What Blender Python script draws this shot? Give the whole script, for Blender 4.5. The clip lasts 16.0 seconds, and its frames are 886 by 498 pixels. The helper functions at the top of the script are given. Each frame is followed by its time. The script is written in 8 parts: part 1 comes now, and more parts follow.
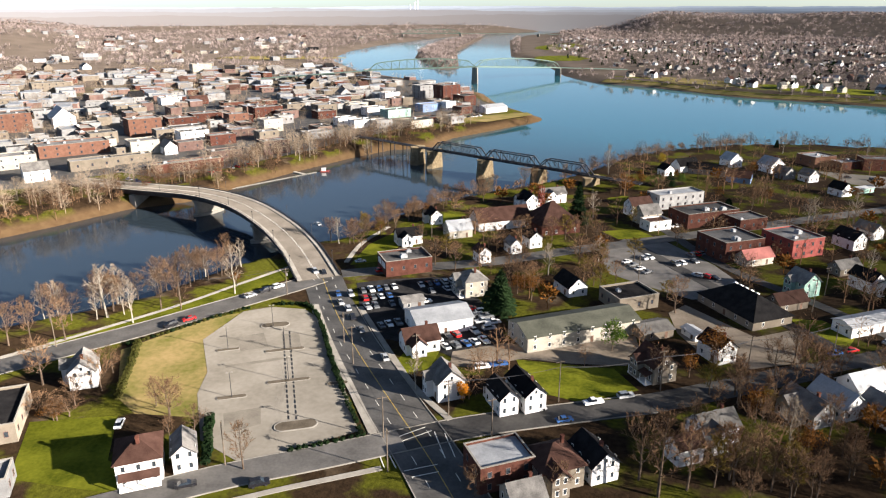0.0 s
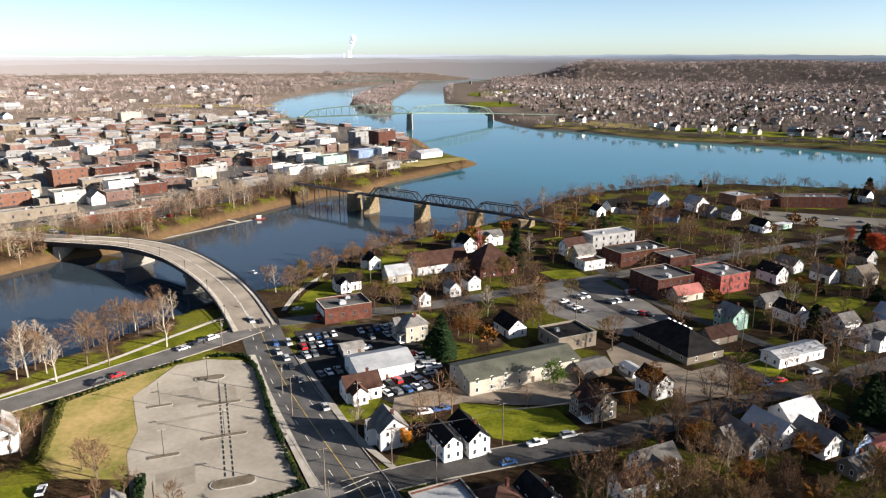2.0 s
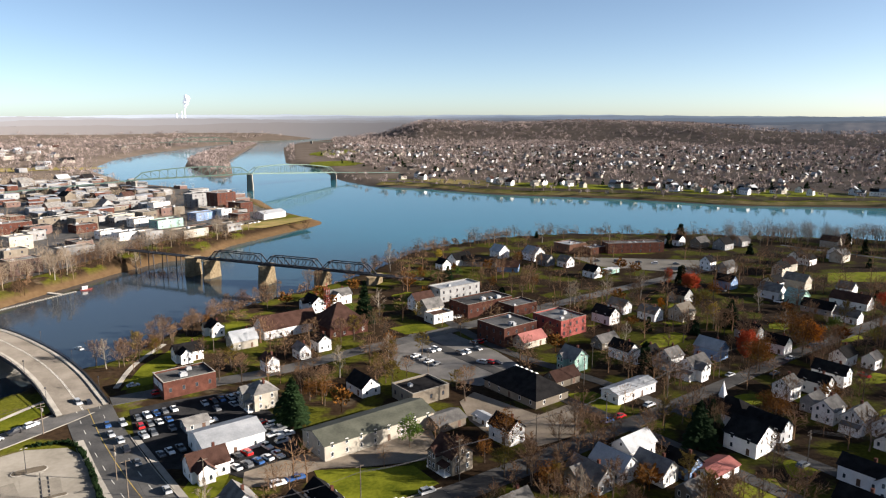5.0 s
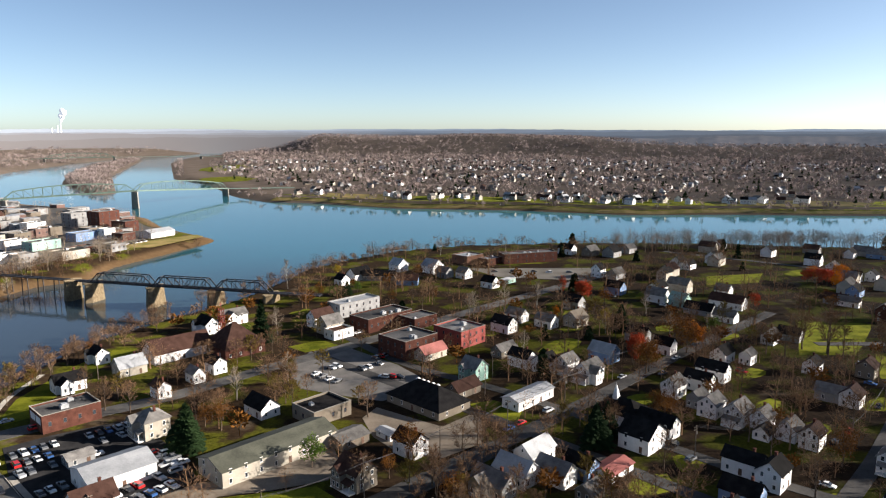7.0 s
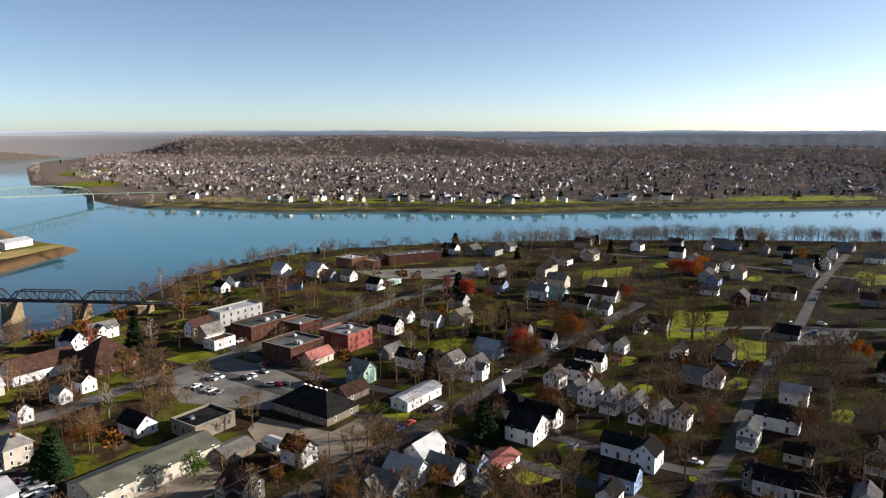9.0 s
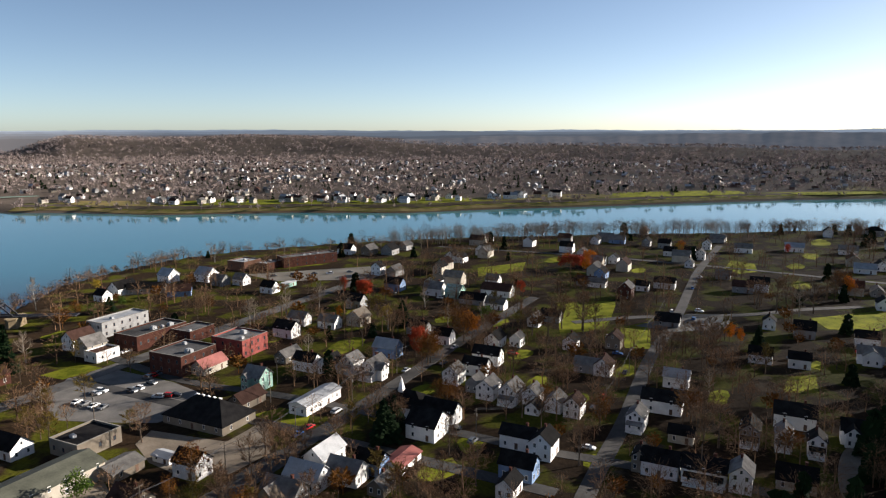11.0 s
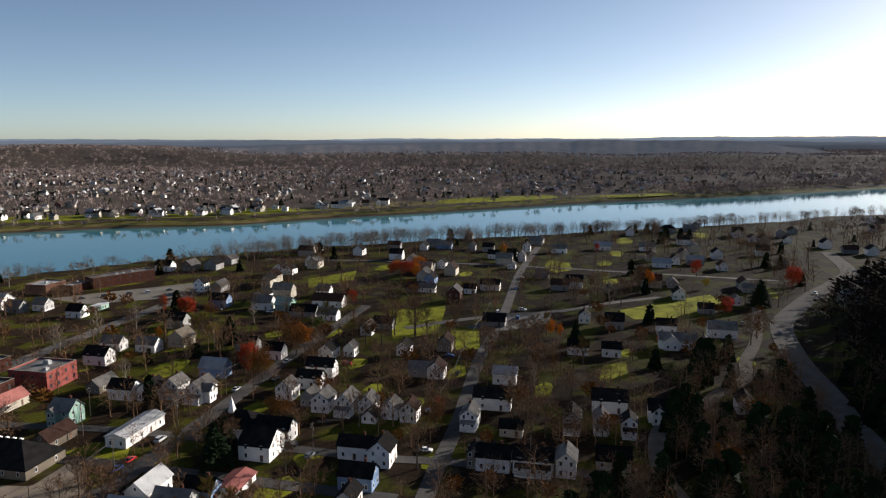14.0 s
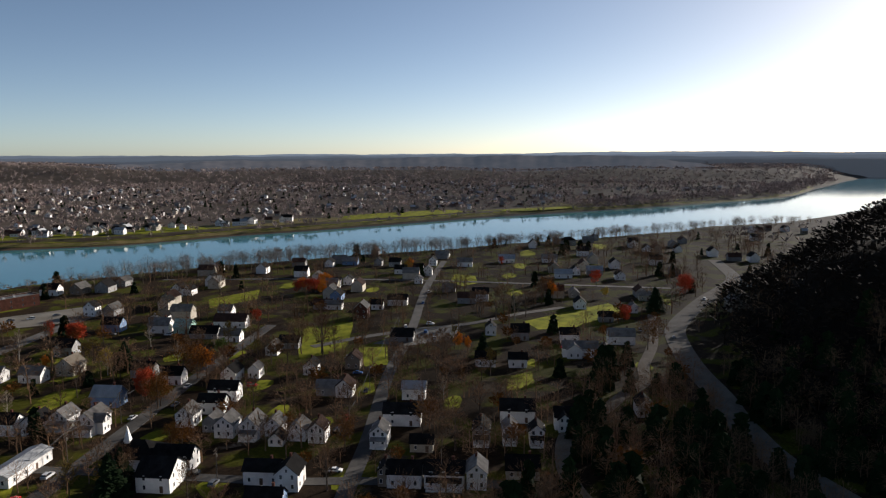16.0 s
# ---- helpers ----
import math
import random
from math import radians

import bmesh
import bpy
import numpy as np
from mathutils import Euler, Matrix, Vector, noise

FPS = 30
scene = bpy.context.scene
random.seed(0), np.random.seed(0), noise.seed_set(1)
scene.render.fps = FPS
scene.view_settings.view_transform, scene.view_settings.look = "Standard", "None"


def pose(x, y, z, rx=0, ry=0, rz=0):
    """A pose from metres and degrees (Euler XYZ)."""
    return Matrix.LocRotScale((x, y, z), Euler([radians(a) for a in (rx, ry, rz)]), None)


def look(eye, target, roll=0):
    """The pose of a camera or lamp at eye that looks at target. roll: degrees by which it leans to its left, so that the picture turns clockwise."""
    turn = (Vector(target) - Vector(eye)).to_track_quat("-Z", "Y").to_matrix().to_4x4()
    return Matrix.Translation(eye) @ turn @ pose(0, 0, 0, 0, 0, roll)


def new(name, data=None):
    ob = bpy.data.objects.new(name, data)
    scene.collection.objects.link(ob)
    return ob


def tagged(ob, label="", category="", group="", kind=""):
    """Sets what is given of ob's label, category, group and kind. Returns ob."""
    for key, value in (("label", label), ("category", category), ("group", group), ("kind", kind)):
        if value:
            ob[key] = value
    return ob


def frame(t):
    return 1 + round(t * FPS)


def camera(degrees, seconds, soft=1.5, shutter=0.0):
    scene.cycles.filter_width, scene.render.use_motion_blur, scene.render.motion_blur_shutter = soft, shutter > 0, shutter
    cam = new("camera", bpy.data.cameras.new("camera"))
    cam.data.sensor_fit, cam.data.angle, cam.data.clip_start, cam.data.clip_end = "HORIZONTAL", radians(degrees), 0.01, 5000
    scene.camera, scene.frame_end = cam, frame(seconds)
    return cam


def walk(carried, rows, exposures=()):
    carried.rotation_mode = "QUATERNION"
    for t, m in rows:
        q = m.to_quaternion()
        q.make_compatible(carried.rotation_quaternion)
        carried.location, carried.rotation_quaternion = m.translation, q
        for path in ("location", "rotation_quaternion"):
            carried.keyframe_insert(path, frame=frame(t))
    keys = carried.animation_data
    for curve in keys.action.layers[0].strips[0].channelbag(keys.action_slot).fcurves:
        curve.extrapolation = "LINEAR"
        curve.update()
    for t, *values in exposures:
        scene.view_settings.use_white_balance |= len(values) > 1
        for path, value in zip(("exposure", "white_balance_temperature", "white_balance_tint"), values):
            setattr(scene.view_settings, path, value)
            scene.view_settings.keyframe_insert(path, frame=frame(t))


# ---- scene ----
cam = camera(64.1, 16.0, soft=1.2)

# the drone hovers about 100 m over the street and only turns
EYE = (0.0, 0.0, 100.0)
TURNS = [  # seconds, tilt, lean, heading
    (0.0, 71.11, -0.05, 0.00),
    (0.5, 72.01, -0.04, -1.23),
    (1.0, 72.89, -0.03, -2.43),
    (1.5, 73.79, -0.03, -3.81),
    (2.0, 74.69, -0.03, -5.19),
    (2.5, 75.57, -0.04, -6.56),
    (3.0, 76.46, -0.05, -7.92),
    (3.5, 77.39, -0.06, -10.49),
    (4.0, 78.31, -0.05, -13.19),
    (6.5, 80.26, 0.04, -23.82),
    (7.0, 80.44, 0.05, -26.09),
    (7.5, 80.47, 0.06, -28.70),
    (8.0, 80.49, 0.07, -31.14),
    (8.5, 80.51, 0.07, -33.35),
    (9.0, 80.54, 0.08, -35.55),
    (11.5, 80.68, 0.10, -46.25),
    (12.0, 80.98, 0.11, -48.55),
    (12.5, 81.04, 0.12, -50.93),
    (13.0, 81.08, 0.14, -53.29),
    (13.5, 81.11, 0.17, -55.64),
    (14.0, 81.14, 0.19, -57.93),
    (14.5, 81.14, 0.23, -60.20),
    (15.0, 81.14, 0.24, -62.22),
    (15.5, 81.15, 0.28, -64.13),
    (16.0, 82.33, 0.31, -65.59),
]
walk(cam, [(t, pose(*EYE, rx, ry, rz)) for t, rx, ry, rz in TURNS],
     exposures=[(t, e, 6100, 10) for t, e in ((0.0, 1.65), (2.0, 1.6), (3.5, 1.55), (7.0, 1.5), (9.0, 1.4), (12.5, 1.18), (16.0, 0.82))])

# ---- light: low autumn sun to the right of the first view, clear hazy sky ----
SUN_AZIMUTH, SUN_HEIGHT = radians(113.5), radians(17.5)
TO_SUN = Vector((math.sin(SUN_AZIMUTH) * math.cos(SUN_HEIGHT), math.cos(SUN_AZIMUTH) * math.cos(SUN_HEIGHT), math.sin(SUN_HEIGHT)))

world = bpy.data.worlds.new("sky")
scene.world = world
world.use_nodes = True
wn, wl = world.node_tree.nodes, world.node_tree.links
wn.clear()
sky = wn.new("ShaderNodeTexSky")
sky.sky_type, sky.sun_disc = "NISHITA", False
sky.sun_elevation, sky.sun_rotation = SUN_HEIGHT, SUN_AZIMUTH
sky.altitude, sky.air_density, sky.dust_density, sky.ozone_density = 1800, 0.6, 2.0, 0.7
bg = wn.new("ShaderNodeBackground")
bg.inputs["Strength"].default_value = 0.064
wout = wn.new("ShaderNodeOutputWorld")
tint = wn.new("ShaderNodeMix")
tint.data_type, tint.blend_type = "RGBA", "MULTIPLY"
tint.inputs[0].default_value = 1.0
tint.inputs[7].default_value = (1.06, 1.0, 0.90, 1)  # thin cool haze of a clear autumn afternoon
wl.new(sky.outputs[0], tint.inputs[6])
wl.new(tint.outputs[2], bg.inputs[0])
wl.new(bg.outputs[0], wout.inputs[0])

sun = new("sun", bpy.data.lights.new("sun", "SUN"))
sun.data.energy, sun.data.angle, sun.data.color = 5.6, radians(0.5), (1.0, 0.87, 0.73)
sun.matrix_world = look(TO_SUN * 300, (0, 0, 0))

# ---- materials ----
def mat(name, dark, light, size=2.0, rough=0.85, bump=0.0, metal=0.0, vary=0.0, fine=9.0, spec=0.3, matt=True):
    """Two tones mixed by noise at two scales (size in metres), with fine relief; vary: difference from thing to thing."""
    m = bpy.data.materials.new(name)
    m.use_nodes = True
    n, l = m.node_tree.nodes, m.node_tree.links
    b = n["Principled BSDF"]
    geo = n.new("ShaderNodeNewGeometry")
    big, small = n.new("ShaderNodeTexNoise"), n.new("ShaderNodeTexNoise")
    for t, s, d in ((big, 1 / size, 4), (small, fine / size, 3)):
        t.inputs["Scale"].default_value, t.inputs["Detail"].default_value = s, d
        l.new(geo.outputs["Position"], t.inputs["Vector"])
    add = n.new("ShaderNodeMath")
    add.operation = "MULTIPLY_ADD"
    l.new(small.outputs[0], add.inputs[0])
    add.inputs[1].default_value = 0.45
    l.new(big.outputs[0], add.inputs[2])
    ramp = n.new("ShaderNodeMapRange")
    ramp.inputs["From Min"].default_value, ramp.inputs["From Max"].default_value = 0.5, 0.95
    l.new(add.outputs[0], ramp.inputs["Value"])
    mix = n.new("ShaderNodeMix")
    mix.data_type = "RGBA"
    mix.inputs[6].default_value, mix.inputs[7].default_value = (*dark, 1), (*light, 1)
    l.new(ramp.outputs[0], mix.inputs[0])
    colour = mix.outputs[2]
    if vary:
        info, hsv, span = n.new("ShaderNodeObjectInfo"), n.new("ShaderNodeHueSaturation"), n.new("ShaderNodeMapRange")
        span.inputs["To Min"].default_value, span.inputs["To Max"].default_value = 1 - vary, 1 + vary
        l.new(info.outputs["Random"], span.inputs["Value"])
        l.new(span.outputs[0], hsv.inputs["Value"])
        l.new(colour, hsv.inputs["Color"])
        colour = hsv.outputs[0]
    l.new(colour, b.inputs["Base Color"])
    b.inputs["Roughness"].default_value, b.inputs["Metallic"].default_value = rough, metal
    b.inputs["Specular IOR Level"].default_value = spec
    if rough > 0.8 and matt:
        b.inputs["Diffuse Roughness"].default_value = 1.0
        b.inputs["Specular IOR Level"].default_value = min(spec, 0.05)
    if bump:
        bu = n.new("ShaderNodeBump")
        bu.inputs["Strength"].default_value, bu.inputs["Distance"].default_value = bump, 0.1
        l.new(small.outputs[0], bu.inputs["Height"])
        l.new(bu.outputs[0], b.inputs["Normal"])
    return m


def island_mat(name, dark, light, rough=0.9, spec=0.1):
    """Every loose piece of the mesh takes its own tone."""
    m = bpy.data.materials.new(name)
    m.use_nodes = True
    n, l = m.node_tree.nodes, m.node_tree.links
    b = n["Principled BSDF"]
    geo, mix = n.new("ShaderNodeNewGeometry"), n.new("ShaderNodeMix")
    info, add, frac = n.new("ShaderNodeObjectInfo"), n.new("ShaderNodeMath"), n.new("ShaderNodeMath")
    l.new(geo.outputs["Random Per Island"], add.inputs[0])
    l.new(info.outputs["Random"], add.inputs[1])
    frac.operation = "MULTIPLY"
    frac.inputs[1].default_value = 0.5
    l.new(add.outputs[0], frac.inputs[0])
    mix.data_type = "RGBA"
    mix.inputs[6].default_value, mix.inputs[7].default_value = (*dark, 1), (*light, 1)
    l.new(frac.outputs[0], mix.inputs[0])
    l.new(mix.outputs[2], b.inputs["Base Color"])
    b.inputs["Roughness"].default_value, b.inputs["Specular IOR Level"].default_value = rough, min(spec, 0.04)
    b.inputs["Diffuse Roughness"].default_value = 1.0
    return m


ASPHALT = mat("asphalt", (0.025, 0.024, 0.023), (0.062, 0.059, 0.055), 9, 0.75, 0.1, spec=0.2)
# dark yard asphalt, taken near black to hold the shade lying on it
YARD_ASPHALT = mat("shade_dark_yard", (0.011, 0.011, 0.012), (0.032, 0.031, 0.031), 5, 0.9, 0.2)
LANE_ASPHALT = mat("sun_bleached_asphalt", (0.085, 0.08, 0.073), (0.16, 0.15, 0.137), 6, 0.75, 0.1, spec=0.2)
WORN_ASPHALT = mat("worn_asphalt", (0.05, 0.048, 0.045), (0.11, 0.105, 0.097), 7, 0.75, 0.1, spec=0.2)
LOT = mat("worn_lot_surface", (0.15, 0.136, 0.112), (0.225, 0.207, 0.176), 14, 0.95, 0.3)
CONCRETE = mat("concrete", (0.192, 0.176, 0.152), (0.288, 0.272, 0.24), 4, 0.9, 0.2)
DECK = mat("bridge_deck", (0.105, 0.092, 0.076), (0.175, 0.155, 0.13), 7, 0.9, 0.2)
GRAVEL = mat("gravel", (0.14, 0.116, 0.088), (0.24, 0.2, 0.155), 8, 0.95, 0.5)
LAWN = mat("lawn_grass", (0.05, 0.062, 0.004), (0.17, 0.175, 0.014), 9, 0.95, 0.15, spec=0.04, matt=False)
DRY = mat("dry_grass", (0.085, 0.088, 0.018), (0.23, 0.168, 0.075), 15, 0.95, 0.5)
PAINT_LINE = mat("road_paint", (0.6, 0.58, 0.5), (0.75, 0.73, 0.66), 2, 0.8)
YELLOW_LINE = mat("yellow_road_paint", (0.42, 0.28, 0.05), (0.58, 0.42, 0.1), 2, 0.8)
WHITE = mat("white_siding", (0.54, 0.53, 0.515), (0.72, 0.71, 0.695), 3, 0.75, 0.1, vary=0.12)
CREAM = mat("cream_siding", (0.27, 0.245, 0.2), (0.37, 0.34, 0.28), 3, 0.8, 0.1, vary=0.1)
GREY = mat("grey_siding", (0.145, 0.145, 0.145), (0.238, 0.238, 0.234), 3, 0.8, 0.1, vary=0.15)
TAN = mat("tan_masonry", (0.17, 0.145, 0.112), (0.245, 0.21, 0.165), 3, 0.85, 0.2, vary=0.1)
BRICK = mat("red_brick", (0.066, 0.028, 0.021), (0.13, 0.054, 0.038), 2, 0.9, 0.3, vary=0.15)
OLD_BRICK = mat("weathered_brick", (0.13, 0.08, 0.068), (0.2, 0.135, 0.115), 3, 0.9, 0.3, vary=0.2)
ORANGE_BRICK = mat("orange_brick", (0.13, 0.066, 0.046), (0.2, 0.105, 0.073), 2, 0.9, 0.3, vary=0.1)
RED = mat("red_painted_brick", (0.15, 0.03, 0.025), (0.23, 0.05, 0.04), 3, 0.8, 0.2)
TEAL = mat("pale_green_siding", (0.176, 0.304, 0.256), (0.272, 0.4, 0.344), 3, 0.8, 0.1)
BLUE = mat("blue_siding", (0.10, 0.16, 0.28), (0.16, 0.24, 0.38), 3, 0.8, 0.1)
TRIM = mat("white_trim", (0.66, 0.64, 0.6), (0.8, 0.78, 0.74), 1, 0.6)
SHINGLE = mat("dark_shingles", (0.0075, 0.0072, 0.0078), (0.02, 0.019, 0.019), 2.5, 0.92, 0.4, vary=0.3)
GREY_ROOF = mat("grey_shingles", (0.10, 0.095, 0.09), (0.22, 0.21, 0.195), 2.5, 0.92, 0.4, vary=0.2)
BROWN_ROOF = mat("brown_shingles", (0.042, 0.022, 0.017), (0.08, 0.044, 0.034), 2.5, 0.92, 0.4, vary=0.15)
RED_ROOF = mat("red_metal_roof", (0.16, 0.05, 0.042), (0.26, 0.09, 0.075), 3, 0.6, 0.1)
GREEN_ROOF = mat("olive_roof", (0.04, 0.042, 0.03), (0.085, 0.087, 0.064), 5, 0.8, 0.2)
METAL_ROOF = mat("pale_metal_roof", (0.2, 0.21, 0.22), (0.34, 0.35, 0.36), 4, 0.55, 0.1, vary=0.1)
FLAT_ROOF = mat("flat_roof", (0.045, 0.045, 0.046), (0.14, 0.138, 0.136), 8, 0.9, 0.2, vary=0.6)
DOOR_PAINT = mat("dark_door", (0.06, 0.035, 0.025), (0.12, 0.07, 0.045), 1, 0.6)
STEEL = mat("dark_steel", (0.02, 0.02, 0.024), (0.05, 0.05, 0.055), 3, 0.6, 0.1, 0.3)
GREEN_STEEL = mat("green_steel", (0.06, 0.10, 0.08), (0.11, 0.155, 0.128), 6, 0.6)
STONE = mat("pier_stone", (0.13, 0.10, 0.06), (0.27, 0.215, 0.135), 1.6, 0.9, 0.4)
WOOD_POLE = mat("weathered_wood", (0.12, 0.095, 0.07), (0.22, 0.18, 0.14), 1, 0.9, 0.2)
ISLAND_SOIL = mat("island_soil", (0.063, 0.0525, 0.0385), (0.112, 0.0945, 0.0735), 3, 0.95, 0.4)
BANK = mat("bank_soil", (0.09, 0.051, 0.024), (0.15, 0.096, 0.048), 7, 0.95, 0.5)
BARK = mat("grey_bark", (0.05, 0.037, 0.027), (0.17, 0.125, 0.09), 1.2, 0.95, 0.3, vary=0.2)
PALE_BARK = mat("pale_bark", (0.255, 0.221, 0.17), (0.442, 0.399, 0.332), 1.2, 0.9, 0.2, vary=0.1)
TWIG = island_mat("brown_twigs", (0.04, 0.024, 0.014), (0.28, 0.17, 0.095))
PALE_TWIG = island_mat("pale_twigs", (0.17, 0.13, 0.092), (0.34, 0.272, 0.2))
OLIVE_TWIG = island_mat("olive_twigs", (0.09, 0.0638, 0.015), (0.188, 0.135, 0.03))
RUST_LEAF = island_mat("rust_leaves", (0.07, 0.03, 0.008), (0.21, 0.09, 0.018))
ORANGE_LEAF = island_mat("orange_leaves", (0.4, 0.13, 0.008), (0.62, 0.27, 0.02))
RED_LEAF = island_mat("red_leaves", (0.3, 0.035, 0.015), (0.48, 0.1, 0.035))
YELLOW_LEAF = island_mat("yellow_leaves", (0.28, 0.20, 0.02), (0.45, 0.33, 0.05))
NEEDLES = island_mat("evergreen_needles", (0.0056, 0.014, 0.0056), (0.0196, 0.035, 0.0119))
GREEN_LEAF = island_mat("green_leaves", (0.05, 0.09, 0.012), (0.12, 0.17, 0.03))
HEDGE_LEAF = island_mat("hedge_leaves", (0.025, 0.03, 0.006), (0.075, 0.07, 0.018))
# paler than the near twigs: distance haze put into the base colour
FAR_TWIG = mat("far_woods_hazed", (0.10, 0.082, 0.076), (0.36, 0.29, 0.265), 60, 0.95, fine=5.0, spec=0.03, matt=False)
# near-black twigs for the hill woods: the slope's shade put into their colour
HILL_SHADE_TWIG = island_mat("hill_shade_twigs", (0.0088, 0.0064, 0.0048), (0.026, 0.0192, 0.014))
GLASS = mat("window_glass", (0.02, 0.025, 0.03), (0.05, 0.06, 0.07), 1, 0.08, spec=0.6)
RUBBER = mat("tyre_rubber", (0.02, 0.02, 0.02), (0.035, 0.035, 0.035), 0.5, 0.9)
CAR_GLASS = mat("car_glass", (0.01, 0.012, 0.015), (0.02, 0.024, 0.03), 1, 0.05, spec=0.7)


def car_paint(name, c):
    return mat(name, tuple(0.9 * v for v in c), c, 2, 0.25, spec=0.6)


CAR_PAINTS = [("white", car_paint("white_car_paint", (0.75, 0.75, 0.74))), ("silver", car_paint("silver_car_paint", (0.42, 0.43, 0.44))),
              ("black", car_paint("black_car_paint", (0.015, 0.015, 0.018))), ("red", car_paint("red_car_paint", (0.45, 0.02, 0.02))),
              ("blue", car_paint("blue_car_paint", (0.04, 0.10, 0.26))), ("grey", car_paint("grey_car_paint", (0.13, 0.135, 0.14)))]


def far_haze_glow():
    """Pale far thing; the bright air in front of it is painted as weak emission."""
    m = mat("far_haze_glow", (0.6, 0.6, 0.6), (0.75, 0.75, 0.75), 20, 1.0)
    b = m.node_tree.nodes["Principled BSDF"]
    b.inputs["Emission Color"].default_value, b.inputs["Emission Strength"].default_value = (0.85, 0.9, 1.0, 1), 0.16
    return m


FAR_HAZE_GLOW = far_haze_glow()


def water_mat():
    m = bpy.data.materials.new("river_water")
    m.use_nodes = True
    n, l = m.node_tree.nodes, m.node_tree.links
    b = n["Principled BSDF"]
    geo = n.new("ShaderNodeNewGeometry")
    mapping = n.new("ShaderNodeMapping")
    mapping.inputs["Rotation"].default_value = (0, 0, radians(-35))
    mapping.inputs["Scale"].default_value = (0.35, 1.0, 1.0)
    l.new(geo.outputs["Position"], mapping.inputs["Vector"])
    fine, broad = n.new("ShaderNodeTexNoise"), n.new("ShaderNodeTexNoise")
    fine.inputs["Scale"].default_value, fine.inputs["Detail"].default_value = 0.45, 5
    broad.inputs["Scale"].default_value, broad.inputs["Detail"].default_value = 0.012, 4
    l.new(mapping.outputs[0], fine.inputs["Vector"])
    l.new(mapping.outputs[0], broad.inputs["Vector"])
    gain = n.new("ShaderNodeMath")
    gain.operation = "MULTIPLY"
    l.new(fine.outputs[0], gain.inputs[0])
    l.new(broad.outputs[0], gain.inputs[1])
    bump = n.new("ShaderNodeBump")
    bump.inputs["Strength"].default_value, bump.inputs["Distance"].default_value = 0.07, 0.5
    l.new(gain.outputs[0], bump.inputs["Height"])
    l.new(bump.outputs[0], b.inputs["Normal"])
    mix = n.new("ShaderNodeMix")
    mix.data_type = "RGBA"
    mix.inputs[6].default_value, mix.inputs[7].default_value = (0.030, 0.043, 0.054, 1), (0.028, 0.125, 0.16, 1)
    # creek base carries painted sky reflection, blending out into the bluer wide river
    place, reach, edge = n.new("ShaderNodeVectorMath"), n.new("ShaderNodeMapRange"), n.new("ShaderNodeMath")
    place.operation = "DOT_PRODUCT"
    place.inputs[1].default_value = (0.65, 0.76, 0.0)
    l.new(geo.outputs["Position"], place.inputs[0])
    edge.operation = "MULTIPLY_ADD"
    edge.inputs[1].default_value = 160.0
    l.new(broad.outputs[0], edge.inputs[0])
    l.new(place.outputs["Value"], edge.inputs[2])
    reach.inputs["From Min"].default_value, reach.inputs["From Max"].default_value = 440.0, 680.0
    l.new(edge.outputs[0], reach.inputs["Value"])
    l.new(reach.outputs[0], mix.inputs[0])
    l.new(mix.outputs[2], b.inputs["Base Color"])
    b.inputs["Roughness"].default_value, b.inputs["IOR"].default_value = 0.07, 1.33
    return m


WATER = water_mat()


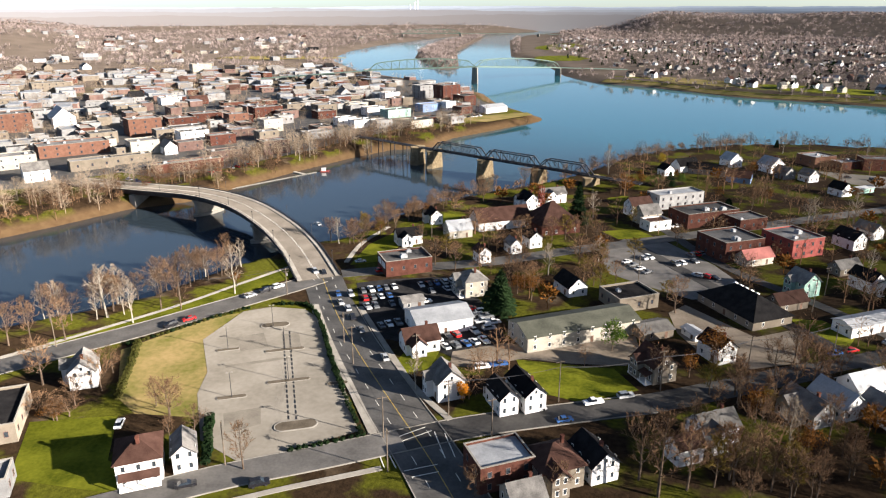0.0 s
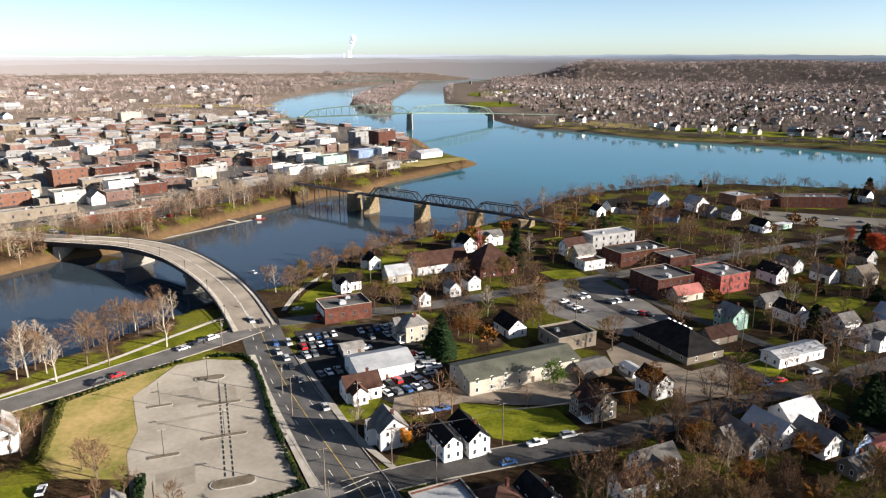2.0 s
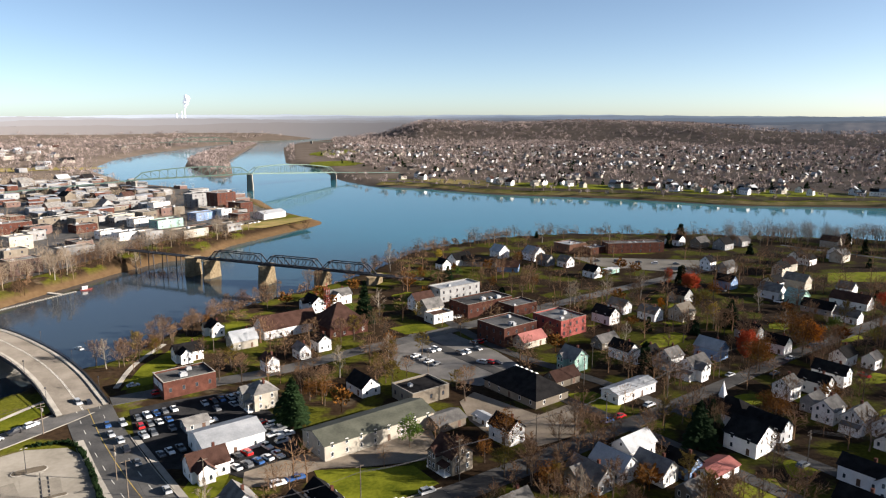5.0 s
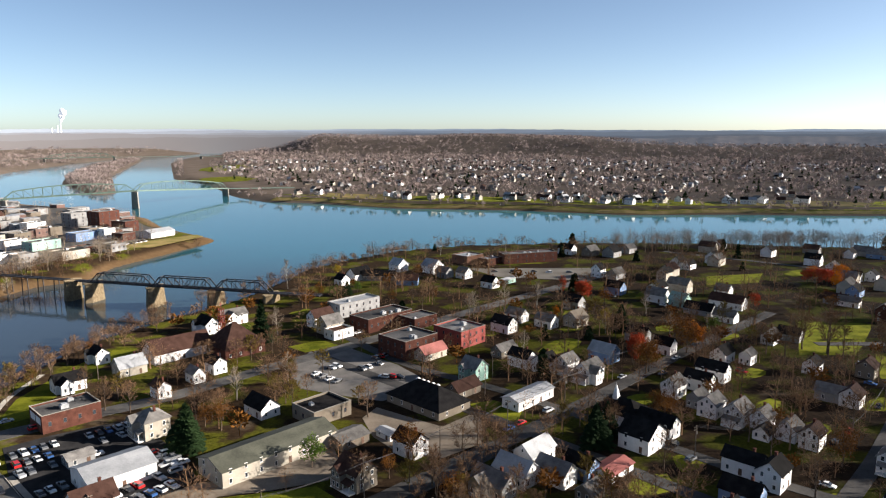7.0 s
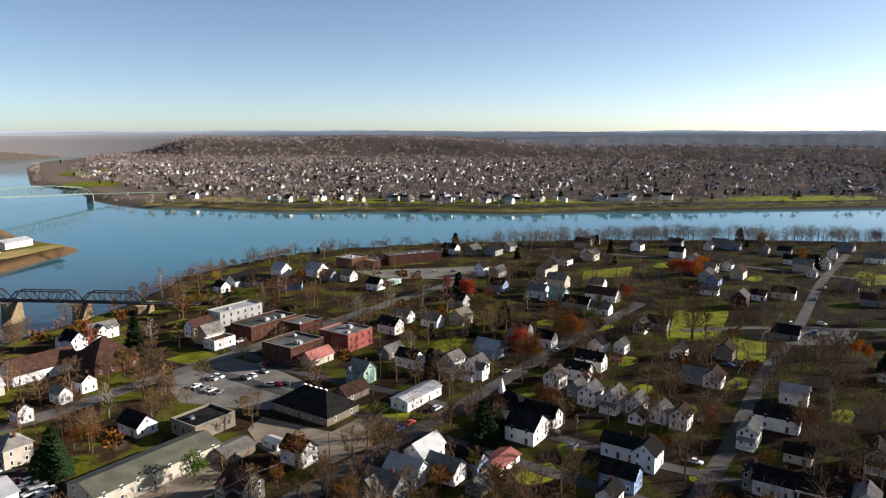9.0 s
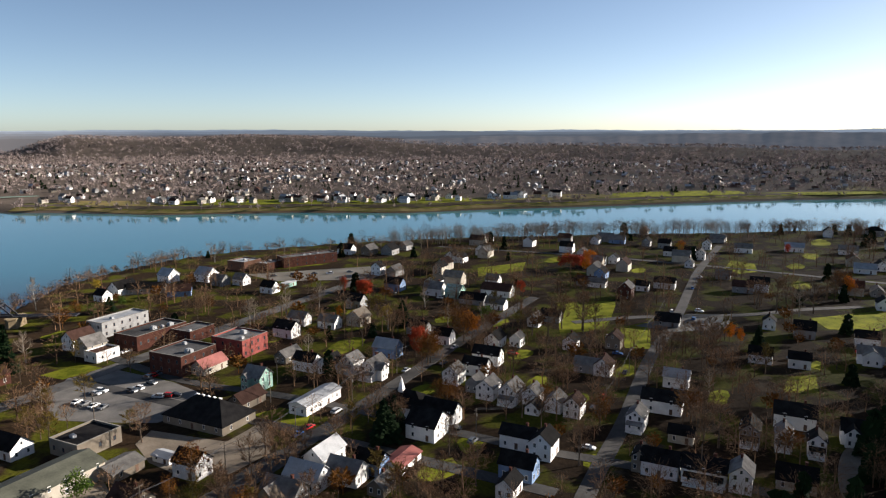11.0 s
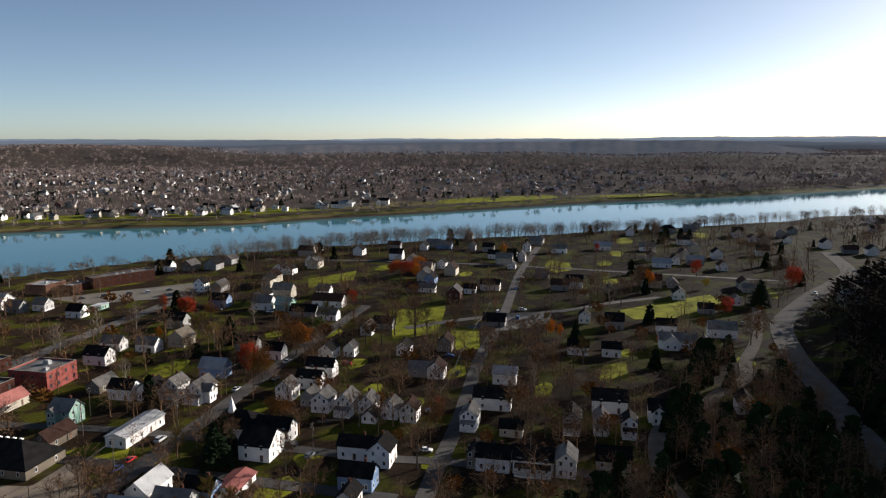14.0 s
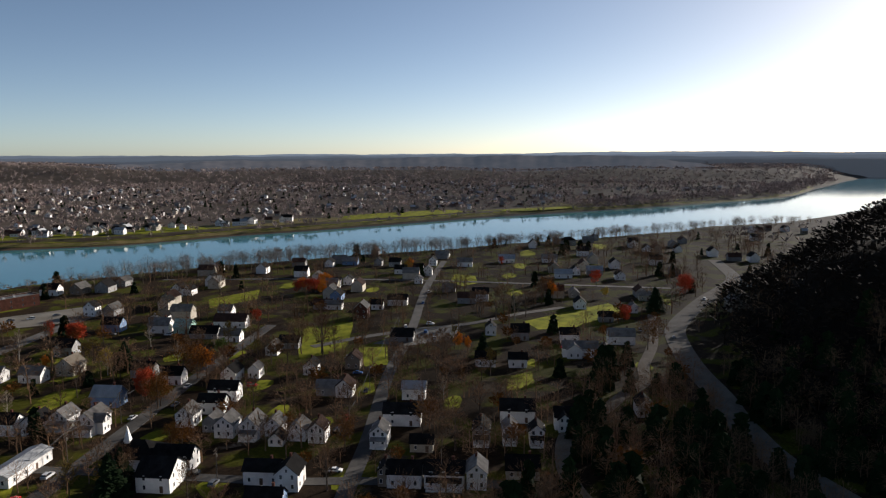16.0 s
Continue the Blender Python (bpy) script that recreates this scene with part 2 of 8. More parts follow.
def ground_mat():
    """Leaf litter, thin grass and bare soil in patches; far floor paled for haze, with trees standing on it."""
    m = bpy.data.materials.new("town_ground")
    m.use_nodes = True
    n, l = m.node_tree.nodes, m.node_tree.links
    b = n["Principled BSDF"]
    geo = n.new("ShaderNodeNewGeometry")

    def noise_at(scale, detail):
        t = n.new("ShaderNodeTexNoise")
        t.inputs["Scale"].default_value, t.inputs["Detail"].default_value = scale, detail
        l.new(geo.outputs["Position"], t.inputs["Vector"])
        return t.outputs[0]

    def band(value, lo, hi):
        r = n.new("ShaderNodeMapRange")
        r.inputs["From Min"].default_value, r.inputs["From Max"].default_value = lo, hi
        l.new(value, r.inputs["Value"])
        return r.outputs[0]

    def blend(f, a, c):
        x = n.new("ShaderNodeMix")
        x.data_type = "RGBA"
        l.new(f, x.inputs[0])
        for socket, v in ((x.inputs[6], a), (x.inputs[7], c)):
            if isinstance(v, tuple):
                socket.default_value = (*v, 1)
            else:
                l.new(v, socket)
        return x.outputs[2]

    litter = blend(noise_at(0.6, 6), (0.003, 0.002, 0.0013), (0.050, 0.032, 0.018))
    grass = blend(noise_at(0.8, 6), (0.012, 0.015, 0.0015), (0.105, 0.105, 0.012))
    soil = blend(noise_at(0.4, 4), (0.022, 0.016, 0.010), (0.115, 0.085, 0.055))
    c = blend(band(noise_at(0.05, 4), 0.49, 0.57), litter, grass)
    c = blend(band(noise_at(0.06, 5), 0.61, 0.69), c, soil)
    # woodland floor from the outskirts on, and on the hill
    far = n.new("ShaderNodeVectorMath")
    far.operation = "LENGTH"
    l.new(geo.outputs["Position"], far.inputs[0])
    height = n.new("ShaderNodeSeparateXYZ")
    l.new(geo.outputs["Position"], height.inputs[0])
    # hill floor near black as well, shade painted into the litter colour
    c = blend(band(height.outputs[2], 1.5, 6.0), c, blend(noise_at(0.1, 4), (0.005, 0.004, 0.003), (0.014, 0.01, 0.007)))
    # the strip along the water is bare brown soil
    sep = n.new("ShaderNodeSeparateXYZ")
    l.new(geo.outputs["Position"], sep.inputs[0])
    c = blend(band(sep.outputs[2], -1.5, -4.5), c, blend(noise_at(0.3, 4), (0.06, 0.036, 0.018), (0.13, 0.085, 0.044)))
    # floor turns paler with distance, standing in for haze
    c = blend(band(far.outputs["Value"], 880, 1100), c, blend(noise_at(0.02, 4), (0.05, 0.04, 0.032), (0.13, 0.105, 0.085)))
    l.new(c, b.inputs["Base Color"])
    b.inputs["Roughness"].default_value, b.inputs["Specular IOR Level"].default_value = 0.95, 0.03
    b.inputs["Diffuse Roughness"].default_value = 1.0
    bump = n.new("ShaderNodeBump")
    bump.inputs["Strength"].default_value, bump.inputs["Distance"].default_value = 0.5, 0.3
    l.new(noise_at(1.5, 4), bump.inputs["Height"])
    l.new(bump.outputs[0], b.inputs["Normal"])
    return m


GROUND = ground_mat()

# ---- the lie of the land ----
NEAR_BANK = [(4600, -1500), (3000, -900), (1900, -330), (1567, -208), (1144, -13), (1040, 90), (962, 117), (923, 150), (828, 216), (756, 284), (694, 321),
             (628, 378), (552, 423), (518, 455), (426, 501), (375, 526), (279, 553), (224, 552), (169, 530), (130, 507)]
NEAR_CREEK = [(106, 474), (84, 448), (58, 424), (24, 402), (-7, 378), (-27, 353), (-48, 316), (-67, 305), (-77, 290), (-91, 277),
              (-113, 244), (-132, 231), (-150, 218), (-230, 150), (-420, 20)]
FAR_CREEK = [(-520, 110), (-330, 225), (-216, 328), (-197, 351), (-175, 381), (-148, 396), (-128, 431), (-102, 474), (-69, 522), (-42, 553),
             (-11, 563), (8, 607), (44, 645), (96, 702), (101, 721), (88, 761), (63, 830), (51, 940), (0, 1040)]
UPSTREAM = [(-56, 1116), (-126, 1211), (-208, 1460), (-242, 1572), (-237, 1882), (-178, 2233), (-117, 2381), (-48, 2642), (100, 2950), (500, 3500),
            (640, 3450), (300, 2800), (225, 2469), (156, 1670), (200, 1466)]
FAR_BANK = [(199, 1185), (230, 1068), (291, 1015), (366, 904), (501, 809), (602, 701), (727, 642), (848, 568), (1116, 423), (1292, 297),
            (1467, 182), (1881, -54), (2343, -140), (2959, -266), (3884, -505), (4700, -750)]
ISLAND = [(-61, 1611), (-62, 1837), (-23, 2169), (95, 2695), (166, 2854), (77, 2171), (34, 1839), (29, 1327), (-4, 1302)]
HILL = [(640, 0), (560, 12), (512, 26), (440, 32), (408, 30), (344, 16), (300, 0), (266, -10), (228, -34), (150, -120), (80, -330), (500, -620), (900, -420), (980, -120)]
RIVER = NEAR_BANK + NEAR_CREEK + FAR_CREEK + UPSTREAM + FAR_BANK


def inside_depth(px, py, ring):
    """Signed distance to a ring of points, positive inside."""
    best = np.full(px.shape, 1e18)
    odd = np.zeros(px.shape, bool)
    for (ax, ay), (bx, by) in zip(ring, ring[1:] + ring[:1]):
        dx, dy = bx - ax, by - ay
        k = np.clip(((px - ax) * dx + (py - ay) * dy) / (dx * dx + dy * dy), 0, 1)
        best = np.minimum(best, (px - ax - k * dx) ** 2 + (py - ay - k * dy) ** 2)
        if ay != by:
            odd ^= ((ay > py) != (by > py)) & (px < (bx - ax) * (py - ay) / (by - ay) + ax)
    return np.where(odd, 1, -1) * np.sqrt(best)


def smooth(v, a, b):
    k = np.clip((v - a) / (b - a), 0, 1)
    return k * k * (3 - 2 * k)


def waves(x, y, size, seed):
    r = np.random.RandomState(seed)
    out = np.zeros_like(x)
    for k in range(6):
        a, p = r.uniform(0, 6.28), r.uniform(0, 6.28)
        s = size * (0.45 + 0.2 * k)
        out = out + np.sin((x * math.cos(a) + y * math.sin(a)) / s * 6.28 + p)
    return out / 6


def land(x, y):
    """Height of the ground."""
    x, y = np.asarray(x, float), np.asarray(y, float)
    r, az = np.hypot(x, y), np.degrees(np.arctan2(x, y))
    wet = np.minimum(inside_depth(x, y, RIVER), -inside_depth(x, y, ISLAND))
    wide = 1 + 2.2 * smooth(r, 620, 760)
    z = np.interp(wet / wide, [-8.5, -7, 0, 5], [0, -0.5, -7, -10.5])
    dry = smooth(-wet, 20, 200)
    # the wooded hill beside the bend of the hill road
    z = z + 54 * smooth(inside_depth(x, y, HILL), 0, 95) * smooth(-wet, 0, 120)
    z = z + 46 * smooth(az, 96, 116) * smooth(inside_depth(x, y, HILL), 25, 130)
    # ridges across the big river and behind the old town
    start = np.interp(az, [8, 12, 16, 30, 45, 60, 75, 90, 110], [3300, 2800, 2600, 2450, 2250, 2100, 2150, 2300, 2300])
    ridge = smooth(r, start, start + 480) * smooth(az, 11, 17) * (66 - 26 * smooth(az, 36, 44) + 14 * waves(x, y, 900, 3))
    left = smooth(r, 1450, 2300) * smooth(-az, 20, 33) * (50 + 10 * waves(x, y, 800, 5))
    far = smooth(r, 2900, 4300) * (58 + 18 * waves(x, y, 1300, 7))
    swell = smooth(r, 900, 2200) * (6 + 6 * waves(x, y, 700, 9))
    return z + dry * np.maximum(np.maximum(ridge, left), np.maximum(far, swell))


# heights of the town on a raster of 3 m, for standing things on the ground
LX, LY = np.arange(-560, 1260, 3.0), np.arange(-420, 1320, 3.0)
RASTER = land(*np.meshgrid(LX, LY))


def ground_z(x, y):
    u, v = (x - LX[0]) / 3.0, (y - LY[0]) / 3.0
    i, j = int(u), int(v)
    if not (0 <= i < len(LX) - 1 and 0 <= j < len(LY) - 1):
        return float(land(np.array([x]), np.array([y]))[0])
    u, v = u - i, v - j
    return float((RASTER[j, i] * (1 - u) + RASTER[j, i + 1] * u) * (1 - v) + (RASTER[j + 1, i] * (1 - u) + RASTER[j + 1, i + 1] * u) * v)


def sheet(name, verts, faces, material):
    me = bpy.data.meshes.new(name)
    me.from_pydata(verts, [], faces)
    me.materials.append(material)
    return new(name, me)


def build_ground():
    az = np.radians(np.concatenate([np.arange(-50, 115, 0.5), np.arange(115, 310, 3.0)]))
    rad = np.concatenate([[0.0, 20, 40], 60 * np.exp(np.arange(0, 4.45, 0.015))])
    rad = rad[rad < 4990]
    a, r = np.meshgrid(az, rad)
    x, y = r * np.sin(a), r * np.cos(a)
    z = land(x, y)
    n, k = len(az), len(rad)
    verts = np.stack([x.ravel(), y.ravel(), z.ravel()], 1)
    i, j = np.meshgrid(np.arange(k - 1), np.arange(n), indexing="ij")
    j2 = (j + 1) % n
    faces = np.stack([i * n + j, i * n + j2, (i + 1) * n + j2, (i + 1) * n + j], -1).reshape(-1, 4)[:, ::-1]
    ob = sheet("ground", verts.tolist(), faces.tolist(), GROUND)
    ob.data.polygons.foreach_set("use_smooth", [True] * len(ob.data.polygons))
    return tagged(ob, "brown and green autumn town ground with river banks", "ground", kind="structure")


build_ground()
water = sheet("water", [(-5000, -5000, -7), (5000, -5000, -7), (5000, 5000, -7), (-5000, 5000, -7)], [(0, 1, 2, 3)], WATER)
tagged(water, "calm blue river water with faint ripples", "river", kind="structure")


def near_ridge():
    """Wooded ridge across the river, its haze painted as emission, far behind the houses of the other shore."""
    m = bpy.data.materials.new("ridge_haze_glow")
    m.use_nodes = True
    n, l = m.node_tree.nodes, m.node_tree.links
    b = n["Principled BSDF"]
    geo, spots, mix = n.new("ShaderNodeNewGeometry"), n.new("ShaderNodeTexNoise"), n.new("ShaderNodeMix")
    spots.inputs["Scale"].default_value, spots.inputs["Detail"].default_value = 0.02, 8
    l.new(geo.outputs["Position"], spots.inputs["Vector"])
    mix.data_type = "RGBA"
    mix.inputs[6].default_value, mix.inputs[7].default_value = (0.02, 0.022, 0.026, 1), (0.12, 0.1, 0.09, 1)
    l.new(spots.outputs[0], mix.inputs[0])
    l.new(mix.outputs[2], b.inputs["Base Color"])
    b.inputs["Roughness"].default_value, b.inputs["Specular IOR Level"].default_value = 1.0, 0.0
    # weak blue emission paints the haze onto the ridge
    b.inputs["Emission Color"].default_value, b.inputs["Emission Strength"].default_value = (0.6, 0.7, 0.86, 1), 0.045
    a = np.radians(np.linspace(34, 91, 700))
    deg = np.degrees(a)
    h = np.interp(deg, [34, 38, 44, 50, 56, 62, 70, 76, 81, 85, 88, 91], [20, 58, 70, 78, 74, 84, 90, 92, 84, 60, 30, -12])
    h = h + 1.6 * np.sin(47 * a) + 1.1 * np.sin(131 * a + 1) + 0.5 * np.sin(367 * a + 2)
    verts, faces = [], []
    for i, t in enumerate(a):
        for dist, k in ((2560, 0.0), (2700, 0.42), (2830, 0.8), (2900, 1.0)):
            verts.append((dist * math.sin(t), dist * math.cos(t), -12 + (h[i] + 12) * k + (3 * math.sin(60 * t + dist) if 0 < k < 1 else 0)))
    for i in range(len(a) - 1):
        for j in range(3):
            faces.append((4 * i + j, 4 * i + 4 + j, 4 * i + 5 + j, 4 * i + 1 + j))
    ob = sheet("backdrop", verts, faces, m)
    ob.data.polygons.foreach_set("use_smooth", [True] * len(faces))
    tagged(ob, "hazy wooded ridge across the wide river", "hills", kind="structure")


near_ridge()


def build_backdrop():
    """Far hill lines closing the ring of sight; haze is painted by paler, glowing colours with distance."""
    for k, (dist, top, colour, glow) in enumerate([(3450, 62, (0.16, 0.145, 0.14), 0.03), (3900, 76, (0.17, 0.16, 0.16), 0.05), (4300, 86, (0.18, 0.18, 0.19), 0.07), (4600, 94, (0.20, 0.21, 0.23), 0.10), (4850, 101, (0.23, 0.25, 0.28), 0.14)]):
        m = bpy.data.materials.new("far_hills_haze")
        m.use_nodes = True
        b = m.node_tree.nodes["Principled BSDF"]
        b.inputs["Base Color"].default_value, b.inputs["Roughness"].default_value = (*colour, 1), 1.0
        # emission in place of haze, stronger on the farther rings
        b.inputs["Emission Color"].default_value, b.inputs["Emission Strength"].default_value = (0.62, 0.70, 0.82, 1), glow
        verts, faces, n = [], [], 1440
        a = np.linspace(0, 2 * math.pi, n, endpoint=False)
        h = top + 4 * np.sin(5 * a + 1.7 * k) + 3.5 * np.sin(13 * a + 2 * k) + 2 * np.sin(31 * a + k) + 1.0 * np.sin(83 * a) + 0.7 * np.sin(171 * a + k) + np.random.RandomState(k).uniform(-1, 1, n)
        for i in range(n):
            s, c = math.sin(a[i]), math.cos(a[i])
            verts += [(dist * s, dist * c, -20), (dist * s, dist * c, h[i])]
            j = (i + 1) % n
            faces.append((2 * i, 2 * j, 2 * j + 1, 2 * i + 1))
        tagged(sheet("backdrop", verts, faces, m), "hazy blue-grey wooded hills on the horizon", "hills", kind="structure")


build_backdrop()

# ---- building kit ----
GRID = 20.0  # heading of the old street grid, degrees


def flat_mesh(name, verts, faces, mats, slots=None, smooth_faces=False):
    me = bpy.data.meshes.new(name)
    me.from_pydata([tuple(v) for v in verts], [], faces)
    for m in (mats if isinstance(mats, (list, tuple)) else [mats]):
        me.materials.append(m)
    if slots:
        me.polygons.foreach_set("material_index", slots)
    if smooth_faces:
        me.polygons.foreach_set("use_smooth", [True] * len(me.polygons))
    return me


def child(name, me, parent, loc=(0, 0, 0), rz=0.0, scale=(1, 1, 1), label=""):
    ob = new(name, me)
    ob.parent = parent
    ob.location, ob.rotation_euler, ob.scale = loc, (0, 0, rz), scale
    if label:
        tagged(ob, label)
    return ob


def part(name, bm, material, parent, label=""):
    me = bpy.data.meshes.new(name)
    bm.to_mesh(me)
    bm.free()
    me.materials.append(material)
    return child(name, me, parent, label=label)


def base(name, x, y, z, rot, label, category, group=""):
    e = new(name)
    e.empty_display_size = 1
    e.matrix_world = pose(x, y, z, 0, 0, rot)
    return tagged(e, label, category, group)


class Solid:
    """Collects boxes, prisms and bars into one mesh."""

    def __init__(self):
        self.v, self.f = [], []

    def add(self, verts, faces):
        k = len(self.v)
        self.v += verts
        self.f += [tuple(i + k for i in f) for f in faces]
        return self

    def box(self, x0, y0, z0, x1, y1, z1):
        return self.add([(x0, y0, z0), (x1, y0, z0), (x1, y1, z0), (x0, y1, z0), (x0, y0, z1), (x1, y0, z1), (x1, y1, z1), (x0, y1, z1)],
                        [(0, 3, 2, 1), (4, 5, 6, 7), (0, 1, 5, 4), (1, 2, 6, 5), (2, 3, 7, 6), (3, 0, 4, 7)])

    def bar(self, a, b, w, h=None):
        """A straight bar of square or flat section from a to b."""
        a, b = Vector(a), Vector(b)
        d = (b - a).normalized()
        side = d.cross(Vector((0, 0, 1)))
        side = side.normalized() if side.length > 1e-3 else Vector((1, 0, 0))
        up = side.cross(d)
        s, u = side * (w / 2), up * ((h or w) / 2)
        pts = [p + q for p in (a, b) for q in (-s - u, s - u, s + u, -s + u)]
        return self.add([tuple(p) for p in pts], [(0, 3, 2, 1), (4, 5, 6, 7), (0, 1, 5, 4), (1, 2, 6, 5), (2, 3, 7, 6), (3, 0, 4, 7)])

    def rope(self, pts, w):
        """A thin three-sided line through points, in one piece."""
        k = len(self.v)
        for p in pts:
            self.v += [(p.x + w * math.cos(t), p.y + w * math.sin(t), p.z + w * math.sin(t + 0.6)) for t in (0, 2.1, 4.2)]
        for i in range(len(pts) - 1):
            self.f += [(k + 3 * i + j, k + 3 * i + (j + 1) % 3, k + 3 * i + 3 + (j + 1) % 3, k + 3 * i + 3 + j) for j in range(3)]
        return self

    def limb(self, a, b, ra, rb, n=4):
        a, b = Vector(a), Vector(b)
        d = (b - a).normalized()
        s = d.orthogonal().normalized()
        t = d.cross(s)
        ring = [s * math.cos(6.2832 * k / n) + t * math.sin(6.2832 * k / n) for k in range(n)]
        pts = [tuple(a + q * ra) for q in ring] + [tuple(b + q * rb) for q in ring]
        return self.add(pts, [(k, (k + 1) % n, n + (k + 1) % n, n + k) for k in range(n)] + [tuple(range(n, 2 * n))])

    def mesh(self, name, material, slots=None, smooth_faces=False):
        return flat_mesh(name, self.v, self.f, material, slots, smooth_faces)


def window_mesh(glazed=True, frame_paint=TRIM):
    """Unit sash window in the xz plane, facing -y: a frame proud of the wall round a recessed dark pane."""
    ring = lambda u, y: [(-u, y, -u), (u, y, -u), (u, y, u), (-u, y, u)]
    v = ring(0.5, 0.02) + ring(0.5, -0.07) + ring(0.42, -0.07) + ring(0.42, -0.02)
    f = [(o + k, o + (k + 1) % 4, o + 4 + (k + 1) % 4, o + 4 + k) for o in (0, 4, 8) for k in range(4)]
    f = [q[::-1] for q in f]
    if glazed:
        return flat_mesh("window", v, f + [(12, 13, 14, 15)], [frame_paint, GLASS], [0] * 12 + [1])
    return flat_mesh("window", v, f, frame_paint)


def pane_mesh():
    return Solid().box(-0.415, -0.03, -0.415, 0.415, 0.01, -0.02).box(-0.415, -0.045, 0.0, 0.415, 0.01, 0.415).mesh("pane", GLASS)


WINDOW, PANE = window_mesh(), pane_mesh()
SASH = window_mesh(False)
SHOP_WINDOW, SHOP_SASH = window_mesh(True, OLD_BRICK), window_mesh(False, OLD_BRICK)
DOOR = Solid().box(-0.5, -0.05, 0, 0.5, 0.02, 1).mesh("door", DOOR_PAINT)
CHIMNEY = Solid().box(-0.35, -0.35, 0, 0.35, 0.35, 1).box(-0.42, -0.42, 1, 0.42, 0.42, 1.1).mesh("chimney", BRICK)
POST = Solid().box(-0.09, -0.09, 0, 0.09, 0.09, 1).mesh("post", TRIM)
VENT = Solid().box(-0.9, -0.7, 0, 0.9, 0.7, 0.9).box(-0.6, -0.5, 0.9, 0.6, 0.5, 1.15).mesh("roof_unit", METAL_ROOF)


def place_window(parent, x, y, z, face, w=0.95, h=1.6, detail=True, shop=False):
    """face: heading of the wall's outward normal, degrees; -90 is the front."""
    win = child("window", (SHOP_SASH if detail else SHOP_WINDOW) if shop else (SASH if detail else WINDOW), parent, (x, y, z), radians(face + 90), (w, 1, h))
    if detail:
        child("pane", PANE, win)
    return win


def gable_wall(w, d, h, rise):
    x, y = w / 2, d / 2
    return [(-x, -y, -0.6), (x, -y, -0.6), (x, y, -0.6), (-x, y, -0.6), (-x, -y, h), (x, -y, h), (x, y, h), (-x, y, h), (-x, 0, h + rise), (x, 0, h + rise)], \
           [(0, 3, 2, 1), (0, 1, 5, 4), (2, 3, 7, 6), (1, 2, 6, 9, 5), (3, 0, 4, 8, 7), (4, 5, 9, 8), (6, 7, 8, 9)]


def gable_roof(s, w, d, h, rise, over=0.45, thick=0.18, cx=0.0, cy=0.0):
    """Two slabs with eaves, ridge along x."""
    x, y = w / 2 + over, d / 2 + over
    k = rise / (d / 2)
    z0 = h - over * k + 0.05
    for side in (-1, 1):
        e0, r0 = (side * y + cy, z0), (cy, h + rise + 0.05)
        v = [(cx - x, e0[0], e0[1]), (cx + x, e0[0], e0[1]), (cx + x, r0[0], r0[1]), (cx - x, r0[0], r0[1])]
        v += [(a, b, c + thick) for a, b, c in v]
        s.add(v, [(0, 3, 2, 1), (4, 5, 6, 7), (0, 1, 5, 4), (1, 2, 6, 5), (2, 3, 7, 6), (3, 0, 4, 7)])
    return s


def hip_roof(s, w, d, h, rise, over=0.5):
    x, y = w / 2 + over, d / 2 + over
    r = max(x - y, 0.15)
    v = [(-x, -y, h), (x, -y, h), (x, y, h), (-x, y, h), (-x, -y, h + 0.18), (x, -y, h + 0.18), (x, y, h + 0.18), (-x, y, h + 0.18), (-r, 0, h + rise), (r, 0, h + rise)]
    return s.add(v, [(0, 3, 2, 1), (0, 1, 5, 4), (1, 2, 6, 5), (2, 3, 7, 6), (3, 0, 4, 7), (4, 5, 9, 8), (5, 6, 9), (6, 7, 8, 9), (7, 4, 8)])


